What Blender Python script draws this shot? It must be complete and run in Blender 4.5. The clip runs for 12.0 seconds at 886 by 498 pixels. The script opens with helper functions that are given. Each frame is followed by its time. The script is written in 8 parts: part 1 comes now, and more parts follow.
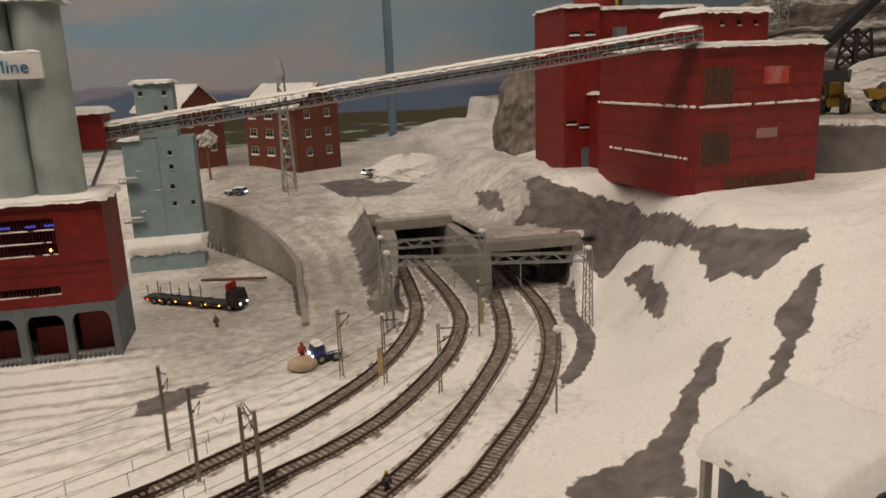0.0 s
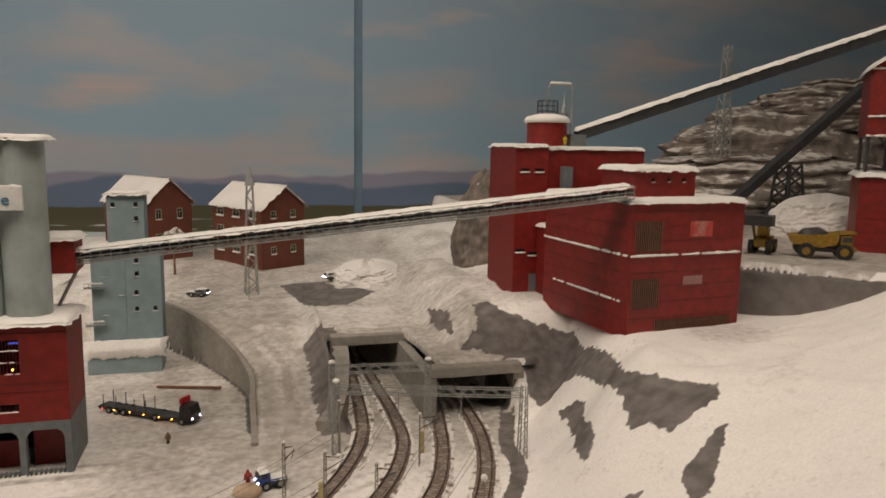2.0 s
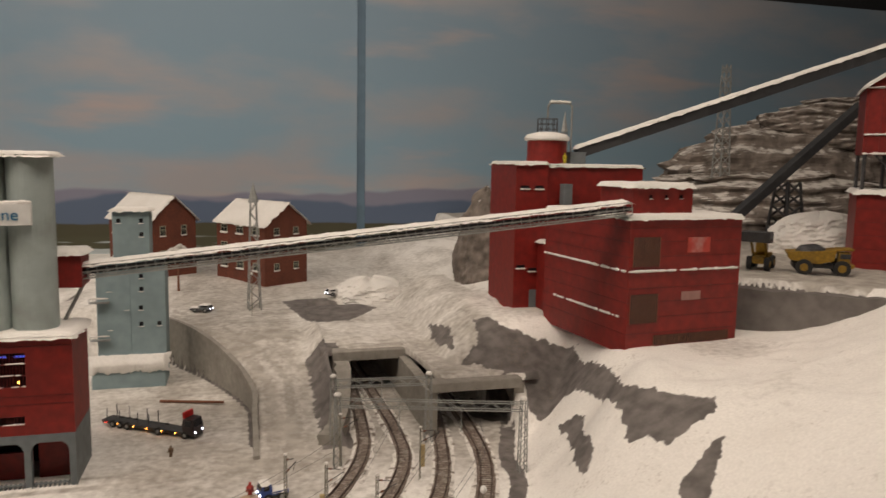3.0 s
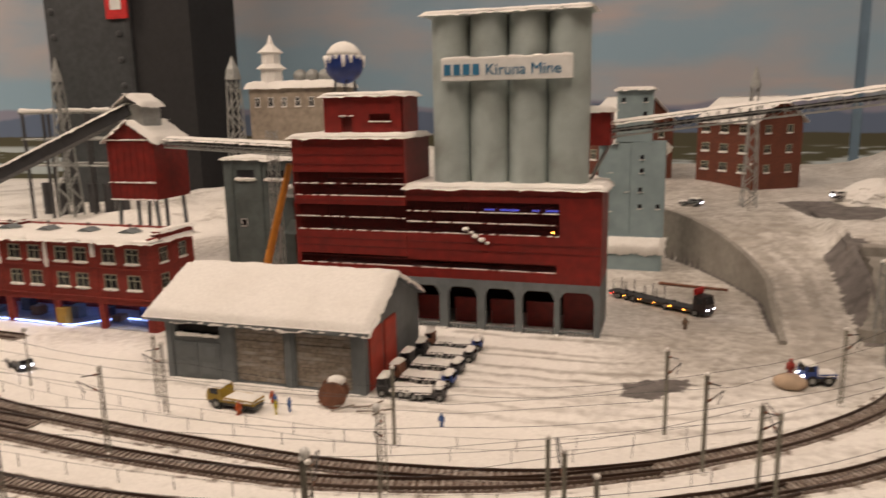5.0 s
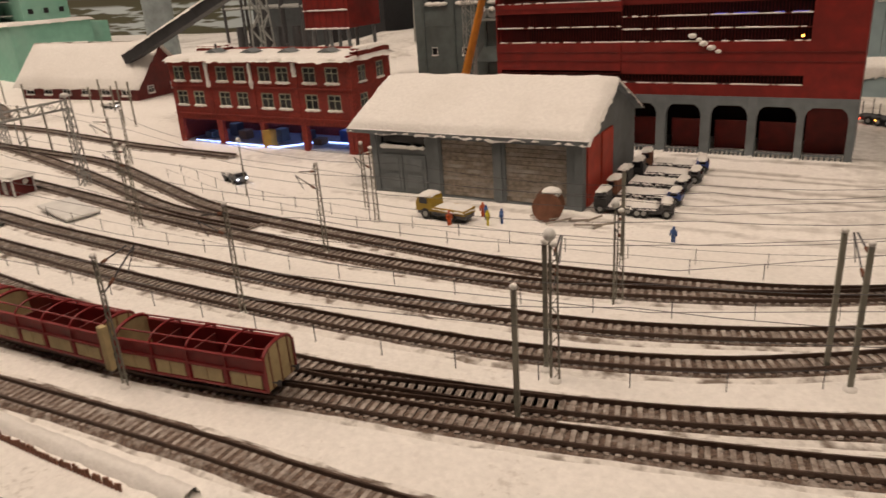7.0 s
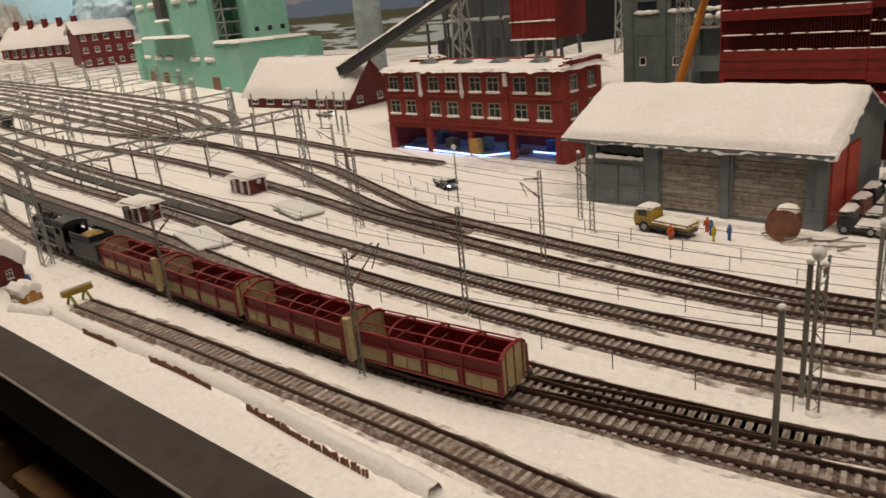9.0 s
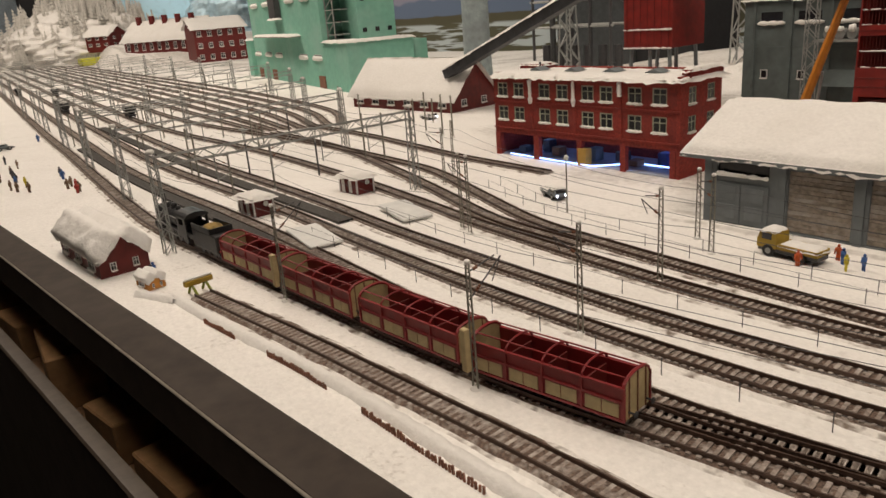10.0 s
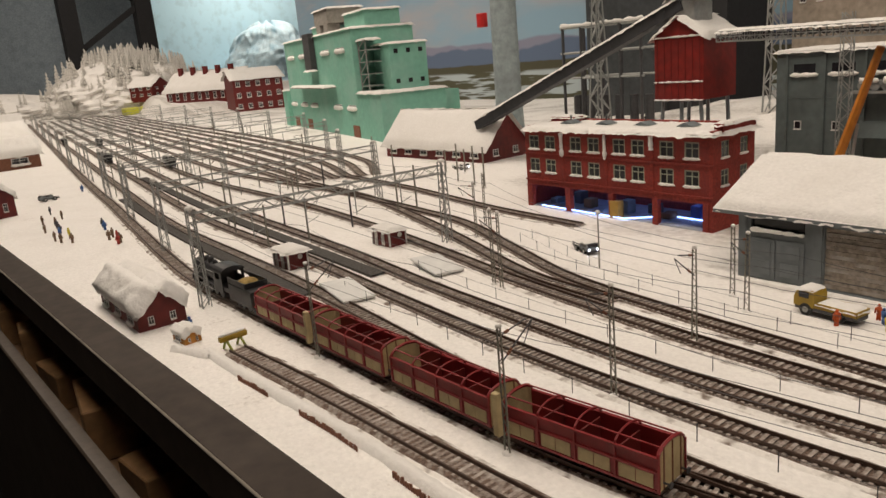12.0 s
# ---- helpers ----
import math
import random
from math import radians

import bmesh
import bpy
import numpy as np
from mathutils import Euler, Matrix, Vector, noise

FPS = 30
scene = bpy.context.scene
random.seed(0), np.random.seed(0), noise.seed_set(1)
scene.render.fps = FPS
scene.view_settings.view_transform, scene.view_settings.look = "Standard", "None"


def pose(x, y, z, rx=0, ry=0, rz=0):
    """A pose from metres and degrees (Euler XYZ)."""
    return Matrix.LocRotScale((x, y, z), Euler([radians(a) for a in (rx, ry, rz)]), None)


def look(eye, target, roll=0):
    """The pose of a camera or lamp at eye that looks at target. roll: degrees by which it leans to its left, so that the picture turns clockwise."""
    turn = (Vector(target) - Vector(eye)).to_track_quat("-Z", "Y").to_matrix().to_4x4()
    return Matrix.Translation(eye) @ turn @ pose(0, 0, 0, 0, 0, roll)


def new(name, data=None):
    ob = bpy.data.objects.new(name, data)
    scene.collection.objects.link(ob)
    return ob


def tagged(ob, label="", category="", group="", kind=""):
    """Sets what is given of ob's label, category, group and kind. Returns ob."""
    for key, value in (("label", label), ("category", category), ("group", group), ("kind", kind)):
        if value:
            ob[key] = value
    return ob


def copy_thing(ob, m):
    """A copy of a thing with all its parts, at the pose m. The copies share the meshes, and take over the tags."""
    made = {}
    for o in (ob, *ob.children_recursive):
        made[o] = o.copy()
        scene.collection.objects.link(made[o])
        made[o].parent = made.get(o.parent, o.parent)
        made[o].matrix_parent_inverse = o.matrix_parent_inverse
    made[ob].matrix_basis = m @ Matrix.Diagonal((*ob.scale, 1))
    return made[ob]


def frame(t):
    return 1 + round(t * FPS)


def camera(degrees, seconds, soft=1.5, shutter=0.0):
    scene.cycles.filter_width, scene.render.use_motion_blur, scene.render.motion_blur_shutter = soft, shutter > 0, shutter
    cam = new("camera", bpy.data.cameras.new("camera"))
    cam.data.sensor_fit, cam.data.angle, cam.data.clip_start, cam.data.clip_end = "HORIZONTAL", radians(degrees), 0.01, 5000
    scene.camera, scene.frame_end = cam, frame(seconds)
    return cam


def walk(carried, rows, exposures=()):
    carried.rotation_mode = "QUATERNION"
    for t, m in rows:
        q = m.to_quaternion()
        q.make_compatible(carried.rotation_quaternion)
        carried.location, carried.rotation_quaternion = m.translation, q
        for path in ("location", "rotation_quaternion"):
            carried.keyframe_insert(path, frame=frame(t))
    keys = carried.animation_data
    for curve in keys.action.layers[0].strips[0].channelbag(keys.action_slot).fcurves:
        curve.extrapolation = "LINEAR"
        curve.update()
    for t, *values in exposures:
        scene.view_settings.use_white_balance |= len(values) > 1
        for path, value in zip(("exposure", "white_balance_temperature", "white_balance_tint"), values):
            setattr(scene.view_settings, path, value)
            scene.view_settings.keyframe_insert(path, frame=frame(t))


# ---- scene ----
cam = camera(62.2, 12.0, shutter=0.35)
PATH = [
    (0, (0.101, 0.197, 0.37), (0.537, 2.091, -0.105), -2.2),
    (0.5, (0.094, 0.174, 0.415), (0.508, 2.08, -0.031), -2.8),
    (1, (0.092, 0.166, 0.437), (0.56, 2.074, 0.063), -0.9),
    (1.5, (0.1, 0.155, 0.451), (0.585, 2.064, 0.107), -0.7),
    (2, (0.114, 0.132, 0.478), (0.649, 2.038, 0.194), 1.0),
    (2.5, (0.12, 0.114, 0.491), (0.71, 2.011, 0.261), 1.2),
    (4.5, (0.015, 0.15, 0.362), (-0.235, 2.111, 0.062), 0.0),
    (5, (-0.029, 0.178, 0.346), (-0.617, 2.05, -0.043), -1.1),
    (5.5, (-0.054, 0.189, 0.327), (-0.799, 1.997, -0.094), -3.3),
    (6, (-0.076, 0.209, 0.29), (-0.86, 1.953, -0.297), -2.6),
    (6.5, (-0.094, 0.21, 0.26), (-0.969, 1.882, -0.403), -3.3),
    (7, (-0.103, 0.205, 0.266), (-1.075, 1.798, -0.453), -4.0),
    (7.5, (-0.123, 0.196, 0.262), (-1.218, 1.716, -0.44), -4.2),
    (9.5, (-0.153, 0.175, 0.267), (-1.584, 1.416, -0.375), -5.4),
    (10, (-0.166, 0.168, 0.272), (-1.672, 1.325, -0.353), -4.7),
    (10.5, (-0.166, 0.171, 0.275), (-1.693, 1.316, -0.322), -4.9),
    (11, (-0.162, 0.169, 0.278), (-1.697, 1.326, -0.275), -4.6),
    (11.5, (-0.169, 0.167, 0.283), (-1.734, 1.297, -0.24), -4.5),
    (12, (-0.165, 0.169, 0.287), (-1.745, 1.286, -0.218), -5.2),
]
walk(cam, [(t, look(eye, target, roll)) for t, eye, target, roll in PATH],
     [(0, -0.10, 6600, 13), (2.5, -0.03, 6600, 13), (4.5, 0.10, 6900, 17), (6.0, 0.06, 7300, 20), (7.5, -0.05, 6900, 16), (9.5, 0.02, 6600, 12), (12, 0.03, 6500, 12)])
# ---- light ----
world = bpy.data.worlds.new("world")
scene.world = world
world.use_nodes = True
world.node_tree.nodes["Background"].inputs[0].default_value = (1.0, 0.9, 0.8, 1)
world.node_tree.nodes["Background"].inputs[1].default_value = 0.012


def ceiling_lamp(x, y, z, sx, sy, watts, aim):
    data = bpy.data.lights.new("exhibition_lamp", "AREA")
    data.shape, data.size, data.size_y, data.energy, data.color = "RECTANGLE", sx, sy, watts, (1.0, 0.87, 0.72)
    ob = new("exhibition_lamp", data)
    ob.matrix_world = look((x, y, z), aim)
    return ob


ceiling_lamp(0.5, 0.35, 2.3, 1.7, 1.1, 29, (0.5, 1.2, 0))
ceiling_lamp(-1.6, 0.4, 2.3, 2.0, 0.9, 32, (-1.4, 1.2, 0))
ceiling_lamp(-4.2, 1.0, 2.5, 2.0, 1.0, 66, (-4.5, 2.0, 0))
ceiling_lamp(-7.6, 1.2, 2.7, 1.5, 1.5, 62, (-9.0, 2.2, 0))
ceiling_lamp(-0.3, 2.1, 2.4, 3.0, 0.3, 17, (0.0, 3.6, 0.9))


# ---- materials ----
def mat(name, col, rough=0.7, metal=0.0, size=60, vary=0.25, bump=0.3, dirt=None, amount=0.4, dirt_size=9.0, emit=None, power=0.0, lines=None):
    """Paint, wood, stone and so on: grain and stains at two scales, with fine relief."""
    m = bpy.data.materials.new(name)
    m.use_nodes = True
    nt = m.node_tree
    p = nt.nodes["Principled BSDF"]
    p.inputs["Roughness"].default_value, p.inputs["Metallic"].default_value = rough, metal
    co = nt.nodes.new("ShaderNodeTexCoord")
    inf = nt.nodes.new("ShaderNodeObjectInfo")
    add = nt.nodes.new("ShaderNodeVectorMath")
    nt.links.new(co.outputs["Object"], add.inputs[0])
    nt.links.new(inf.outputs["Random"], add.inputs[1])
    n1 = nt.nodes.new("ShaderNodeTexNoise")
    n1.inputs["Scale"].default_value, n1.inputs["Detail"].default_value = size, 5
    n2 = nt.nodes.new("ShaderNodeTexNoise")
    n2.inputs["Scale"].default_value, n2.inputs["Detail"].default_value = dirt_size, 6
    for n in (n1, n2):
        nt.links.new(add.outputs[0], n.inputs["Vector"])
    ramp = nt.nodes.new("ShaderNodeMapRange")
    ramp.inputs["From Min"].default_value, ramp.inputs["From Max"].default_value = 0.25, 0.75
    ramp.inputs["To Min"].default_value, ramp.inputs["To Max"].default_value = 1 - vary, 1 + vary
    nt.links.new(n1.outputs["Fac"], ramp.inputs["Value"])
    sc = nt.nodes.new("ShaderNodeVectorMath")
    sc.operation = "SCALE"
    sc.inputs[0].default_value = col
    nt.links.new(ramp.outputs["Result"], sc.inputs["Scale"])
    mix = nt.nodes.new("ShaderNodeMix")
    mix.data_type = "RGBA"
    mix.inputs["B"].default_value = (*(dirt or [c * 0.5 for c in col]), 1)
    nt.links.new(sc.outputs[0], mix.inputs["A"])
    r2 = nt.nodes.new("ShaderNodeMapRange")
    r2.inputs["From Min"].default_value, r2.inputs["From Max"].default_value = 0.48, 0.75
    r2.inputs["To Max"].default_value = amount
    nt.links.new(n2.outputs["Fac"], r2.inputs["Value"])
    nt.links.new(r2.outputs["Result"], mix.inputs["Factor"])
    nt.links.new(mix.outputs["Result"], p.inputs["Base Color"])
    b = nt.nodes.new("ShaderNodeBump")
    b.inputs["Strength"].default_value, b.inputs["Distance"].default_value = bump, 0.002
    nt.links.new(n1.outputs["Fac"], b.inputs["Height"])
    nt.links.new(b.outputs["Normal"], p.inputs["Normal"])
    if emit:
        p.inputs["Emission Color"].default_value, p.inputs["Emission Strength"].default_value = (*emit, 1), power
    return m


SNOW = mat("snow", (0.80, 0.78, 0.75), 0.75, 0, 220, 0.06, 0.55, (0.66, 0.63, 0.58), 0.35, 14)
RED = mat("red_cladding", (0.205, 0.0105, 0.0065), 0.55, 0, 70, 0.25, 0.2, (0.12, 0.009, 0.007), 0.5, 16)
DARKRED = mat("dark_red_paint", (0.13, 0.011, 0.009), 0.6, 0, 70, 0.3, 0.2, (0.08, 0.01, 0.01), 0.6, 14)
BRICK = mat("brick_red", (0.25, 0.030, 0.020), 0.8, 0, 260, 0.35, 0.5, (0.13, 0.02, 0.018), 0.6, 22)
HOUSEBRICK = mat("brown_brick", (0.15, 0.045, 0.026), 0.85, 0, 240, 0.35, 0.5, (0.08, 0.03, 0.02), 0.6, 20)
SILO = mat("silo_concrete", (0.36, 0.42, 0.41), 0.8, 0, 40, 0.10, 0.3, (0.16, 0.17, 0.14), 0.7, 12)
BLUEGREY = mat("blue_grey_render", (0.24, 0.32, 0.34), 0.8, 0, 50, 0.10, 0.3, (0.17, 0.22, 0.23), 0.5, 14)
GREY = mat("grey_paint", (0.15, 0.17, 0.18), 0.7, 0, 60, 0.18, 0.3, (0.09, 0.10, 0.10), 0.5, 14)
WORKSGREY = mat("works_grey", (0.098, 0.122, 0.122), 0.75, 0, 60, 0.2, 0.3, (0.05, 0.055, 0.05), 0.6, 14)
CONCRETE = mat("concrete", (0.30, 0.28, 0.25), 0.9, 0, 80, 0.18, 0.5, (0.17, 0.155, 0.14), 0.6, 12)
MINT = mat("mint_render", (0.20, 0.46, 0.36), 0.75, 0, 50, 0.10, 0.3, (0.32, 0.52, 0.45), 0.7, 7)
STEEL = mat("galvanised_steel", (0.33, 0.34, 0.33), 0.5, 0.35, 120, 0.2, 0.2, (0.2, 0.19, 0.17), 0.5, 30)
DARKSTEEL = mat("dark_steel", (0.07, 0.07, 0.075), 0.5, 0.3, 120, 0.25, 0.3, (0.05, 0.04, 0.035), 0.5, 30)
POLE = mat("pole_grey_green", (0.24, 0.23, 0.19), 0.65, 0.1, 120, 0.2, 0.3, (0.10, 0.09, 0.07), 0.5, 30)
RAIL = mat("rail_steel", (0.085, 0.052, 0.038), 0.42, 0.35, 200, 0.25, 0.1, (0.04, 0.022, 0.016), 0.7, 30)
RUST = mat("rail_rust", (0.13, 0.075, 0.05), 0.75, 0.1, 200, 0.3, 0.4)
SLEEPER = mat("sleeper", (0.27, 0.222, 0.192), 0.9, 0, 300, 0.4, 0.6, (0.62, 0.57, 0.52), 0.8, 75)
BALLAST = mat("ballast", (0.145, 0.100, 0.078), 0.95, 0, 420, 0.6, 1.0, (0.52, 0.48, 0.44), 0.75, 120)
SHOULDER = mat("trackside_snow", (0.78, 0.75, 0.71), 0.85, 0, 260, 0.10, 0.8, (0.20, 0.16, 0.13), 1.0, 62)
for node in SHOULDER.node_tree.nodes:
    if node.type == "MAP_RANGE" and node.inputs["To Max"].default_value == 1.0:
        node.inputs["From Min"].default_value, node.inputs["From Max"].default_value = 0.50, 0.66
ROCK = mat("rock", (0.17, 0.155, 0.145), 0.95, 0, 34, 0.3, 1.0, (0.09, 0.08, 0.075), 0.6, 9)
PALEROCK = mat("pale_rock", (0.27, 0.24, 0.22), 0.95, 0, 40, 0.4, 1.0, (0.11, 0.10, 0.09), 0.8, 11)
BLACK = mat("black_fascia", (0.040, 0.029, 0.022), 0.7, 0, 50, 0.3, 0.1, (0.07, 0.055, 0.045), 0.5, 12)
BLACK.node_tree.nodes["Principled BSDF"].inputs["Specular IOR Level"].default_value = 0.25
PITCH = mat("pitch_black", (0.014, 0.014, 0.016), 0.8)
WOOD = mat("raw_wood", (0.22, 0.12, 0.06), 0.7, 0, 30, 0.3, 0.3)
GREYWOOD = mat("weathered_wood", (0.27, 0.23, 0.19), 0.9, 0, 180, 0.45, 0.8, (0.48, 0.45, 0.42), 0.8, 40)
GLASS_DARK = mat("dark_glazing", (0.020, 0.020, 0.024), 0.12, 0, 60, 0.3, 0.05)
CONVEYOR = mat("conveyor_black", (0.035, 0.036, 0.04), 0.6, 0.1, 60, 0.3, 0.3, (0.07, 0.07, 0.07), 0.5, 12)
WHITE = mat("white_paint", (0.72, 0.72, 0.70), 0.6, 0, 80, 0.08, 0.1)
SIGNBLUE = mat("sign_blue", (0.02, 0.16, 0.30), 0.6)
BALLBLUE = mat("ball_blue", (0.015, 0.04, 0.19), 0.4, 0, 40, 0.3, 0.2)
YELLOW = mat("machine_yellow", (0.38, 0.25, 0.02), 0.55, 0, 80, 0.2, 0.2, (0.2, 0.11, 0.02), 0.5, 40)
ORANGE = mat("crane_orange", (0.55, 0.20, 0.015), 0.5, 0, 80, 0.2, 0.2)
CREAM = mat("cream_panel", (0.46, 0.36, 0.19), 0.7, 0, 140, 0.15, 0.3, (0.28, 0.2, 0.1), 0.5, 30)
WAGONRED = mat("wagon_red", (0.24, 0.016, 0.018), 0.5, 0, 90, 0.18, 0.2, (0.12, 0.01, 0.01), 0.5, 25)
LOCO = mat("loco_black", (0.018, 0.018, 0.020), 0.45, 0.1, 90, 0.3, 0.2, (0.035, 0.033, 0.03), 0.5, 25)
GOLD = mat("coal_load_brown", (0.30, 0.20, 0.06), 0.8, 0, 200, 0.4, 0.8)
RUBBER = mat("tyre", (0.02, 0.02, 0.02), 0.85)
BROWN = mat("rusty_brown", (0.20, 0.085, 0.05), 0.85, 0, 120, 0.3, 0.5)
BLUE = mat("blue_paint", (0.03, 0.07, 0.28), 0.45)
SKIN = mat("figure_paint", (0.25, 0.17, 0.12), 0.8)
FROST = mat("frosted_tree", (0.62, 0.60, 0.56), 0.9, 0, 200, 0.2, 0.6, (0.34, 0.32, 0.28), 0.6, 90)
LAMP_DIM = mat("dim_blue_tube", (0.1, 0.12, 0.5), 0.5, emit=(0.10, 0.13, 0.8), power=0.7)
LAMP_BLUE = mat("blue_tube", (0.5, 0.6, 1), 0.5, emit=(0.26, 0.43, 1.0), power=5)
LAMP_WHITE = mat("head_lamp", (0.9, 0.9, 1), 0.5, emit=(0.75, 0.82, 1.0), power=18)
LAMP_AMBER = mat("amber_lamp", (1, 0.5, 0.1), 0.5, emit=(1.0, 0.35, 0.05), power=14)
LAMP_RED = mat("red_lamp", (1, 0.1, 0.05), 0.5, emit=(1.0, 0.06, 0.03), power=8)
OLDFRAME = mat("old_green_frame", (0.34, 0.36, 0.27), 0.7)
BLUEFLOOR = mat("workshop_floor", (0.35, 0.38, 0.45), 0.5)
REDSIGN = mat("red_sign", (0.55, 0.02, 0.02), 0.5)


# ---- builders ----
def box(bm, x0, x1, y0, y1, z0, z1, m=None, bevel=0.0):
    vs = [bm.verts.new(Vector((x, y, z)) if m is None else m @ Vector((x, y, z))) for z in (z0, z1) for y in (y0, y1) for x in (x0, x1)]
    fs = [bm.faces.new([vs[i] for i in q]) for q in ((0, 2, 3, 1), (4, 5, 7, 6), (0, 1, 5, 4), (2, 6, 7, 3), (0, 4, 6, 2), (1, 3, 7, 5))]
    if bevel:
        es = list({e for f in fs for e in f.edges})
        bmesh.ops.bevel(bm, geom=es, offset=bevel, segments=1, affect="EDGES")
    return bm


def prism(bm, pts, axis, a, b, m=None):
    """A flat outline of (u, v) pulled along an axis from a to b: "y" takes (x, z), "x" takes (y, z), "z" takes (x, y)."""
    def at(u, v, w):
        p = Vector({"y": (u, w, v), "x": (w, u, v), "z": (u, v, w)}[axis])
        return m @ p if m else p
    lo, hi = [[bm.verts.new(at(u, v, w)) for u, v in pts] for w in (a, b)]
    bm.faces.new(lo)
    bm.faces.new(hi[::-1])
    for i in range(len(pts)):
        j = (i + 1) % len(pts)
        bm.faces.new((lo[j], lo[i], hi[i], hi[j]))
    return bm


def tube(bm, p, q, r0, r1=None, n=6):
    """A round bar from p to q."""
    p, q = Vector(p), Vector(q)
    r1 = r0 if r1 is None else r1
    d = (q - p).normalized()
    u = d.orthogonal().normalized()
    v = d.cross(u)
    rings = [[bm.verts.new(c + r * (math.cos(2 * math.pi * i / n) * u + math.sin(2 * math.pi * i / n) * v)) for i in range(n)] for c, r in ((p, r0), (q, r1))]
    for i in range(n):
        j = (i + 1) % n
        bm.faces.new((rings[0][i], rings[0][j], rings[1][j], rings[1][i]))
    bm.faces.new(rings[0][::-1])
    bm.faces.new(rings[1])
    return bm


def hose(bm, pts, r, n=4):
    """A round bar bent along a line of points, one closed body; r is one radius or one for each point."""
    pts = [Vector(p) for p in pts]
    radii = r if isinstance(r, list) else [r] * len(pts)
    rings = []
    for i, p in enumerate(pts):
        d = (pts[min(i + 1, len(pts) - 1)] - pts[max(i - 1, 0)]).normalized()
        u = d.cross(Vector((0.31, 0.17, 0.94))).normalized()
        v = d.cross(u)
        rings.append([bm.verts.new(p + radii[i] * (math.cos(2 * math.pi * k / n) * u + math.sin(2 * math.pi * k / n) * v)) for k in range(n)])
    for a, b in zip(rings, rings[1:]):
        for k in range(n):
            j = (k + 1) % n
            bm.faces.new((a[k], a[j], b[j], b[k]))
    bm.faces.new(rings[0][::-1])
    bm.faces.new(rings[-1])
    return bm


def ball(bm, c, r, sz=1.0, seg=12, rings=8):
    bmesh.ops.create_uvsphere(bm, u_segments=seg, v_segments=rings, radius=r, matrix=Matrix.Translation(c) @ Matrix.Diagonal((1, 1, sz, 1)))
    return bm


def lathe(bm, profile, n=20, m=None, arc=(0.0, 1.0)):
    """A turned body from (radius, height) pairs."""
    rows = []
    for r, h in profile:
        row = []
        for i in range(n):
            a = 2 * math.pi * i / n
            p = Vector((r * math.cos(a), r * math.sin(a), h))
            row.append(bm.verts.new(m @ p if m else p))
        rows.append(row)
    for a, b in zip(rows, rows[1:]):
        for i in range(n):
            j = (i + 1) % n
            bm.faces.new((a[i], a[j], b[j], b[i]))
    bm.faces.new(rows[0][::-1])
    bm.faces.new(rows[-1])
    return bm


def thing(name, label, category, x=0.0, y=0.0, z=0.0, turn=0.0, group="", kind=""):
    ob = new(name)
    ob.empty_display_size = 0.01
    ob.matrix_world = pose(x, y, z, 0, 0, turn)
    return tagged(ob, label, category, group, kind)


def mesh(name, bm, material, smooth=False):
    bmesh.ops.recalc_face_normals(bm, faces=bm.faces)
    me = bpy.data.meshes.new(name)
    bm.to_mesh(me)
    bm.free()
    if smooth:
        me.polygons.foreach_set("use_smooth", [True] * len(me.polygons))
    me.materials.append(material)
    return me


def part(name, bm, material, parent=None, label="", smooth=False, kind=""):
    ob = new(name, mesh(name, bm, material, smooth))
    if parent:
        ob.parent = parent
    return tagged(ob, label, kind=kind)


def share(name, me, parent, m):
    ob = new(name, me)
    ob.parent = parent
    ob.matrix_basis = m
    return ob


def solo(name, bm, material, label, category, smooth=False, group="", kind=""):
    return tagged(new(name, mesh(name, bm, material, smooth)), label, category, group, kind)


def wall_holes(bm, x0, x1, z0, z1, y0, y1, holes, m=None):
    """A wall from y0 to y1 thick with square openings (xa, xb, za, zb) that go through it."""
    xs = sorted({x0, x1, *[v for h in holes for v in h[:2]]})
    zs = sorted({z0, z1, *[v for h in holes for v in h[2:]]})
    for a, b in zip(xs, xs[1:]):
        run = None
        for c, d in zip(zs, zs[1:]):
            cx, cz = (a + b) / 2, (c + d) / 2
            if any(h[0] < cx < h[1] and h[2] < cz < h[3] for h in holes):
                if run:
                    box(bm, a, b, y0, y1, run[0], run[1], m)
                run = None
            else:
                run = (run[0], d) if run else (c, d)
        if run:
            box(bm, a, b, y0, y1, run[0], run[1], m)
    bmesh.ops.remove_doubles(bm, verts=bm.verts, dist=1e-6)
    return bm


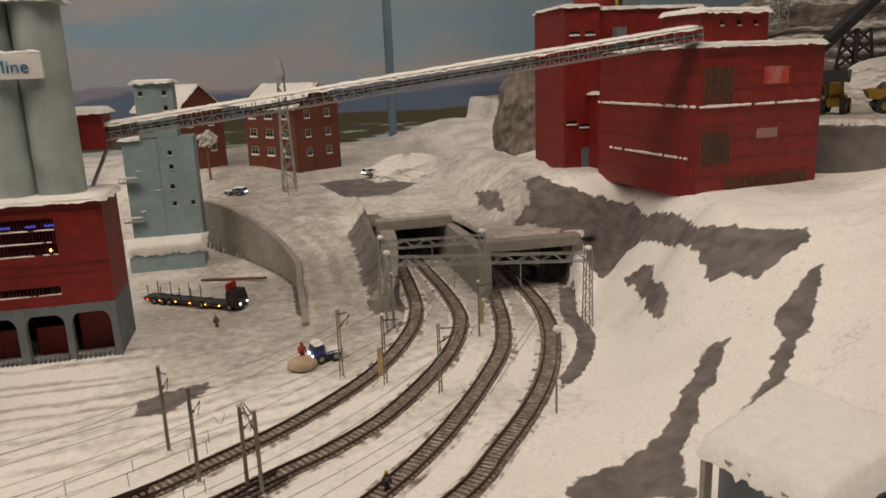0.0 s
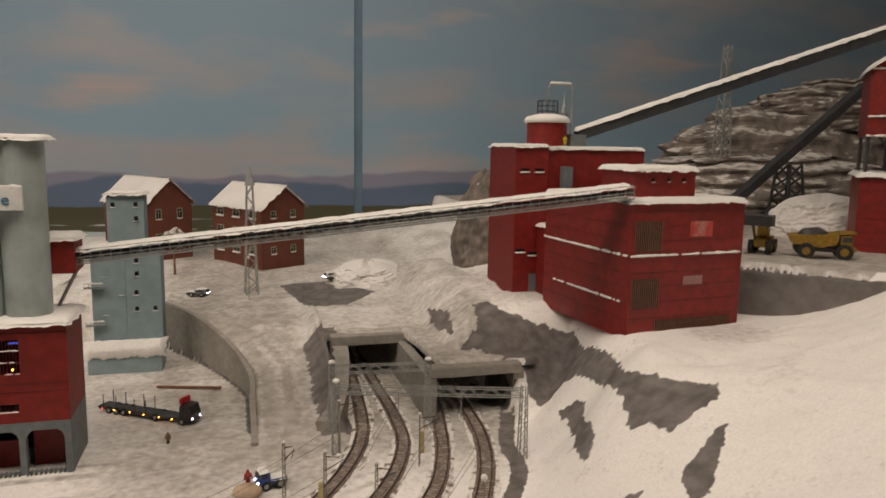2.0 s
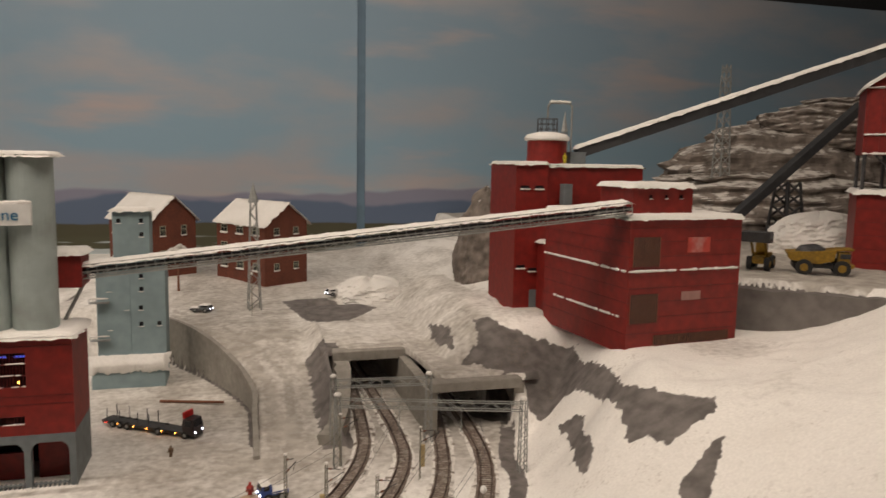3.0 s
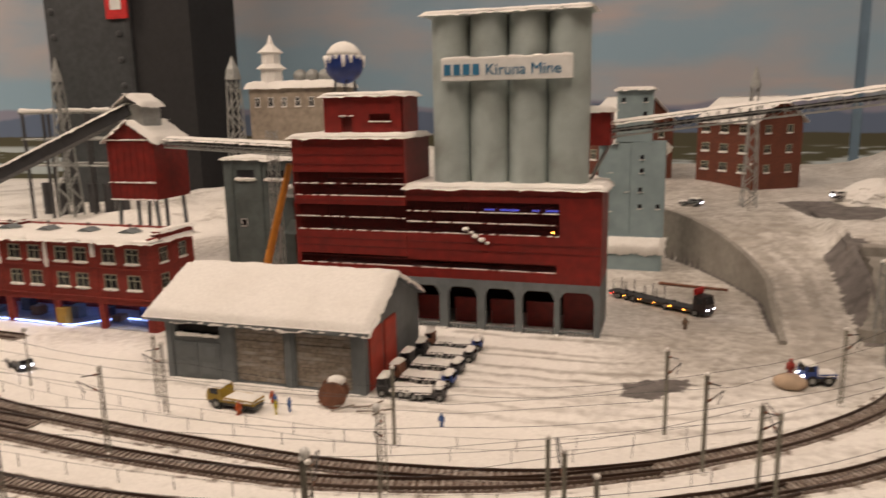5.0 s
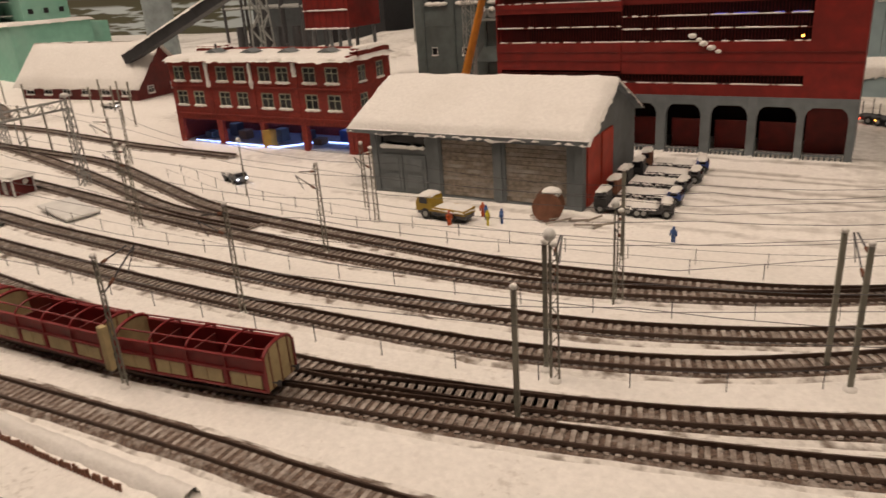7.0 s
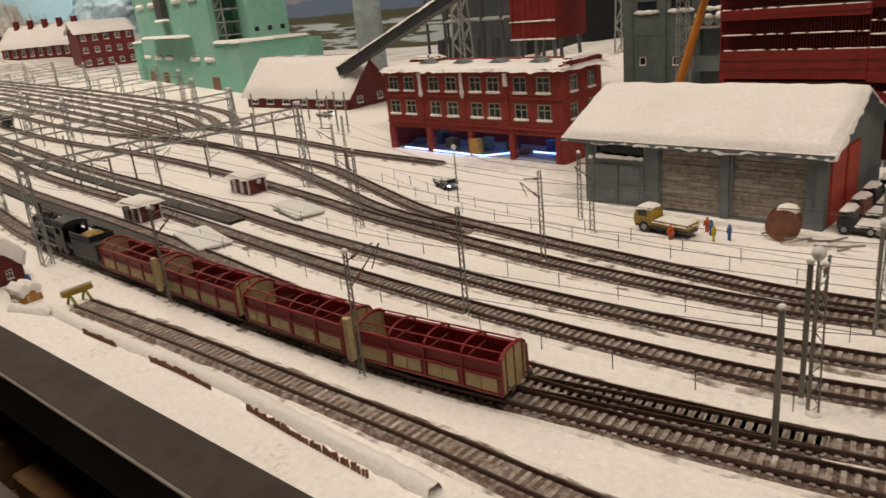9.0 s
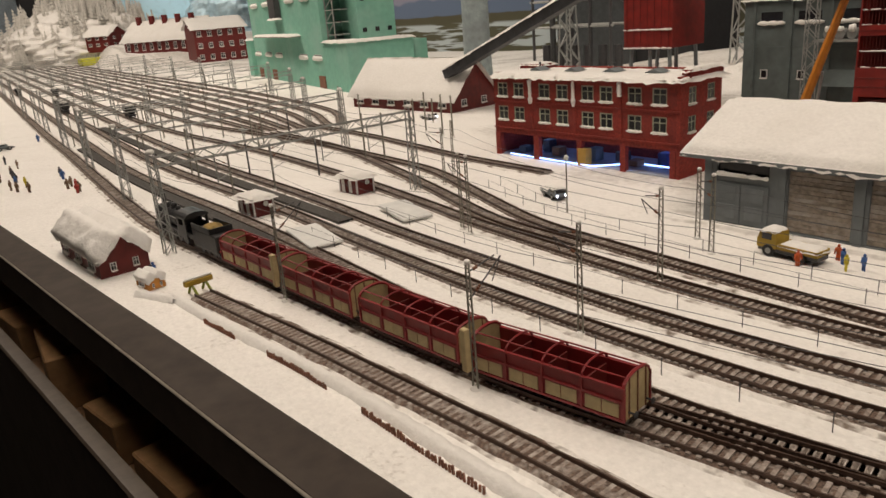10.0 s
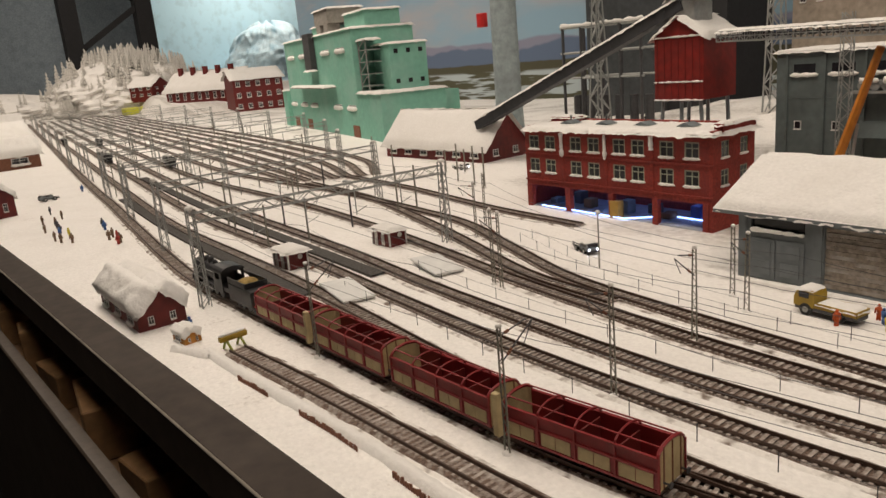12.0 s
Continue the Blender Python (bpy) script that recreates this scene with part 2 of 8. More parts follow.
def snow_sheet(bm, a, b, c, d, thick=0.006, nu=24, nv=10, rough=0.0025, droop=0.004, seed=0.0):
    """A lumpy layer of snow over the four corners a b c d (in turn round the edge), with ragged, rounded edges."""
    a, b, c, d = (Vector(p) for p in (a, b, c, d))
    up = (b - a).cross(d - a).normalized()
    if up.z < 0:
        up = -up
    cu, cv = (b - a).normalized(), (d - a).normalized()
    top = []
    for j in range(nv + 1):
        row = []
        v = j / nv
        for i in range(nu + 1):
            u = i / nu
            p = a * (1 - u) * (1 - v) + b * u * (1 - v) + c * u * v + d * (1 - u) * v
            n = noise.noise(p * 60 + Vector((seed, 0, 0)))
            n2 = noise.noise(p * 190 + Vector((0, seed, 3)))
            rim = i in (0, nu) or j in (0, nv)
            near = i in (1, nu - 1) or j in (1, nv - 1)
            h = thick * (1 + 0.25 * n + 0.15 * n2)
            if rim:
                out = (-cu if i == 0 else cu if i == nu else Vector()) + (-cv if j == 0 else cv if j == nv else Vector())
                p = p + out * (rough * (1.2 + 1.6 * n2 + n))
                h = -droop * (0.5 + 0.9 * abs(n2) + max(0, n))
            elif near:
                h *= 0.85
            row.append(bm.verts.new(p + up * h))
        top.append(row)
    for r, s in zip(top, top[1:]):
        for i in range(nu):
            bm.faces.new((r[i], r[i + 1], s[i + 1], s[i]))
    bm.faces.new([bm.verts.new(p + up * 0.0005) for p in (a, d, c, b)])
    return bm


def snow_line(bm, p, q, r=0.0025, n=30, seed=0.0, gap=0.2):
    """A broken, lumpy ridge of snow along a ledge."""
    p, q = Vector(p), Vector(q)
    step = (q - p) / n
    run = []
    for i in range(n + 1):
        c = p.lerp(q, (i + 0.5) / n)
        k = noise.noise(c * 130 + Vector((seed, 1, 7)))
        if i < n and k >= -gap:
            lump = r * (1.0 + 0.7 * k + 0.35 * noise.noise(c * 420 + Vector((3, seed, 1))))
            run.append((c + Vector((0, 0, 0.25 * r * k)), max(lump, 0.3 * r)))
        elif run:
            line = [run[0][0] - 0.6 * step, *[c for c, _ in run], run[-1][0] + 0.6 * step]
            hose(bm, line, [0.25 * r, *[v for _, v in run], 0.25 * r], 6)
            run = []
    return bm


def smooth(a, b, v):
    t = max(0.0, min(1.0, (v - a) / (b - a)))
    return t * t * (3 - 2 * t)


def curve_points(ctrl, step):
    """Even points along a smooth line through the control points."""
    P = [Vector((*c, 0)) if len(c) == 2 else Vector(c) for c in ctrl]
    P = [2 * P[0] - P[1], *P, 2 * P[-1] - P[-2]]
    fine = []
    for i in range(1, len(P) - 2):
        p0, p1, p2, p3 = P[i - 1 : i + 3]
        for k in range(24):
            t = k / 24
            fine.append(0.5 * (2 * p1 + (p2 - p0) * t + (2 * p0 - 5 * p1 + 4 * p2 - p3) * t * t + (3 * p1 - p0 - 3 * p2 + p3) * t**3))
    fine.append(P[-2])
    out, left = [fine[0]], step
    for a, b in zip(fine, fine[1:]):
        d = (b - a).length
        while d >= left:
            a = a + (b - a) * (left / d)
            out.append(a.copy())
            d = (b - a).length
            left = step
        left -= d
    return out


# ---- setting ----
def foot(y):
    """Where the snow bank beside the outer track begins."""
    return 0.30 + 0.235 * smooth(0.72, 1.15, y) + 0.055 * smooth(1.15, 1.35, y) - 0.12 * smooth(0.75, 0.5, y)


def road_edge(y):
    return 0.130 - 0.62 * max(0.0, y - 1.50) ** 1.35


def bench_in(x, y):
    """How far a place lies inside the raised quarry bench."""
    return min(x - 0.985 + 0.10 * smooth(1.45, 1.7, y), y - 1.36 + 0.9 * smooth(0.97, 1.25, x) * (x - 0.97))


def upland(x, y):
    """Height of the raised land behind and beside the tunnel."""
    h = 0.098 * smooth(1.50, 1.64, y)
    h = max(h, 0.172 * smooth(0.36, 0.60, x) * smooth(1.22, 1.48, y))
    d = x - foot(y)
    bank = 0.172 * smooth(0.0, 0.20 + 0.34 * smooth(1.10, 0.72, y), d) + 0.125 * smooth(0.30, 0.80, d) * smooth(1.28, 0.95, y) + 0.06 * smooth(0.95, 1.35, x) * smooth(1.32, 1.0, y) * smooth(0.6, 0.85, y)
    h = max(h, bank)
    bench = 0.255 * smooth(0.0, 0.05, bench_in(x, y))
    h = max(h, bench)
    h += 0.0
    return h


def land(x, y):
    n = noise.noise(Vector((x * 9, y * 9, 0))) * 0.5 + noise.noise(Vector((x * 28, y * 28, 4))) * 0.25
    if y > 1.75 and 0.28 < x < 0.90:
        low = 0.098 * smooth(1.98, 2.10, y + 0.05 * n) if x < 0.45 else 0.098
        high = upland(x, y)
        h = low + (high - low) * smooth(0.52, 0.86, x + 0.06 * n)
        h = max(h, 0.098) if y > 2.1 else h
    elif x > 0.28 and not (x < 0.60 and y > 1.30) or (x > 0.28 and x > 0.585):
        h = upland(x, y)
        h += n * 0.016 * smooth(0.01, 0.06, h) * smooth(0.02, 0.10, abs(x - 0.85) - 0.16 + abs(y - 1.40) - 0.24 + 0.10)
        if 0.28 < x < 0.585 and y < 1.60:
            h = min(h, upland(x, y)) if x > foot(y) else 0.0
    elif x > 0.28:
        h = 0.0
    else:
        edge = road_edge(y)
        ramp = 0.098 * smooth(1.22, 1.86, y)
        h = ramp * smooth(edge + 0.001, edge + 0.010, x)
        side = 0.055 * smooth(0.235, 0.29, x) * smooth(1.25, 1.45, y) * smooth(1.9, 1.6, y)
        h = max(h, h + side)
        back = 0.098 * smooth(1.98, 2.10, y + 0.05 * n) * smooth(-0.75, -0.25, x)
        h = max(h, back)
        h += (0.05 + 0.05 * n) * smooth(1.55, 2.0, y) * smooth(-0.55, -0.9, x) * smooth(-2.2, -1.4, x)
    h += n * (0.0008 + 0.002 * smooth(0.85, 1.0, y))
    h += (0.085 * smooth(-6.1, -6.6, x) + 0.08 * smooth(-7.0, -7.8, x)) * smooth(1.42, 1.62, y)
    if y > 2.05:
        h += 0.035 * max(0, noise.noise(Vector((x * 2.3, y * 2.3, 7)))) * smooth(2.05, 2.4, y)
    return h


def axis(stops):
    out = []
    for a, b, step in stops:
        n = max(1, round((b - a) / step))
        out += [a + (b - a) * i / n for i in range(n)]
    return out + [stops[-1][1]]


def front(x):
    """The line of the layout's front edge."""
    return 0.3585 + 0.0596 * (max(-2.4, min(-0.3, x)) + 0.48) + 0.03 * smooth(0.1, 0.9, x)


def far_shift(x):
    """The yard and all that lines it swings back beyond the station."""
    return 0.104 * max(0.0, -1.5 - x)


def sheet(name, xs, ys, height, material, label, category, paint=None):
    rows = np.array([[(x, yy, height(x, yy)) for x in xs] for yy in ys]).reshape(-1, 3)
    nx, ny = len(xs), len(ys)
    if name == "ground":
        rows = np.array([[(x, max(yy, front(x)) + far_shift(x) * smooth(0.30, 0.44, yy), height(x, max(yy, front(x)))) for x in xs] for yy in ys]).reshape(-1, 3)
    faces = [(j * nx + i, j * nx + i + 1, (j + 1) * nx + i + 1, (j + 1) * nx + i) for j in range(ny - 1) for i in range(nx - 1)]
    me = bpy.data.meshes.new(name)
    me.from_pydata(rows.tolist(), [], faces)
    me.polygons.foreach_set("use_smooth", [True] * len(faces))
    if paint:
        for key, fn in paint.items():
            at = me.attributes.new(key, "FLOAT", "POINT")
            at.data.foreach_set("value", [fn(*r) for r in rows])
    me.materials.append(material)
    return tagged(new(name, me), label, category, kind="structure")


# outlines of the bare rock patches in the plan
BAND = [(0.558, 1.494), (0.606, 1.432), (0.661, 1.408), (0.727, 1.384), (0.708, 1.298), (0.687, 1.144), (0.665, 1.078), (0.679, 1.006), (0.725, 0.938), (0.702, 0.911), (0.639, 0.910), (0.626, 0.953), (0.607, 0.964), (0.632, 1.024), (0.652, 1.092), (0.656, 1.193), (0.655, 1.263), (0.618, 1.277), (0.603, 1.302), (0.613, 1.336), (0.586, 1.332), (0.509, 1.404), (0.548, 1.425)]
HEART = [(0.633, 1.150), (0.593, 1.032), (0.559, 0.981), (0.566, 1.026), (0.600, 1.112), (0.609, 1.190)]
GULLY = [(0.692, 0.873), (0.628, 0.806), (0.563, 0.758), (0.524, 0.722), (0.505, 0.737), (0.563, 0.778), (0.597, 0.805), (0.599, 0.836), (0.638, 0.854)]
FOOT = [(0.564, 0.851), (0.530, 0.816), (0.486, 0.781), (0.457, 0.747), (0.434, 0.737), (0.408, 0.664), (0.326, 0.734), (0.335, 0.755), (0.396, 0.756), (0.438, 0.768), (0.463, 0.792), (0.508, 0.831), (0.543, 0.862)]
SPOT = [(0.504, 1.659), (0.526, 1.552), (0.506, 1.451), (0.494, 1.526)]
POND = [(0.214, 2.096), (0.332, 2.127), (0.448, 1.948), (0.355, 1.809), (0.265, 1.801)]
YARD = [(-0.079, 1.018), (-0.080, 1.068), (-0.045, 1.091), (0.003, 1.103), (0.009, 1.083), (-0.020, 1.044), (-0.043, 1.021)]
PATCHES = [BAND, HEART, GULLY, FOOT, SPOT, POND]


def patch(x, y, outline):
    """How far inside a ragged outline a place lies, from 0 to 1."""
    n = noise.noise(Vector((x * 40, y * 40, 2))) * 0.006 + noise.noise(Vector((x * 110, y * 110, 5))) * 0.004
    inside, near = False, 9.0
    for (ax, ay), (bx, by) in zip(outline, outline[1:] + outline[:1]):
        if (ay > y) != (by > y) and x < (bx - ax) * (y - ay) / (by - ay) + ax:
            inside = not inside
        t = max(0.0, min(1.0, ((x - ax) * (bx - ax) + (y - ay) * (by - ay)) / ((bx - ax) ** 2 + (by - ay) ** 2 + 1e-9)))
        near = min(near, math.hypot(x - ax - t * (bx - ax), y - ay - t * (by - ay)))
    return smooth(-0.010, 0.010, (near if inside else -near) + n)


def rockiness(x, y, z):
    """Bare rock: worn patches and the steep faces."""
    v = 0.75 * patch(x, y, YARD) if -0.15 < x < 0.1 and 0.95 < y < 1.2 else 0.0
    if 0.15 < x < 0.85 and 0.4 < y < 2.2:
        v = max(v, *[patch(x, y, p) for p in PATCHES])
    if x < 0.2 and y > 1.2:
        e = road_edge(y)
        v = max(v, smooth(0.012, 0.006, abs(x - e + 0.003)) * smooth(1.28, 1.36, y))
    if 0.215 < x < 0.30 and 1.28 < y < 1.62:
        v = max(v, 0.8 * smooth(0.22, 0.25, x))
    if 0.38 < x < 0.65 and 0.9 < y < 1.4:
        d = x - foot(y)
        v = max(v, 0.9 * smooth(-0.036, -0.026, d) * smooth(0.004, -0.008, d) * smooth(0.92, 0.98, y) * smooth(1.36, 1.30, y))
    if x > 0.93 and y > 0.9:
        v = max(v, smooth(-0.012, 0.0, bench_in(x, y)) * smooth(0.05, 0.04, bench_in(x, y)))
    return v


def grime_shade(x, y, z):
    """Wheel tracks and trodden snow, plus painted-in shade before the tunnel mouths."""
    v = 0.0
    n = noise.noise(Vector((x * 14, y * 14, 1)))
    if y > 1.15 and -0.05 < x < 0.35:
        mid = road_edge(y) + 0.048
        for off in (-0.018, 0.018):
            v = max(v, smooth(0.016, 0.006, abs(x - mid - off + 0.008 * n)) * smooth(1.22, 1.3, y))
    if -0.35 < x < 0.28 and 0.95 < y < 1.5:
        for off, bend in ((0.0, 0.5), (0.028, 0.5), (0.075, 0.8), (0.10, 0.8), (0.16, 0.3), (0.19, 0.3)):
            yy = 1.06 + off + bend * max(0.0, x + 0.12) ** 1.5
            v = max(v, (0.75 + 0.4 * n) * smooth(0.009, 0.003, abs(y - yy - 0.010 * n)))
    for k, off in enumerate((0.0, 0.035, 0.07, 0.1)):
        yy = 0.93 + off + 0.55 * max(0, x + 0.05) ** 1.3
        if -0.7 < x < 0.3:
            v = max(v, 0.5 * smooth(0.010, 0.003, abs(y - yy - 0.012 * n)))
    if y > 1.9:
        v = max(v, 0.55 * smooth(-0.1, 0.35, n))
    if x > -0.2 and y > 0.95:
        v = max(v, (0.80 + 0.35 * n) * smooth(0.95, 1.2, y) * smooth(-0.2, 0.0, x) * smooth(0.30, 0.2, x))
        v = max(v, (0.55 + 0.4 * n) * smooth(1.42, 1.6, y) * smooth(0.75, 0.60, x))
    if x > 0.95 and y > 1.2:
        v = max(v, (1.05 + 0.3 * n) * smooth(0.03, 0.07, bench_in(x, y)))
    # Snow darkened in colour for the low light in front of the portals.
    if 0.22 < x < 0.62 and 1.0 < y < 1.6:
        v = max(v, (0.8 + 0.3 * n) * smooth(1.02, 1.30, y) * smooth(0.02, -0.02, x - foot(y)))
    v = max(v, 0.45 * smooth(0.05, 0.55, noise.noise(Vector((x * 5, y * 5, 9)))) * smooth(0.8, 1.0, y))
    return v


def ground_material():
    m = mat("snowy_ground", (0.86, 0.835, 0.80), 0.8, 0, 260, 0.08, 0.5, (0.72, 0.69, 0.64), 0.3, 10)
    nt = m.node_tree
    p = nt.nodes["Principled BSDF"]
    last = p.inputs["Base Color"].links[0].from_socket
    tex = nt.nodes.new("ShaderNodeTexNoise")
    tex.inputs["Scale"].default_value, tex.inputs["Detail"].default_value = 42, 8
    coord = nt.nodes.new("ShaderNodeTexCoord")
    nt.links.new(coord.outputs["Object"], tex.inputs["Vector"])
    fine = nt.nodes.new("ShaderNodeTexNoise")
    fine.inputs["Scale"].default_value, fine.inputs["Detail"].default_value = 75, 6
    nt.links.new(coord.outputs["Object"], fine.inputs["Vector"])
    for key, lo, hi in (("grime_shade", (0.34, 0.31, 0.275), (0.49, 0.46, 0.415)), ("rock", (0.115, 0.103, 0.097), (0.205, 0.185, 0.175))):
        ramp = nt.nodes.new("ShaderNodeValToRGB")
        ramp.color_ramp.elements[0].color, ramp.color_ramp.elements[1].color = (*lo, 1), (*hi, 1)
        ramp.color_ramp.elements[0].position, ramp.color_ramp.elements[1].position = 0.36, 0.66
        nt.links.new(tex.outputs["Fac"], ramp.inputs["Fac"])
        at = nt.nodes.new("ShaderNodeAttribute")
        at.attribute_name = key
        mix = nt.nodes.new("ShaderNodeMix")
        mix.data_type = "RGBA"
        edge = nt.nodes.new("ShaderNodeMath")
        edge.operation = "MULTIPLY_ADD"
        edge.inputs[1].default_value = 1.1
        nt.links.new(fine.outputs["Fac"], edge.inputs[0])
        nt.links.new(at.outputs["Fac"], edge.inputs[2])
        crisp = nt.nodes.new("ShaderNodeMapRange")
        crisp.inputs["From Min"].default_value, crisp.inputs["From Max"].default_value = (0.98, 1.12) if key == "rock" else (0.66, 1.45)
        nt.links.new(edge.outputs[0], crisp.inputs["Value"])
        nt.links.new(crisp.outputs["Result"], mix.inputs["Factor"])
        nt.links.new(last, mix.inputs["A"])
        nt.links.new(ramp.outputs["Color"], mix.inputs["B"])
        last = mix.outputs["Result"]
    speck = nt.nodes.new("ShaderNodeTexNoise")
    speck.inputs["Scale"].default_value, speck.inputs["Detail"].default_value = 190, 4
    wide = nt.nodes.new("ShaderNodeTexNoise")
    wide.inputs["Scale"].default_value, wide.inputs["Detail"].default_value = 17, 5
    for n in (speck, wide):
        nt.links.new(coord.outputs["Object"], n.inputs["Vector"])
    both = nt.nodes.new("ShaderNodeMath")
    nt.links.new(speck.outputs["Fac"], both.inputs[0])
    nt.links.new(wide.outputs["Fac"], both.inputs[1])
    dots = nt.nodes.new("ShaderNodeMapRange")
    dots.inputs["From Min"].default_value, dots.inputs["From Max"].default_value, dots.inputs["To Max"].default_value = 1.19, 1.36, 0.30
    nt.links.new(both.outputs[0], dots.inputs["Value"])
    mix = nt.nodes.new("ShaderNodeMix")
    mix.data_type = "RGBA"
    mix.inputs["B"].default_value = (0.26, 0.21, 0.16, 1)
    nt.links.new(dots.outputs["Result"], mix.inputs["Factor"])
    nt.links.new(last, mix.inputs["A"])
    nt.links.new(mix.outputs["Result"], p.inputs["Base Color"])
    relief = nt.nodes.new("ShaderNodeBump")
    relief.inputs["Strength"].default_value, relief.inputs["Distance"].default_value = 0.5, 0.0035
    nt.links.new(tex.outputs["Fac"], relief.inputs["Height"])
    first = p.inputs["Normal"].links[0].from_socket
    nt.links.new(first, relief.inputs["Normal"])
    nt.links.new(relief.outputs["Normal"], p.inputs["Normal"])
    return m


GROUND = ground_material()
XS = axis([(-12, -3, 0.4), (-3, -1.4, 0.08), (-1.4, -0.25, 0.02), (-0.25, 1.15, 0.0075), (1.15, 1.7, 0.03), (1.7, 4.4, 0.2)])
YS = axis([(0.27, 0.6, 0.02), (0.6, 0.85, 0.011), (0.85, 1.75, 0.0075), (1.75, 2.2, 0.018), (2.2, 3.6, 0.1)])
sheet("ground", XS, YS, land, GROUND, "snow-covered model landscape with bare rock and wheel tracks", "ground", {"rock": rockiness, "grime_shade": grime_shade})


def lid(x, y):
    return max(0.094, upland(x, y)) + 0.004 + 0.004 * noise.noise(Vector((x * 22, y * 22, 4)))


# snow lying over the two tunnels, cut along the portals
def tunnel_roof():
    bm = bmesh.new()
    nu, nv = 44, 60
    grid = []
    for j in range(nv + 1):
        row = []
        for i in range(nu + 1):
            x = 0.262 + (0.635 - 0.262) * i / nu
            y0 = 1.565 if x < 0.43 else 1.565 - 0.235 * smooth(0.43, 0.455, x)
            y = y0 + (2.0 - y0) * (j / nv) ** 1.4
            drop = 0.012 if j == 0 else 0.0
            row.append(bm.verts.new((x, y, lid(x, y) - drop)))
        grid.append(row)
    for r, s in zip(grid, grid[1:]):
        for i in range(nu):
            bm.faces.new((r[i], r[i + 1], s[i + 1], s[i]))
    me = mesh("tunnel_roof", bm, GROUND, True)
    pts = [v.co for v in me.vertices]
    for key, fn in (("rock", rockiness), ("grime_shade", grime_shade)):
        me.attributes.new(key, "FLOAT", "POINT").data.foreach_set("value", [fn(*p) for p in pts])
    tagged(new("tunnel_roof", me), "snow and rock lying over the railway tunnels", "ground", kind="structure")


tunnel_roof()
tunnel = thing("tunnel_portal", "grey concrete double railway tunnel portal under snow", "tunnel", kind="structure")
bm = bmesh.new()
box(bm, 0.285, 0.455, 1.550, 1.580, 0.075, 0.096, bevel=0.002)
box(bm, 0.285, 0.303, 1.555, 1.9, 0, 0.075)
part("lintel", bm, CONCRETE, tunnel)
bm = bmesh.new()
box(bm, 0.425, 0.595, 1.310, 1.340, 0.076, 0.095, bevel=0.002)
part("lintel", bm, CONCRETE, tunnel)
bm = bmesh.new()
box(bm, 0.420, 0.440, 1.318, 1.9, 0.0, 0.080)
part("middle_wall", bm, CONCRETE, tunnel)
bm = bmesh.new()
box(bm, 0.585, 0.605, 1.325, 1.9, -0.01, 0.080)
part("side_wall", bm, CONCRETE, tunnel)
# Black sheet stands in for the darkness deep inside both tunnels.
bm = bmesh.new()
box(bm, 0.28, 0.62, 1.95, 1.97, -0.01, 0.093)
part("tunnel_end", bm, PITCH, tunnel)


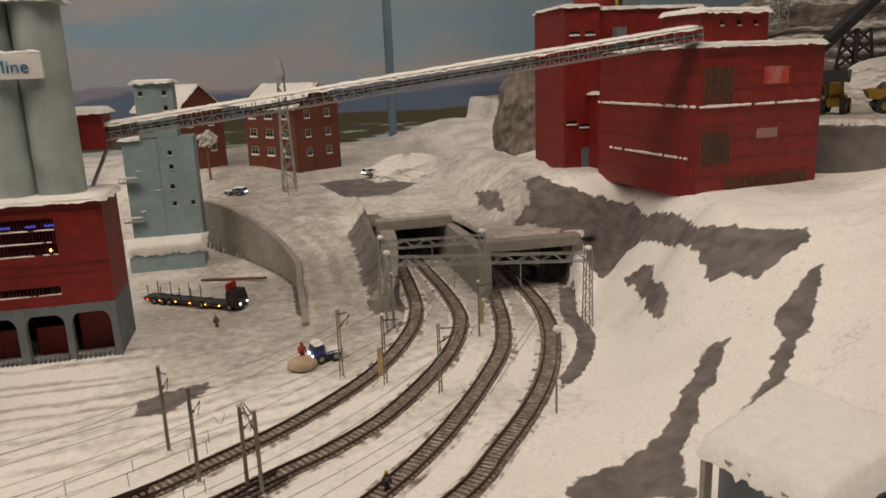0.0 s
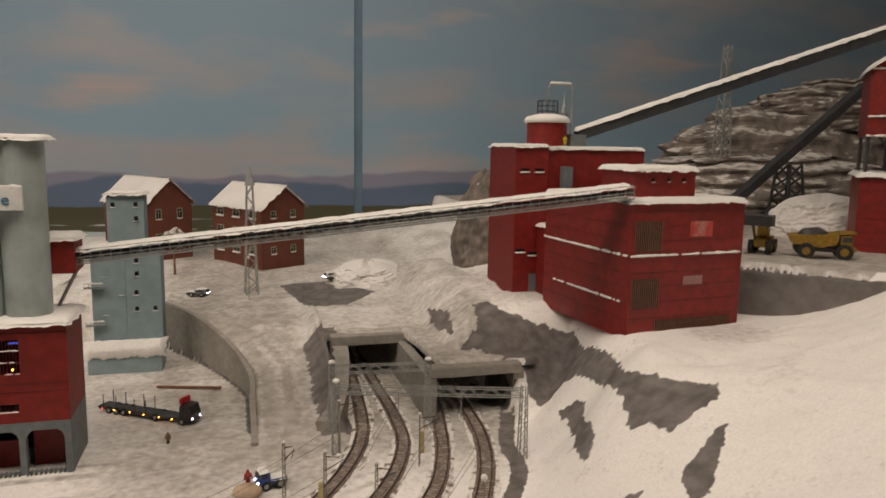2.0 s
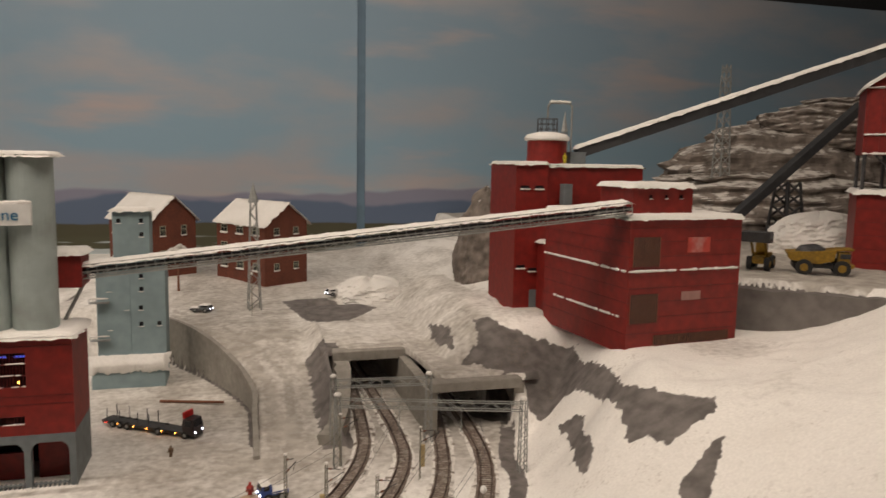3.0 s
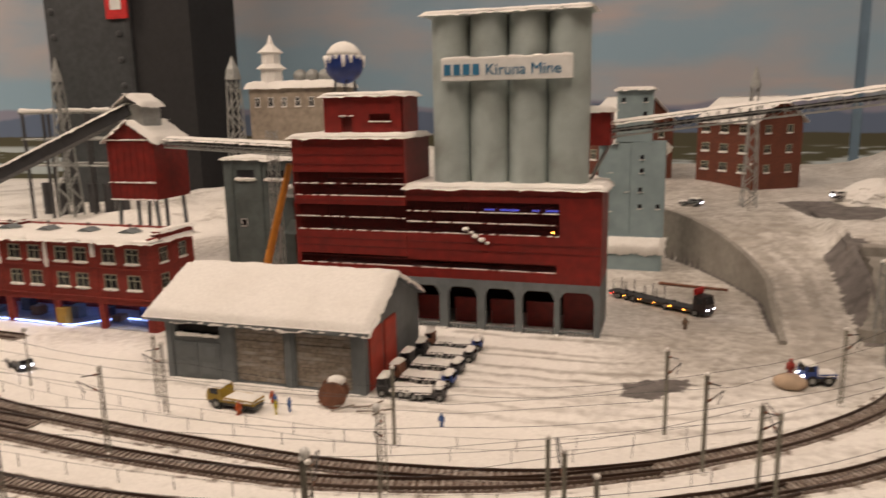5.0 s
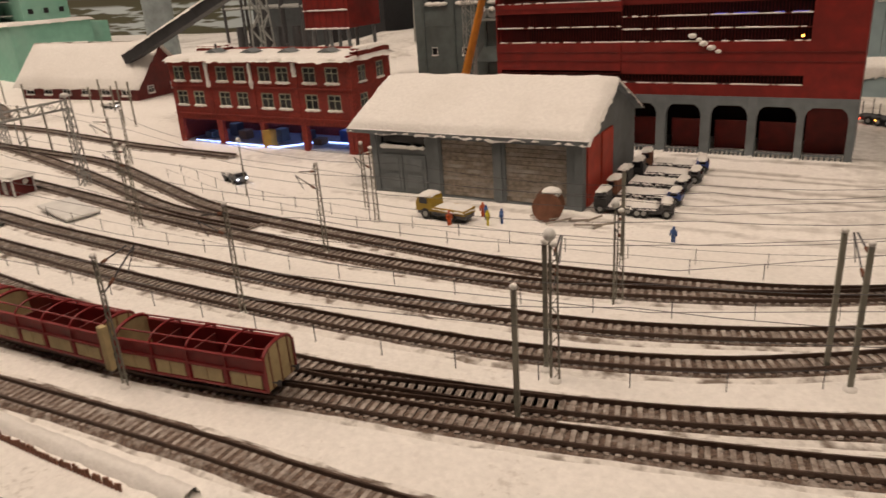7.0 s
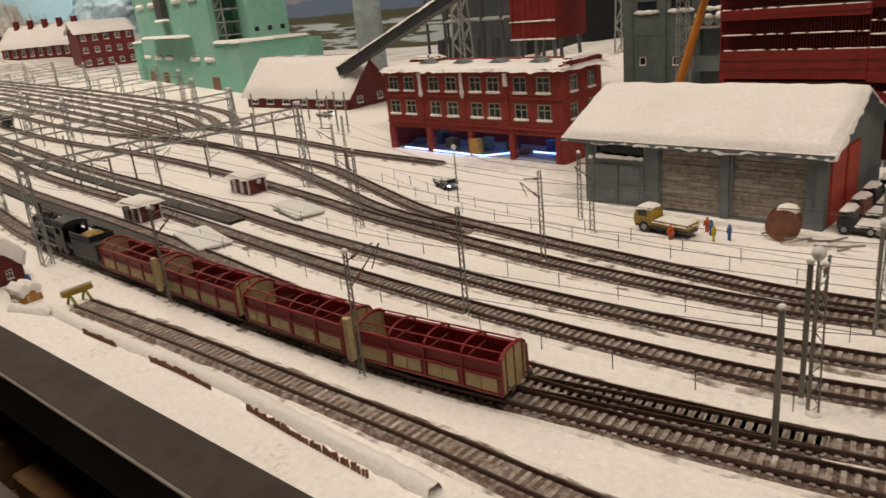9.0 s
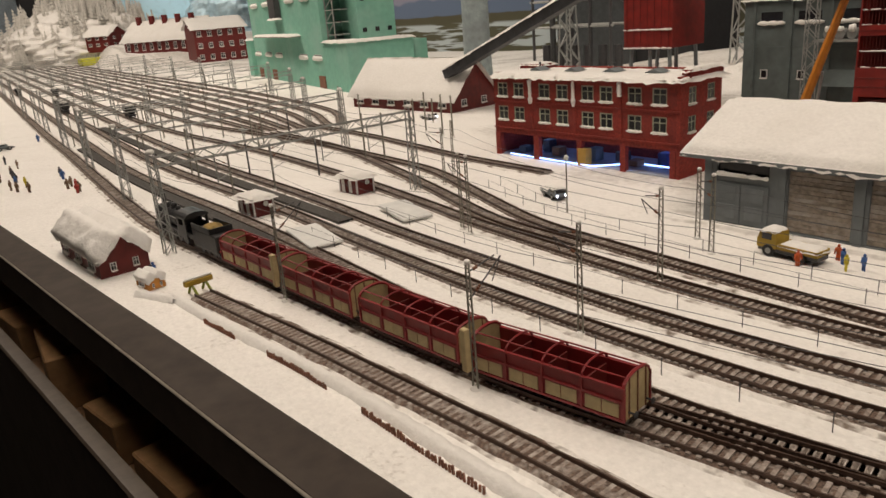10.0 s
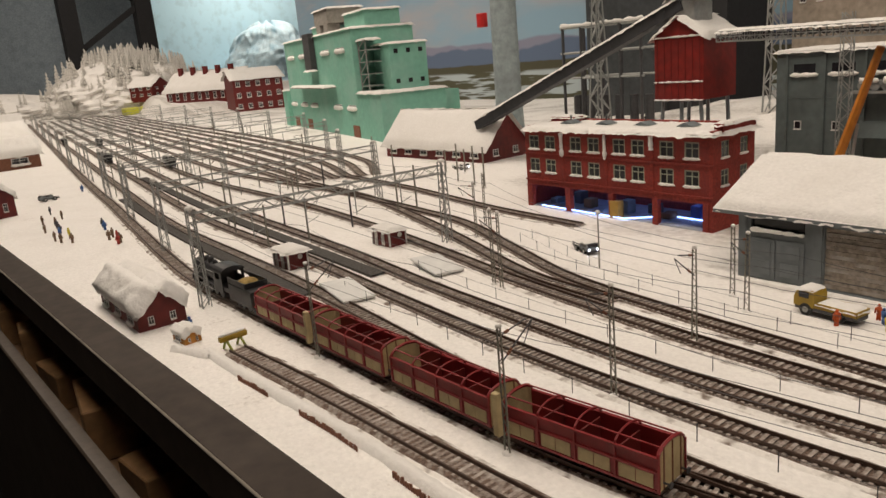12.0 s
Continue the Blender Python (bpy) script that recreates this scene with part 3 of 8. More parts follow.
# painted backdrop: sky, clouds, far hills, woods and a lake
def mural_material():
    m = bpy.data.materials.new("painted_mural")
    m.use_nodes = True
    nt = m.node_tree
    p = nt.nodes["Principled BSDF"]
    p.inputs["Roughness"].default_value = 0.8
    co = nt.nodes.new("ShaderNodeTexCoord")
    sep = nt.nodes.new("ShaderNodeSeparateXYZ")
    nt.links.new(co.outputs["Object"], sep.inputs[0])

    def tex(sx, sz, scale, detail=4.0):
        mp = nt.nodes.new("ShaderNodeMapping")
        mp.inputs["Scale"].default_value = (sx, sx, sz)
        nt.links.new(co.outputs["Object"], mp.inputs["Vector"])
        n = nt.nodes.new("ShaderNodeTexNoise")
        n.inputs["Scale"].default_value, n.inputs["Detail"].default_value = scale, detail
        nt.links.new(mp.outputs["Vector"], n.inputs["Vector"])
        return n.outputs["Fac"]

    def calc(op, a, b, c=None):
        n = nt.nodes.new("ShaderNodeMath")
        n.operation = op
        for k, v in enumerate((a, b, c)):
            if v is None:
                continue
            if isinstance(v, (int, float)):
                n.inputs[k].default_value = v
            else:
                nt.links.new(v, n.inputs[k])
        return n.outputs[0]

    def step(v, a, b):
        n = nt.nodes.new("ShaderNodeMapRange")
        n.interpolation_type = "SMOOTHSTEP"
        nt.links.new(v, n.inputs["Value"])
        n.inputs["From Min"].default_value, n.inputs["From Max"].default_value = a, b
        return n.outputs["Result"]

    def blend(f, a, b):
        n = nt.nodes.new("ShaderNodeMix")
        n.data_type = "RGBA"
        nt.links.new(f, n.inputs["Factor"])
        for key, v in (("A", a), ("B", b)):
            if isinstance(v, tuple):
                n.inputs[key].default_value = (*v, 1)
            else:
                nt.links.new(v, n.inputs[key])
        return n.outputs["Result"]

    z = sep.outputs["Z"]
    sky = blend(step(z, 0.3, 1.3), (0.235, 0.365, 0.465), (0.21, 0.30, 0.385))
    sky = blend(step(tex(0.8, 2.2, 1.5, 5), 0.42, 0.68), sky, (0.36, 0.36, 0.385))
    sky = blend(step(tex(0.7, 3.4, 1.9, 4), 0.56, 0.82), sky, (0.44, 0.37, 0.36))
    far = calc("ADD", calc("MULTIPLY", tex(1, 0.2, 1.3, 3), 0.22), 0.235)
    c = blend(step(calc("SUBTRACT", z, far), 0.008, -0.008), sky, (0.22, 0.225, 0.30))
    near = calc("ADD", calc("MULTIPLY", tex(1, 0.2, 2.1, 3), 0.16), 0.225)
    c = blend(step(calc("SUBTRACT", z, near), 0.008, -0.012), c, (0.10, 0.14, 0.22))
    wood = calc("ADD", calc("MULTIPLY", tex(1, 0.2, 5, 4), 0.03), 0.20)
    c = blend(step(calc("SUBTRACT", z, wood), 0.004, -0.004), c, (0.065, 0.062, 0.035))
    lake = blend(step(tex(0.7, 9, 3.2, 3), 0.50, 0.56), (0.07, 0.07, 0.04), (0.40, 0.46, 0.48))
    c = blend(step(z, 0.175, 0.155), c, lake)
    nt.links.new(c, p.inputs["Base Color"])
    return m


MURAL = mural_material()
back = thing("wall_back", "painted mural of cloudy sky, far hills and lake", "wall", kind="structure")
bm = bmesh.new()
box(bm, -6.35, 0.584, 3.20, 3.26, -0.6, 1.75)
part("mural_panel", bm, MURAL, back)
bm = bmesh.new()
box(bm, 0.619, 4.6, 3.20, 3.26, -0.6, 1.27)
part("mural_panel", bm, MURAL, back)
# Dark blue strip stands in for the shade in the backdrop's corner fold.
bm = bmesh.new()
box(bm, 0.5842, 0.6188, 3.206, 3.255, -0.6, 1.5)
part("seam_strip", bm, mat("corner_shade_blue", (0.12, 0.19, 0.255), 0.8, 0, 20, 0.15, 0.1, (0.07, 0.11, 0.16), 0.8, 5), back, "dark blue strip standing in for shade in the wall corner")
bm = bmesh.new()
box(bm, -6.35, 5, 3.27, 3.33, -1.2, 3.0)
solo("wall_rear", bm, mat("dark_wall", (0.02, 0.021, 0.024), 0.8), "dark wall behind the mural", "wall", kind="structure")
bm = bmesh.new()
box(bm, -13, 5, -2.6, 8.5, 3.0, 3.1)
solo("ceiling", bm, mat("dark_ceiling", (0.015, 0.015, 0.016), 0.8), "dark exhibition hall ceiling", "ceiling", kind="structure")
bm = bmesh.new()
box(bm, -13, 5, -2.6, 8.5, -1.15, -1.05)
solo("floor", bm, mat("hall_floor", (0.05, 0.04, 0.035), 0.5), "dark hall floor below the layout", "floor", kind="structure")
for nm, b in (("wall_front", (-13, 5, -2.7, -2.6)), ("wall_east", (5, 5.1, -2.6, 3.3))):
    bm = bmesh.new()
    box(bm, *b, -1.2, 3.0)
    solo(nm, bm, mat("hall_wall", (0.08, 0.07, 0.06), 0.8), "plain dim hall wall", "wall", kind="structure")

# front board of the layout, with a lower rail and a shelf of cartons under it
xs = [1.6 - 0.1 * i for i in range(100)]


def moulding(name, profile, material, label, category):
    bm = bmesh.new()
    ring = [[bm.verts.new((x, front(x) + oy, oz)) for oy, oz in profile] for x in xs]
    k = len(profile)
    for r, q in zip(ring, ring[1:]):
        for i in range(k):
            bm.faces.new((r[i], r[(i + 1) % k], q[(i + 1) % k], q[i]))
    solo(name, bm, material, label, category, kind="structure")


moulding("front_board", ((0.004, 0.005), (-0.034, 0.003), (-0.036, 0.001), (-0.037, -0.042), (-0.028, -0.042), (-0.026, -0.012), (0.0, -0.010)), BLACK, "black painted board edging the layout", "fascia")
moulding("edge_strip", ((-0.0350, 0.0034), (-0.0362, 0.0024), (-0.0366, 0.0014), (-0.0352, 0.0014)), mat("pale_edge", (0.30, 0.27, 0.23), 0.5), "thin pale edge of the board", "trim")
moulding("lower_rail", ((-0.060, -0.100), (-0.070, -0.100), (-0.072, -0.104), (-0.072, -0.70), (-0.060, -0.70)), BLACK, "black lower panel before the layout", "panel")
moulding("rail_lip", ((-0.058, -0.096), (-0.072, -0.096), (-0.074, -0.0995), (-0.058, -0.0995)), mat("rail_lip_grey", (0.075, 0.058, 0.045), 0.5), "thin grey-brown rail cap", "trim")
moulding("shelf", ((-0.058, -0.165), (-0.058, -0.175), (0.056, -0.175), (0.056, -0.165)), WOOD, "plain wooden shelf under the layout", "shelf")
random.seed(21)
x = -0.30
while x > -3.0:
    w = random.uniform(0.06, 0.14)
    bm = bmesh.new()
    box(bm, -w / 2, w / 2, -0.032, 0.032, 0, random.uniform(0.050, 0.085), bevel=0.002)
    ob = solo("cardboard_box", bm, mat("brown_card", (0.22, 0.12, 0.05), 0.8), "brown cardboard box on the shelf under the layout", "box", group="cardboard boxes")
    ob.matrix_world = pose(x, front(x) - 0.008, -0.165, 0, 0, random.uniform(-6, 8))
    x -= w + random.uniform(0.02, 0.16)
bm = bmesh.new()
box(bm, -11, 2, 0.42, 0.44, -1.05, -0.1)
solo("apron", bm, WOOD, "plain wooden apron under the layout", "panel", kind="structure")


# ---- railway ----
SLEEPER_BOX = bmesh.new()
box(SLEEPER_BOX, -0.0015, 0.0015, -0.0118, 0.0118, 0, 0.0014)
SLEEPER_MESH = mesh("sleeper", SLEEPER_BOX, SLEEPER)


def track(name, ctrl, near=(9, 9), z=0.0, label="", ballast=0.0165, fill=0.0016):
    """A railway track: ballast bed, two rails and its sleepers, single ones where the plan x lies within near."""
    t = thing(name, label or "model railway track with brown ballast and steel rails", "railway track", group="railway tracks")
    pts = [Vector((p.x, p.y, p.z + z)) for p in curve_points(ctrl, 0.0068)]
    dirs = [(b - a).normalized() for a, b in zip(pts, pts[1:])]
    dirs.append(dirs[-1])
    side = [Vector((-d.y, d.x, 0)) for d in dirs]
    pick = list(range(0, len(pts), 3))
    pick += [len(pts) - 1] if pick[-1] != len(pts) - 1 else []
    bm = bmesh.new()
    rows = []
    for i in pick:
        k = noise.noise(pts[i] * 60)
        k2 = noise.noise(pts[i] * 60 + Vector((3, 3, 3)))
        rows.append([bm.verts.new(pts[i] + side[i] * w + Vector((0, 0, h))) for w, h in ((-ballast - 0.004 * k, -0.001), (-0.0120, fill), (0.0120, fill), (ballast + 0.004 * k2, -0.001))])
    for r, s in zip(rows, rows[1:]):
        for i in range(3):
            bm.faces.new((r[i], r[i + 1], s[i + 1], s[i]))
    part("ballast", bm, BALLAST, t)
    bm = bmesh.new()
    rows = []
    for i in pick:
        k = noise.noise(pts[i] * 35 + Vector((9, 2, 0)))
        k2 = noise.noise(pts[i] * 35 + Vector((1, 8, 5)))
        rows.append([bm.verts.new(pts[i] + side[i] * w + Vector((0, 0, h))) for w, h in ((-0.025 - 0.007 * k, -0.0012), (-0.016, 0.0007), (-0.011, 0.0010), (0.011, 0.0010), (0.016, 0.0007), (0.025 + 0.007 * k2, -0.0012))])
    for r, s in zip(rows, rows[1:]):
        for i in range(5):
            bm.faces.new((r[i], r[i + 1], s[i + 1], s[i]))
    part("shoulder", bm, SHOULDER, t, "dirty snow beside the ballast")
    for sgn in (-1, 1):
        bm = bmesh.new()
        rows = []
        for i in pick:
            c = pts[i] + side[i] * (sgn * 0.00865)
            rows.append([bm.verts.new(c + side[i] * w + Vector((0, 0, h))) for w, h in ((-0.0007, 0.0024), (-0.0007, 0.0056), (0.0007, 0.0056), (0.0007, 0.0024))])
        for r, s in zip(rows, rows[1:]):
            for i in range(3):
                bm.faces.new((r[i], r[i + 1], s[i + 1], s[i]))
        part("rail", bm, RAIL, t)
    rest, count = [], 0
    for i, (p, d) in enumerate(zip(pts, dirs)):
        ang = math.atan2(d.y, d.x)
        m = Matrix.Translation(p + Vector((0, 0, 0.0014))) @ Matrix.Rotation(ang, 4, "Z")
        if near[0] < p.x < near[1] and count < 290:
            share("sleeper", SLEEPER_MESH, t, m)
            count += 1
        else:
            rest.append(m)
    if rest:
        vs, fs = [], []
        base = [v.co.copy() for v in SLEEPER_MESH.vertices]
        quads = [tuple(q.vertices) for q in SLEEPER_MESH.polygons]
        for m in rest:
            o = len(vs)
            vs += [tuple(m @ v) for v in base]
            fs += [tuple(k + o for k in q) for q in quads]
        me = bpy.data.meshes.new("sleeper_bed")
        me.from_pydata(vs, [], fs)
        me.materials.append(SLEEPER)
        ob = new("sleeper_bed", me)
        ob.parent = t
        tagged(ob, kind="stuff")
    return t


def yard(y, x, lift=0.0):
    return (x, y + far_shift(x) + lift)


FAR = [-8.5, -5.5, -3.5, -2.4]
TRACKS = {
    "T7": [(-0.905, 0.410), (-0.712, 0.428), (-0.594, 0.436), (-0.45, 0.446), (-0.30, 0.452), (-0.1, 0.470), (0.10, 0.53)],
    "T6": [(-8.5, 1.21), (-4.7, 0.82), (-2.78, 0.62), (-2.116, 0.557), (-1.70, 0.514), (-1.42, 0.486), (-1.2, 0.472), (-0.9, 0.481), (-0.67, 0.490), (-0.51, 0.501), (-0.40, 0.520), (-0.25, 0.545), (-0.05, 0.595), (0.12, 0.672), (0.242, 0.765), (0.292, 0.823), (0.357, 0.906), (0.409, 0.990), (0.452, 1.085), (0.482, 1.18), (0.500, 1.29), (0.510, 1.5), (0.505, 1.9)],
    "T5": [yard(0.553, x) for x in FAR] + [(-1.7, 0.580), (-1.2, 0.570), (-0.95, 0.562), (-0.751, 0.549), (-0.61, 0.541), (-0.494, 0.547), (-0.37, 0.556), (-0.2, 0.589), (-0.02, 0.655), (0.10, 0.727), (0.187, 0.802), (0.264, 0.894), (0.349, 1.025), (0.393, 1.115), (0.43, 1.25), (0.47, 1.5), (0.475, 1.9)],
    "T4": [yard(0.617, x) for x in FAR] + [(-1.7, 0.645), (-1.2, 0.635), (-0.95, 0.622), (-0.72, 0.612), (-0.56, 0.612), (-0.42, 0.618), (-0.30, 0.630), (-0.19, 0.658), (-0.117, 0.692), (-0.044, 0.738), (0.021, 0.790), (0.086, 0.842)],
    "T3": [yard(0.688, x) for x in FAR] + [(-1.7, 0.722), (-1.2, 0.70), (-0.934, 0.678), (-0.72, 0.668), (-0.55, 0.664), (-0.40, 0.672), (-0.288, 0.683), (-0.202, 0.703), (-0.122, 0.732), (-0.043, 0.774), (0.03, 0.813), (0.086, 0.848), (0.143, 0.885), (0.211, 0.948), (0.303, 1.08), (0.355, 1.203), (0.37, 1.314), (0.37, 1.5), (0.36, 1.9)],
    "T2": [yard(0.76, x) for x in FAR] + [(-1.7, 0.845), (-1.3, 0.82), (-1.015, 0.786), (-0.863, 0.763), (-0.70, 0.748), (-0.55, 0.738), (-0.40, 0.738), (-0.312, 0.746), (-0.218, 0.768), (-0.129, 0.798), (-0.03, 0.848)],
    "T1": [yard(0.86, x) for x in FAR] + [(-1.7, 0.965), (-1.3, 0.945), (-1.15, 0.925), (-0.967, 0.864), (-0.805, 0.812), (-0.65, 0.792), (-0.5, 0.781), (-0.383, 0.775), (-0.325, 0.776), (-0.223, 0.788), (-0.13, 0.808), (-0.042, 0.847), (0.006, 0.878), (0.088, 0.938), (0.155, 1.002), (0.212, 1.071), (0.262, 1.161), (0.296, 1.251), (0.315, 1.36), (0.33, 1.6), (0.33, 1.9)],
}
NEAR = {"T7": (-0.95, 0.05), "T6": (-1.0, 0.5), "T5": (-1.0, 0.5), "T4": (-1.0, 0.1), "T3": (-0.9, 0.5), "T2": (-0.9, 0.1), "T1": (-0.9, 0.5)}
for key, ctrl in TRACKS.items():
    track("railway_track", ctrl, NEAR[key], ballast=0.019 if key in ("T6", "T7") else 0.0142, fill=0.0027 if key == "T7" else 0.0016)
track("railway_track", [(-0.67, 0.489), (-0.55, 0.505), (-0.45, 0.530), (-0.35, 0.553), (-0.25, 0.575)], (-0.7, -0.2))
track("railway_track", [(-1.9, 1.10), (-1.6, 1.085), (-1.4, 1.06), (-1.2, 1.035), (-0.98, 1.025)], (9, 9))
track("railway_track", [(-1.9, 0.99), (-1.55, 0.965), (-1.25, 0.90), (-1.05, 0.845), (-0.86, 0.79), (-0.7, 0.775)], (9, 9))
for k in range(7):
    y0 = 0.93 + 0.062 * k
    track("railway_track", [yard(y0, x) for x in (-8.5, -5.5, -3.5)] + [yard(y0 - 0.01 * k, -2.6 + 0.06 * k), yard(y0 - 0.03 * k, -1.95 + 0.02 * k)], (9, 9))


# ---- buildings ----
def body_box(name, x0, x1, y0, y1, z0, z1, material, parent, label=""):
    bm = bmesh.new()
    box(bm, x0, x1, y0, y1, z0, z1, bevel=0.0006)
    return part(name, bm, material, parent, label)


def snow_top(parent, x0, x1, y0, y1, z, thick=0.005, seed=0.0, rough=0.0025):
    bm = bmesh.new()
    snow_sheet(bm, (x0, y0, z), (x1, y0, z), (x1, y1, z), (x0, y1, z), thick, max(8, int((x1 - x0) / 0.005)), max(6, int((y1 - y0) / 0.007)), rough, 0.004, seed)
    return part("snow_cap", bm, SNOW, parent, "white snow cap", True)


def snow_ledge(parent, p, q, r=0.0018, n=40, seed=0.0, gap=0.3):
    bm = bmesh.new()
    snow_line(bm, p, q, r, n, seed, gap)
    if len(bm.verts):
        part("snow_ledge", bm, SNOW, parent, "thin ridge of snow", True)
    else:
        bm.free()


def seams(parent, x0, x1, y, zs, name="cladding_seam", material=None):
    """Thin laps where sheets of cladding meet, on a wall that faces the front."""
    for z in zs:
        bm = bmesh.new()
        box(bm, x0, x1, y - 0.0008, y + 0.0005, z - 0.0005, z + 0.0005)
        part(name, bm, material or DARKRED, parent)


PANE_CACHE = {}


def small_window(parent, x, y, z, w, h, turn=0.0, frame_mat=None, bars=1, sill=True):
    """A window set in an opening: frame, glazing bars, pane and a snowy sill. It faces -y before its turn."""
    key = (round(w, 4), round(h, 4), bars, frame_mat.name if frame_mat else "")
    if key not in PANE_CACHE:
        bm = bmesh.new()
        t = min(w, h) * 0.09
        for a, b, c, d in ((-w / 2, w / 2, -h / 2, -h / 2 + t), (-w / 2, w / 2, h / 2 - t, h / 2), (-w / 2, -w / 2 + t, -h / 2, h / 2), (w / 2 - t, w / 2, -h / 2, h / 2)):
            box(bm, a, b, -0.0004, 0.0012, c, d)
        for k in range(bars):
            c = -w / 2 + w * (k + 1) / (bars + 1)
            box(bm, c - t / 3, c + t / 3, -0.0002, 0.001, -h / 2, h / 2)
        if bars:
            box(bm, -w / 2, w / 2, -0.0002, 0.001, h * 0.12 - t / 3, h * 0.12 + t / 3)
        fr = mesh("window_frame", bm, frame_mat or WHITE)
        bm = bmesh.new()
        box(bm, -w / 2 + t / 2, w / 2 - t / 2, 0.0004, 0.0008, -h / 2 + t / 2, h / 2 - t / 2)
        pn = mesh("pane", bm, GLASS_DARK)
        bm = bmesh.new()
        n = 9
        sill_line = [(-w * 0.58 + 1.16 * w * k / (n - 1), -0.0016, -h / 2 - 0.0006 + 0.0003 * ((k * 5) % 3)) for k in range(n)]
        hose(bm, sill_line, [w * (0.04 if k in (0, n - 1) else 0.075 + 0.02 * ((k * 7) % 3)) for k in range(n)], 6)
        sn = mesh("snowy_sill", bm, SNOW, True)
        PANE_CACHE[key] = (fr, pn, sn)
    fr, pn, sn = PANE_CACHE[key]
    m = Matrix.Translation((x, y, z)) @ Matrix.Rotation(radians(turn), 4, "Z")
    win = share("window", fr, parent, m)
    share("pane", pn, win, Matrix.Identity(4))
    if sill:
        share("snowy_sill", sn, win, Matrix.Identity(4))
    return win


def strip_window(parent, x0, x1, y, z0, z1, n, rows=1, seed=0.0):
    """A long band of steel glazing in an opening: posts, rails and ragged snow on its ledges."""
    win = new("window_band")
    win.parent = parent
    bm = bmesh.new()
    box(bm, -0.00035, 0.00035, -0.0008, 0.0004, z0, z1)
    me = mesh("mullion", bm, DARKRED)
    for k in range(n + 1):
        share("mullion", me, win, Matrix.Translation((x0 + (x1 - x0) * k / n, y, 0)))
    for r in range(rows + 1):
        z = z0 + (z1 - z0) * r / rows
        bm = bmesh.new()
        box(bm, x0, x1, y - 0.0016, y + 0.0006, z - 0.0008, z + 0.0006)
        part("rail", bm, DARKRED, win)
        if r < rows:
            bm = bmesh.new()
            snow_line(bm, (x0, y - 0.0014, z + 0.0008), (x1, y - 0.0014, z + 0.0008), 0.0010, int((x1 - x0) / 0.0032), seed + r, 0.25)
            part("snow_ledge", bm, SNOW, win, "ragged snow on the ledge", True)
    return win


# Near-black red stands in for the shade inside the buildings.
INSIDESHADE = mat("interior_shade", (0.035, 0.012, 0.012), 0.8)

# main mine building: five arches below, bands of glazing above
M0 = 1.237
main = thing("mine_building", "long red clad mine building with arched open ground floor", "industrial building", 0, M0, 0)
bm = bmesh.new()
wall_holes(bm, -0.42, -0.122, 0.080, 0.222, 0, 0.006, [(-0.42, -0.183, 0.150, 0.200), (-0.42, -0.187, 0.095, 0.108)])
part("front_wall", bm, RED, main)
bm = bmesh.new()
wall_holes(bm, -0.612, -0.4203, 0.0, 0.298, -0.001, 0.006, [(-0.610, -0.4215, 0.205, 0.243), (-0.610, -0.4203, 0.150, 0.192), (-0.605, -0.4203, 0.095, 0.112)])
part("front_wall", bm, RED, main)
body_box("side_wall", -0.128, -0.1225, 0.006, 0.11, 0.080, 0.222, RED, main)
body_box("side_wall", -0.126, -0.1225, 0.0, 0.11, 0.0, 0.080, GREY, main)
body_box("side_wall", -0.612, -0.606, 0.006, 0.12, 0.0, 0.298, RED, main)
body_box("side_wall", -0.426, -0.4205, 0.006, 0.12, 0.200, 0.298, DARKRED, main)
# Inner back wall coloured with the shade behind the glazing and arches.
body_box("back_wall", -0.606, -0.128, 0.108, 0.113, 0.0, 0.222, INSIDESHADE, main)
body_box("back_wall", -0.606, -0.426, 0.113, 0.118, 0.222, 0.298, RED, main)
body_box("roof_deck", -0.4205, -0.1225, 0.0062, 0.108, 0.217, 0.221, GREY, main)
body_box("roof_deck", -0.606, -0.426, 0.0062, 0.113, 0.292, 0.297, GREY, main)
body_box("floor_deck", -0.605, -0.128, 0.0062, 0.107, 0.076, 0.080, GREY, main)
# Upper floors carry the same painted-in darkness.
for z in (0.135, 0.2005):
    body_box("floor_deck", -0.605, -0.128, 0.012, 0.107, z, z + 0.003, INSIDESHADE, main)
strip_window(main, -0.610, -0.4215, M0 * 0 + 0.002, 0.205, 0.243, 46, 2, 1)
strip_window(main, -0.610, -0.4215, 0.002, 0.150, 0.192, 46, 2, 2)
strip_window(main, -0.420, -0.183, 0.003, 0.150, 0.200, 58, 3, 3)
strip_window(main, -0.605, -0.187, 0.003, 0.095, 0.108, 90, 1, 4)
seams(main, -0.42, -0.122, 0, (0.125, 0.137, 0.209))
seams(main, -0.612, -0.421, -0.001, (0.125, 0.137, 0.198, 0.255, 0.270, 0.284))
ARCH = ((-0.418, -0.3685), (-0.3555, -0.3085), (-0.296, -0.249), (-0.238, -0.1895), (-0.181, -0.131))
edges = [-0.4202, *[v for a in ARCH for v in a], -0.122]
for a, b in zip(edges[::2], edges[1::2]):
    bm = bmesh.new()
    box(bm, a, b, -0.001, 0.010, -0.003, 0.080)
    part("column", bm, GREY, main, "grey concrete column")
for a, b in ARCH:
    bm = bmesh.new()
    w = b - a
    prism(bm, [(a, 0.080), (a, 0.055), (a + 0.003, 0.063), (a + 0.009, 0.068), (b - 0.009, 0.068), (b - 0.003, 0.063), (b, 0.055), (b, 0.080)], "y", -0.0008, 0.0095)
    part("arch", bm, GREY, main, "grey arched lintel")
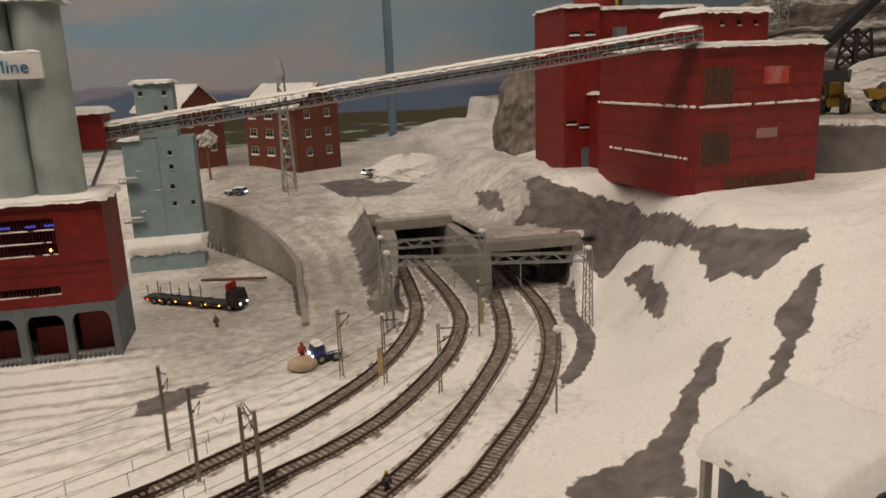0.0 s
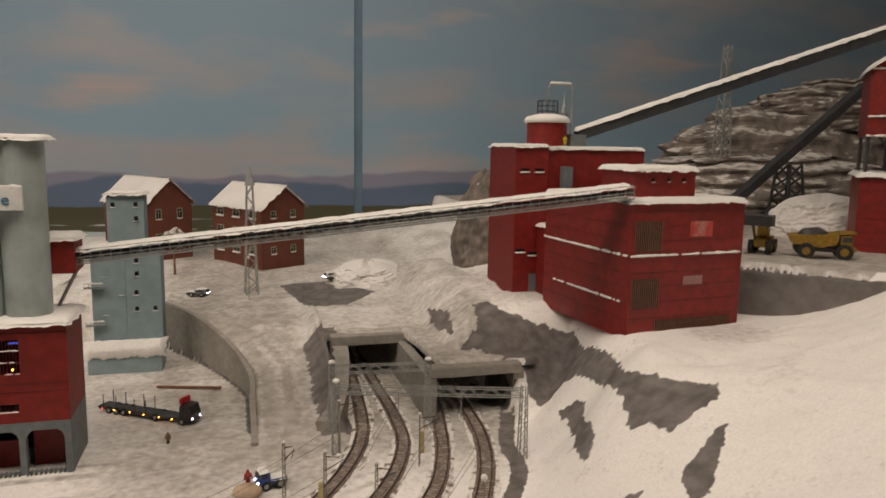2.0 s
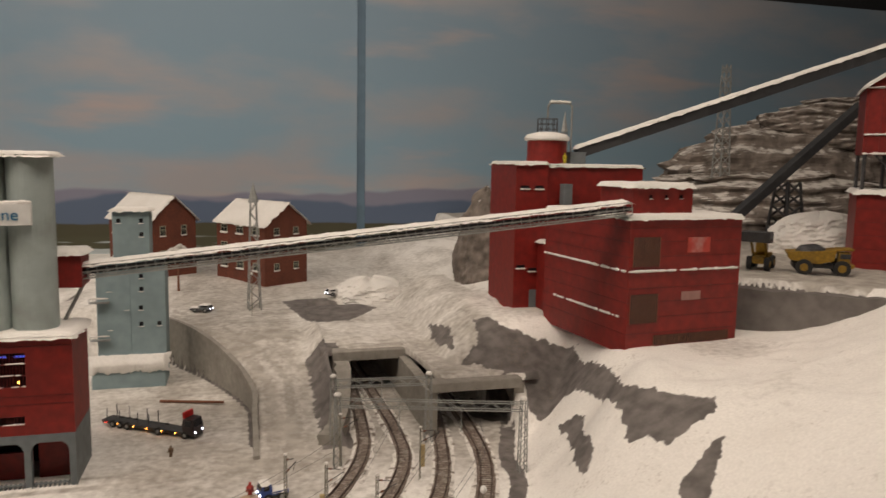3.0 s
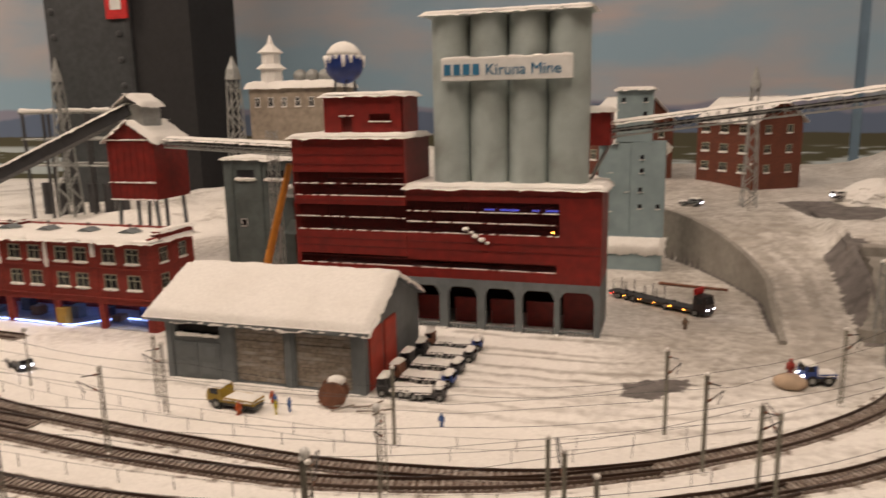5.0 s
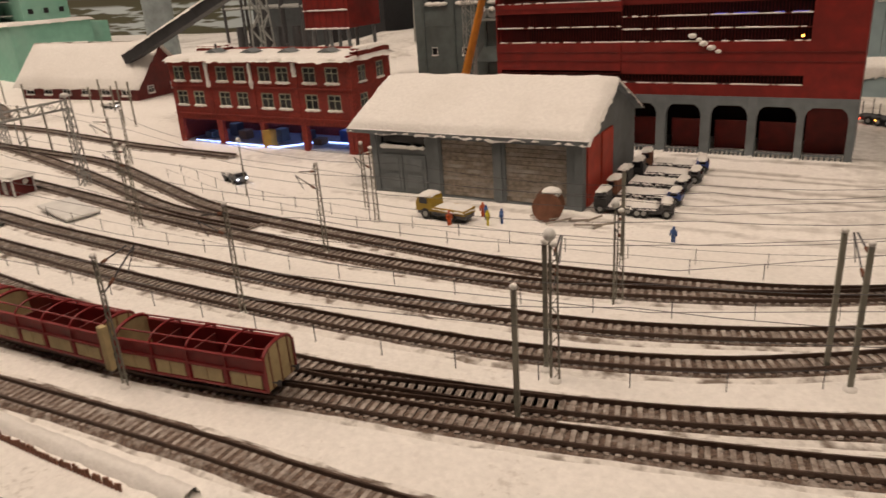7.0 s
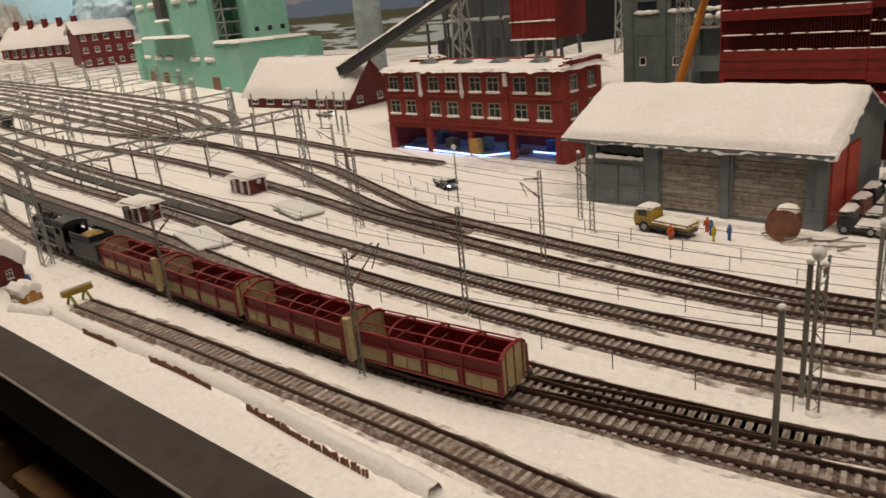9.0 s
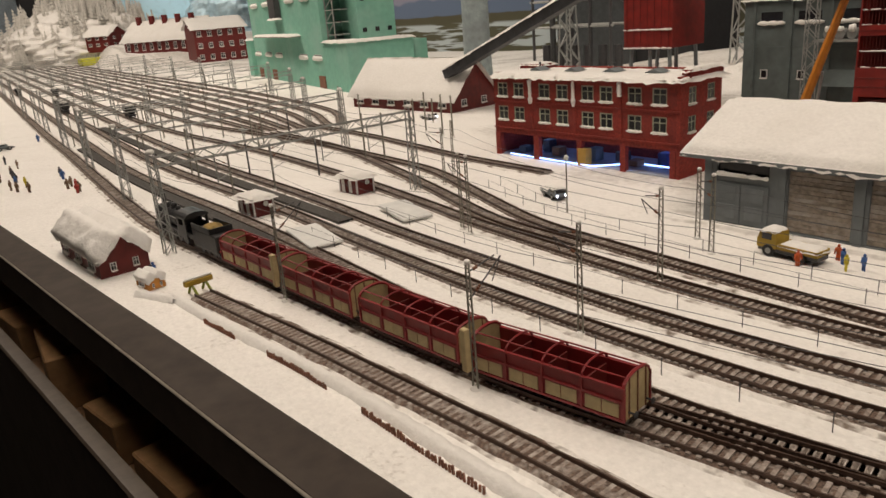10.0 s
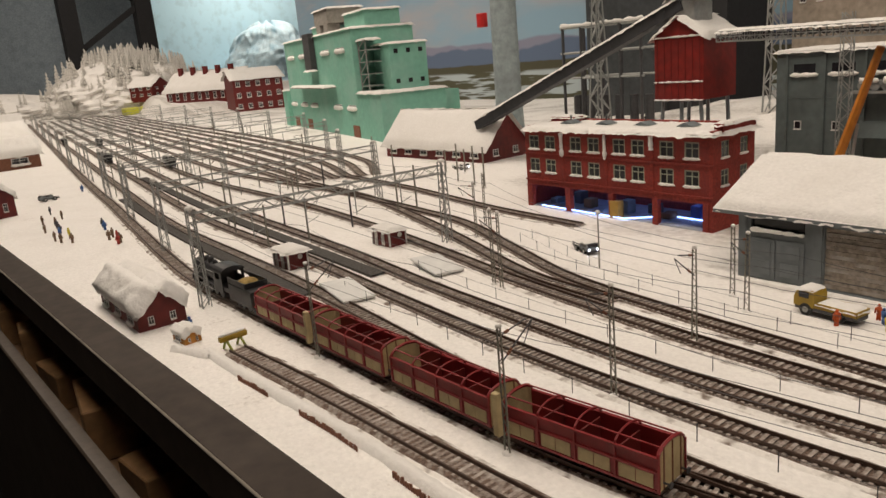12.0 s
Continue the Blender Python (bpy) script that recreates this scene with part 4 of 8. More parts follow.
for k, (a, b) in enumerate(ARCH):
    bm = bmesh.new()
    box(bm, a, b, 0.040, 0.046, 0.0, 0.040 if k < 4 else 0.066)
    part("loading_wall", bm, RED, main, "red loading wall in shade")
    bm = bmesh.new()
    for j in range(8):
        c = a + (b - a) * (j + 0.5) / 8
        box(bm, c - 0.001, c + 0.001, 0.002, 0.010, -0.001, 0.006)
    box(bm, a + 0.003, b - 0.003, 0.001, 0.003, 0.005, 0.007)
    part("grating", bm, GREY, main)
for a, b in zip(edges[::2], edges[1::2]):
    snow_ledge(main, (a, -0.003, 0.0), (b, -0.003, 0.0), 0.003, 5, a * 50, 0.9)
snow_top(main, -0.424, -0.117, -0.004, 0.112, 0.222, 0.005, 1)
snow_top(main, -0.616, -0.418, -0.005, 0.122, 0.298, 0.005, 2)
for x, z in ((-0.325, 0.158), (-0.31, 0.148), (-0.30, 0.143)):
    bm = bmesh.new()
    ball(bm, (x, -0.0005, z), 0.006, 0.6, 7, 5)
    ball(bm, (x + 0.009, -0.0005, z - 0.005), 0.004, 0.7, 7, 5)
    part("snow_splash", bm, SNOW, main, "snow stuck to the wall", True)
for x, w in ((-0.31, 0.016), (-0.285, 0.030), (-0.235, 0.012), (-0.212, 0.018)):
    bm = bmesh.new()
    tube(bm, (x, 0.060, 0.180), (x + w, 0.060, 0.180), 0.0018)
    part("tube_lamp", bm, LAMP_DIM, main, "dim blue fluorescent tube")
bm = bmesh.new()
ball(bm, (-0.193, 0.006, 0.156), 0.0016)
part("pilot_lamp", bm, LAMP_AMBER, main, "small orange lamp")

# penthouse with the blue tank on top
pent = thing("penthouse", "red roof cabin with a dark doorway and snow", "roof cabin", 0, 1.27, 0.298)
bm = bmesh.new()
wall_holes(bm, -0.569, -0.433, 0, 0.064, 0, 0.004, [(-0.538, -0.520, 0.004, 0.030), (-0.490, -0.455, 0.022, 0.034)])
part("front_wall", bm, RED, pent)
body_box("cabin", -0.569, -0.433, 0.006, 0.07, 0, 0.064, DARKRED, pent)
body_box("side_wall", -0.4365, -0.4325, 0.0, 0.07, 0, 0.064, RED, pent)
snow_top(pent, -0.573, -0.429, -0.003, 0.073, 0.064, 0.005, 3)
snow_ledge(pent, (-0.492, -0.001, 0.022), (-0.453, -0.001, 0.022), 0.0012, 10)
snow_ledge(pent, (-0.542, -0.001, 0.031), (-0.517, -0.001, 0.031), 0.0012, 6)
tank = thing("ball_tank", "blue ball tank with a snow cap on the roof", "tank", -0.543, 1.30, 0.368)
bm = bmesh.new()
ball(bm, (0, 0, 0.043), 0.031, 1, 24, 16)
part("shell", bm, BALLBLUE, tank, smooth=True)
bm = bmesh.new()
for k in range(6):
    a = k * math.pi / 3
    tube(bm, (0.02 * math.cos(a), 0.02 * math.sin(a), -0.003), (0.017 * math.cos(a), 0.017 * math.sin(a), 0.02), 0.0012)
part("stand", bm, DARKSTEEL, tank)
bm = bmesh.new()
prof = [(0.0312 * math.cos(a), 0.043 + 0.036 * math.sin(a)) for a in [radians(v) for v in (22, 32, 44, 56, 68, 80, 88)]]
lathe(bm, [(r * (1 + 0.03 * (i % 2)), h) for i, (r, h) in enumerate(prof)], 22)
for k in range(16):
    a = 2 * math.pi * k / 16
    tube(bm, (0.0305 * math.cos(a), 0.0305 * math.sin(a), 0.056), (0.031 * math.cos(a), 0.031 * math.sin(a), 0.050 - 0.006 * ((k * 5) % 3)), 0.004, 0.002, 5)
part("snow_cap", bm, SNOW, tank, smooth=True)

# silos with the sign
silo = thing("silo_group", "four tall pale green concrete silos streaked with rust", "silo", 0, 1.285, 0.224)
for k in range(4):
    bm = bmesh.new()
    lathe(bm, [(0.0305, 0.0), (0.0305, 0.248), (0.030, 0.250)], 28, Matrix.Translation((-0.356 + 0.0595 * k, 0, 0)))
    part("silo", bm, SILO, silo, smooth=False)
for k in range(3):
    body_box("joint", -0.329 + 0.0595 * k, -0.3235 + 0.0595 * k, -0.006, 0.02, 0, 0.248, GREY, silo)
body_box("cap_slab", -0.390, -0.145, -0.032, 0.034, 0.248, 0.252, SILO, silo)
snow_top(silo, -0.393, -0.141, -0.034, 0.036, 0.252, 0.005, 5)
sign = thing("mine_sign", "white sign board with blue lettering and snow on top", "sign", -0.265, 1.2445, 0.378)
bm = bmesh.new()
box(bm, -0.097, 0.097, 0, 0.006, 0, 0.0305, bevel=0.0006)
part("board", bm, WHITE, sign)
snow_ledge(sign, (-0.097, 0.003, 0.0315), (0.097, 0.003, 0.0315), 0.0028, 50, 6, 0.9)
txt = bpy.data.curves.new("lettering", "FONT")
txt.body, txt.size, txt.extrude = "Kiruna Mine", 0.0225, 0.0003
txt.materials.append(SIGNBLUE)
t_ob = new("lettering", txt)
t_ob.parent = sign
t_ob.matrix_basis = Matrix.Translation((-0.030, -0.0008, 0.0075)) @ Matrix.Rotation(radians(90), 4, "X")
for k in range(4):
    bm = bmesh.new()
    x = -0.092 + 0.0145 * k
    box(bm, x, x + 0.010, -0.0009, -0.0001, 0.0078, 0.0235)
    part("sign_mark", bm, SIGNBLUE, sign, "plain blue mark")

# small red transfer cabin and the long snowy conveyor
cabin = thing("transfer_cabin", "small red transfer cabin with snow on the silo side", "cabin", -0.140, 1.33, 0.28)
body_box("cabin_wall", -0.022, 0.022, -0.030, 0.030, 0, 0.052, RED, cabin)
snow_top(cabin, -0.026, 0.026, -0.034, 0.034, 0.052, 0.006, 8)
bm = bmesh.new()
tube(bm, (0.018, 0, 0.0), (-0.01, 0, -0.055), 0.003)
part("strut", bm, STEEL, cabin)


def conveyor(name, p, q, w, h, material, label, lattice=True, cell=0.014, snow=0.005, deck=None):
    """An inclined conveyor bridge from p to q: deck, truss sides with posts, diagonals and chords, snow on its roof."""
    p, q = Vector(p), Vector(q)
    t = thing(name, label, "conveyor")
    L = (q - p).length
    x = (q - p).normalized()
    y = Vector((0, 0, 1)).cross(x).normalized()
    z = x.cross(y)
    m = Matrix((x, y, z)).transposed().to_4x4()
    m.translation = p
    t.matrix_world = m
    if lattice:
        bm = bmesh.new()
        box(bm, 0, L, -w * 0.42, w * 0.42, h * 0.30, h * 0.62)
        part("belt_deck", bm, CONVEYOR, t)
        for s in (-1, 1):
            for zz, r in ((0.0, 0.0011), (h * 0.5, 0.0009), (h, 0.0012)):
                bm = bmesh.new()
                box(bm, 0, L, s * w / 2 - r, s * w / 2 + r, zz - r, zz + r)
                part("chord", bm, STEEL, t)
            bm = bmesh.new()
            box(bm, -0.0006, 0.0006, s * w / 2 - 0.0008, s * w / 2 + 0.0008, 0, h)
            post = mesh("post", bm, STEEL)
            n = int(L / cell)
            a = math.hypot(cell, h / 2)
            bm = bmesh.new()
            tube(bm, (0, s * w / 2, 0), (cell, s * w / 2, h * 0.5), 0.0006, n=4)
            diag = mesh("diagonal", bm, STEEL)
            bm = bmesh.new()
            tube(bm, (0, s * w / 2, h * 0.5), (cell, s * w / 2, 0), 0.0006, n=4)
            diag2 = mesh("diagonal", bm, STEEL)
            for k in range(n + 1):
                share("post", post, t, Matrix.Translation((k * L / n, 0, 0)))
            if s < 0:
                for k in range(n):
                    share("diagonal", (diag, diag2)[k % 2], t, Matrix.Translation((k * L / n, 0, 0)))
    else:
        bm = bmesh.new()
        box(bm, 0, L, -w / 2, w / 2, 0, h, bevel=0.0008)
        part("casing", bm, material, t)
        for k in range(int(L / 0.03)):
            bm = bmesh.new()
            xk = 0.015 + 0.03 * k
            box(bm, xk - 0.0006, xk + 0.0006, -w / 2 - 0.0006, w / 2 + 0.0006, -0.0004, h + 0.0004)
            part("rib", bm, material, t)
    bm = bmesh.new()
    if not snow:
        return t
    snow_sheet(bm, (0, -w * 0.55, h), (L, -w * 0.55, h), (L, w * 0.55, h), (0, w * 0.55, h), snow, int(L / 0.006), 6, 0.002, 0.003, L * 10)
    part("snow_cap", bm, SNOW, t, "long strip of snow", True)
    return t


conveyor("conveyor_bridge", (-0.122, 1.325, 0.291), (0.730, 1.200, 0.396), 0.030, 0.020, STEEL, "long grey steel conveyor bridge with snow on top")
conveyor("conveyor_bridge", (-1.02, 1.47, 0.268), (-0.60, 1.30, 0.262), 0.026, 0.018, STEEL, "short grey steel conveyor bridge with snow on top")
conveyor("conveyor", (-1.735, 1.44, 0.088), (-1.10, 1.47, 0.335), 0.030, 0.024, CONVEYOR, "dark enclosed inclined conveyor with snow on top", False)
conveyor("conveyor", (0.835, 1.62, 0.490), (1.575, 1.52, 0.743), 0.032, 0.024, CONVEYOR, "dark enclosed inclined conveyor with snow on top", False)
conveyor("conveyor", (1.46, 1.90, 0.320), (1.88, 1.90, 0.655), 0.030, 0.024, CONVEYOR, "dark enclosed inclined conveyor", False, snow=0)

# blue-grey tower
tower = thing("shaft_tower", "pale blue-grey rendered tower with small dark windows", "tower", 0, 1.72, 0)
body_box("base_block", -0.186, -0.044, -0.012, 0.07, -0.012, 0.040, BLUEGREY, tower, "darker grey base")
body_box("wall", -0.175, -0.110, 0.004, 0.07, 0.040, 0.262, BLUEGREY, tower)
body_box("wall", -0.1095, -0.042, 0, 0.07, 0.040, 0.262, BLUEGREY, tower)
body_box("upper_wall", -0.140, -0.070, 0.002, 0.06, 0.2621, 0.368, BLUEGREY, tower)
snow_top(tower, -0.144, -0.066, -0.003, 0.064, 0.368, 0.004, 9)
snow_top(tower, -0.178, -0.14, 0.0, 0.07, 0.262, 0.004, 9.5)
bm = bmesh.new()
snow_sheet(bm, (-0.190, -0.016, 0.040), (-0.040, -0.016, 0.040), (-0.040, 0.004, 0.066), (-0.190, 0.004, 0.066), 0.012, 34, 8, 0.003, 0.006, 4)
part("snow_drift", bm, SNOW, tower, "thick snow on the base", True)
for x, z in ((-0.128, 0.346), (-0.085, 0.346), (-0.085, 0.318), (-0.088, 0.232), (-0.088, 0.205), (-0.150, 0.205), (-0.118, 0.166), (-0.090, 0.166), (-0.090, 0.132), (-0.055, 0.132), (-0.150, 0.125)):
    small_window(tower, x, 0.0 - 0.0006 + (0.0045 if x < -0.11 and z < 0.262 else 0.0) + (0.002 if z > 0.262 else 0), z, 0.0095, 0.0105, bars=0, frame_mat=BLUEGREY)
for z in (0.178, 0.100):
    bm = bmesh.new()
    box(bm, -0.186, -0.150, -0.012, 0.004, z, z + 0.002)
    for k in range(5):
        tube(bm, (-0.186 + 0.009 * k, -0.012, z), (-0.186 + 0.009 * k, -0.012, z + 0.010), 0.0006, n=4)
    tube(bm, (-0.186, -0.012, z + 0.010), (-0.150, -0.012, z + 0.010), 0.0008, n=4)
    bal = part("balcony", bm, STEEL, tower, "small balcony with rails")
    bm = bmesh.new()
    snow_line(bm, (-0.186, -0.012, z + 0.011), (-0.150, -0.012, z + 0.011), 0.0018, 12, z, 0.9)
    part("snow_ledge", bm, SNOW, bal, smooth=True)

# red concentrator hall on the hill
hall = thing("ore_hall", "large red clad ore processing hall with snowy ledges", "industrial building", 0.728, 1.190, 0.160, 6.0)
body_box("hall_wall", 0, 0.234, 0, 0.28, 0, 0.230, RED, hall)
snow_top(hall, -0.004, 0.238, -0.004, 0.284, 0.230, 0.005, 12)
for z in (0.035, 0.062, 0.088, 0.112, 0.165, 0.190, 0.213):
    seams(hall, 0, 0.228, 0, (z,))
    bm = bmesh.new()
    box(bm, -0.0008, 0.0004, 0, 0.28, z - 0.0005, z + 0.0005)
    part("cladding_seam", bm, DARKRED, hall)
bm = bmesh.new()
box(bm, -0.002, 0.230, -0.002, 0.28, 0.136, 0.140)
part("ledge", bm, RED, hall)
snow_ledge(hall, (0, -0.002, 0.141), (0.228, -0.002, 0.141), 0.0022, 60, 1, 0.4)
snow_ledge(hall, (-0.002, 0, 0.141), (-0.002, 0.28, 0.141), 0.0022, 60, 2, 0.4)
snow_ledge(hall, (-0.001, 0.02, 0.062), (-0.001, 0.24, 0.062), 0.0022, 45, 3, 0.2)
snow_ledge(hall, (0.0, -0.006, 0.005), (0.228, -0.006, 0.007), 0.004, 50, 4, 0.5)


def louvre(parent, x0, x1, z0, z1, n, y=0.0):
    g = new("louvre")
    g.parent = parent
    bm = bmesh.new()
    box(bm, x0, x1, y - 0.0008, y + 0.0004, z0, z1)
    part("opening", bm, GLASS_DARK, g)
    bm = bmesh.new()
    box(bm, -0.0005, 0.0005, y - 0.0022, y - 0.0006, z0, z1)
    me = mesh("bar", bm, BROWN)
    for k in range(n + 1):
        share("bar", me, g, Matrix.Translation((x0 + (x1 - x0) * k / n, 0, 0)))
    bm = bmesh.new()
    box(bm, x0, x1, y - 0.0024, y - 0.0004, z0 - 0.001, z0 + 0.001)
    part("sill", bm, DARKRED, g)


louvre(hall, 0.008, 0.060, 0.148, 0.198, 14)
louvre(hall, 0.006, 0.060, 0.052, 0.102, 14)
louvre(hall, 0.056, 0.215, 0.012, 0.030, 40)
for x0, x1, z0, z1 in ((0.118, 0.165, 0.170, 0.196), (0.110, 0.150, 0.088, 0.103)):
    bm = bmesh.new()
    box(bm, x0, x1, -0.0010, 0.0004, z0, z1)
    part("patch_panel", bm, mat("patch_red", (0.42, 0.05, 0.035), 0.6, dirt=(0.5, 0.4, 0.38), amount=0.7, dirt_size=40) if z0 > 0.1 else mat("patch_pale", (0.32, 0.17, 0.15), 0.6), hall, "paler replaced panel")
pent2 = thing("roof_cabin", "red roof cabin with snow on the ore hall", "roof cabin", 0.757, 1.235, 0.391, 6.0)
body_box("cabin_wall", 0, 0.125, 0, 0.10, 0, 0.050, RED, pent2)
snow_top(pent2, -0.008, 0.130, -0.005, 0.105, 0.050, 0.006, 13)
for k in range(3):
    small_window(pent2, 0.035 + 0.032 * k, -0.0006, 0.032, 0.007, 0.007, bars=0, frame_mat=DARKRED)
hall2 = thing("winding_hall", "tall red clad winding hall with narrow windows", "industrial building", 0.664, 1.55, 0.165)
body_box("hall_wall", 0, 0.072, 0, 0.16, -0.02, 0.312, RED, hall2)
body_box("hall_wall", 0.0722, 0.30, 0.01, 0.16, -0.02, 0.308, RED, hall2)
body_box("stair_block", 0.052, 0.135, -0.075, 0.01, -0.02, 0.150, RED, hall2)
body_box("duct", 0.098, 0.118, -0.022, -0.002, 0.15, 0.27, GREY, hall2, "grey square duct")
snow_top(hall2, -0.003, 0.075, -0.003, 0.163, 0.312, 0.004, 14)
snow_top(hall2, 0.072, 0.303, 0.007, 0.163, 0.308, 0.004, 15)
snow_top(hall2, 0.050, 0.138, -0.078, 0.012, 0.150, 0.003, 16)
for x, z, y in ((0.020, 0.262, 0), (0.052, 0.262, 0), (0.015, 0.095, 0), (0.042, 0.088, 0), (0.080, 0.094, -0.075), (0.080, 0.012, -0.075)):
    small_window(hall2, x, y - 0.0006, z, 0.020, 0.008, bars=0, frame_mat=DARKRED)
bm = bmesh.new()
box(bm, 0.036, 0.056, -0.0012, 0.0, -0.005, 0.045)
part("door", bm, GREY, hall2, "grey steel door")
drum = thing("roof_drum", "round red roof drum with snow cap and railing", "roof drum", 0.760, 1.62, 0.473)
bm = bmesh.new()
lathe(bm, [(0.043, 0), (0.043, 0.056), (0.040, 0.058)], 28)
part("drum_wall", bm, RED, drum)
bm = bmesh.new()
lathe(bm, [(0.048, 0.053), (0.050, 0.058), (0.044, 0.066), (0.02, 0.072), (0.004, 0.073)], 22)
part("snow_cap", bm, SNOW, drum, smooth=True)
bm = bmesh.new()
for k in range(10):
    a = 2 * math.pi * k / 10
    tube(bm, (0.022 * math.cos(a), 0.022 * math.sin(a), 0.068), (0.022 * math.cos(a), 0.022 * math.sin(a), 0.100), 0.0009, n=4)
    b = 2 * math.pi * (k + 1) / 10
    for z in (0.078, 0.089, 0.100):
        tube(bm, (0.022 * math.cos(a), 0.022 * math.sin(a), z), (0.022 * math.cos(b), 0.022 * math.sin(b), z), 0.0008, n=4)
part("railing", bm, DARKSTEEL, drum)
bm = bmesh.new()
for a, b in (((0.0, 0, 0.10), (0.0, 0, 0.128)), ((0.0, 0, 0.128), (0.006, 0, 0.135)), ((0.006, 0, 0.135), (0.052, 0, 0.135)), ((0.052, 0, 0.135), (0.057, 0, 0.128)), ((0.057, 0, 0.128), (0.057, 0, 0.0))):
    tube(bm, a, b, 0.0022, n=6)
part("pipe", bm, STEEL, drum, "grey vent pipe")
snow_ledge(drum, (0.004, 0, 0.138), (0.054, 0, 0.138), 0.003, 14, 2, 0.9)
body_box("feed_box", 0.048, 0.085, -0.02, 0.02, 0.0, 0.030, GREY, drum, "grey feed box")


def figure(x, y, z, coat, turn=0.0, h=0.0205, label="small painted figure standing in the snow"):
    """A plain little painted figure, one mesh."""
    bm = bmesh.new()
    s = h / 0.0205
    for k in (-1, 1):
        tube(bm, (k * 0.0014 * s, 0, 0), (k * 0.0012 * s, 0, 0.0095 * s), 0.0013 * s, 0.0016 * s)
        tube(bm, (k * 0.0034 * s, 0, 0.0155 * s), (k * 0.0040 * s, -0.001, 0.0085 * s), 0.0011 * s, 0.0009 * s, 5)
    tube(bm, (0, 0, 0.0088 * s), (0, 0, 0.0165 * s), 0.0026 * s, 0.0031 * s, 8)
    ball(bm, (0, 0, 0.0188 * s), 0.0019 * s, 1.1, 8, 6)
    ob = solo("figure", bm, coat, label, "figure", True, "figures")
    ob.matrix_world = pose(x, y, z, 0, 0, turn)
    return ob


COATS = {k: mat("figure_" + k, c, 0.8, 0, 300, 0.4, 0.2) for k, c in {"dark": (0.06, 0.06, 0.07), "orange": (0.55, 0.10, 0.02), "yellow": (0.55, 0.45, 0.03), "blue": (0.05, 0.12, 0.32), "brown": (0.16, 0.10, 0.06), "red": (0.35, 0.04, 0.03)}.items()}
figure(0.783, 1.575, 0.478, COATS["yellow"], 0, 0.022, "yellow painted figure standing on the roof")

# right-hand headframe tower
head = thing("headframe_tower", "tall red boarded headframe on black steel legs", "tower", 1.435, 1.45, 0.0, -40)
body_box("lower_wall", 0, 0.23, 0, 0.2, 0.12, 0.425, RED, head)
snow_top(head, -0.006, 0.236, -0.006, 0.206, 0.425, 0.007, 21)
body_box("upper_wall", 0.004, 0.19, 0.01, 0.19, 0.510, 0.655, RED, head)
bm = bmesh.new()
prism(bm, [(0.004, 0.655), (0.19, 0.655), (0.097, 0.72)], "y", 0.01, 0.19)
part("gable", bm, RED, head)
for sgn, x0, x1 in ((-1, -0.004, 0.097), (1, 0.198, 0.097)):
    bm = bmesh.new()
    snow_sheet(bm, (x0, 0.0, 0.653), (x1, 0.0, 0.722), (x1, 0.2, 0.722), (x0, 0.2, 0.653), 0.006, 16, 14, 0.003, 0.004, x0)
    part("snow_cap", bm, SNOW, head, smooth=True)
body_box("cap_box", 0.06, 0.15, 0.03, 0.16, 0.70, 0.765, STEEL, head, "grey metal cap")
for sgn, x0, x1 in ((-1, 0.052, 0.105), (1, 0.158, 0.105)):
    bm = bmesh.new()
    snow_sheet(bm, (x0, 0.02, 0.763), (x1, 0.02, 0.795), (x1, 0.17, 0.795), (x0, 0.17, 0.763), 0.005, 12, 12, 0.003, 0.004, x0)
    part("snow_cap", bm, SNOW, head, smooth=True)
for k in range(8):
    x = 0.01 + 0.026 * k
    bm = bmesh.new()
    box(bm, x - 0.0006, x + 0.0006, 0.0086, 0.0102, 0.512, 0.655)
    part("board_joint", bm, DARKRED, head)
for z in (0.553, 0.511, 0.655):
    snow_ledge(head, (0.004, 0.007, z), (0.19, 0.007, z), 0.0022, 40, z, 0.6)
for x in (0.01, 0.065, 0.125, 0.185):
    for y in (0.02, 0.18):
        bm = bmesh.new()
        tube(bm, (x, y, 0.425), (x, y, 0.512), 0.0042, n=6)
        part("leg", bm, DARKSTEEL, head)
for x in (0.065, 0.125):
    for s in (-1, 1):
        bm = bmesh.new()
        tube(bm, (x, 0.02, 0.47), (x + s * 0.035, 0.02, 0.51), 0.0025, n=5)
        part("brace", bm, DARKSTEEL, head)
for k in range(9):
    seams(head, 0, 0.23, 0, (0.15 + 0.03 * k,))


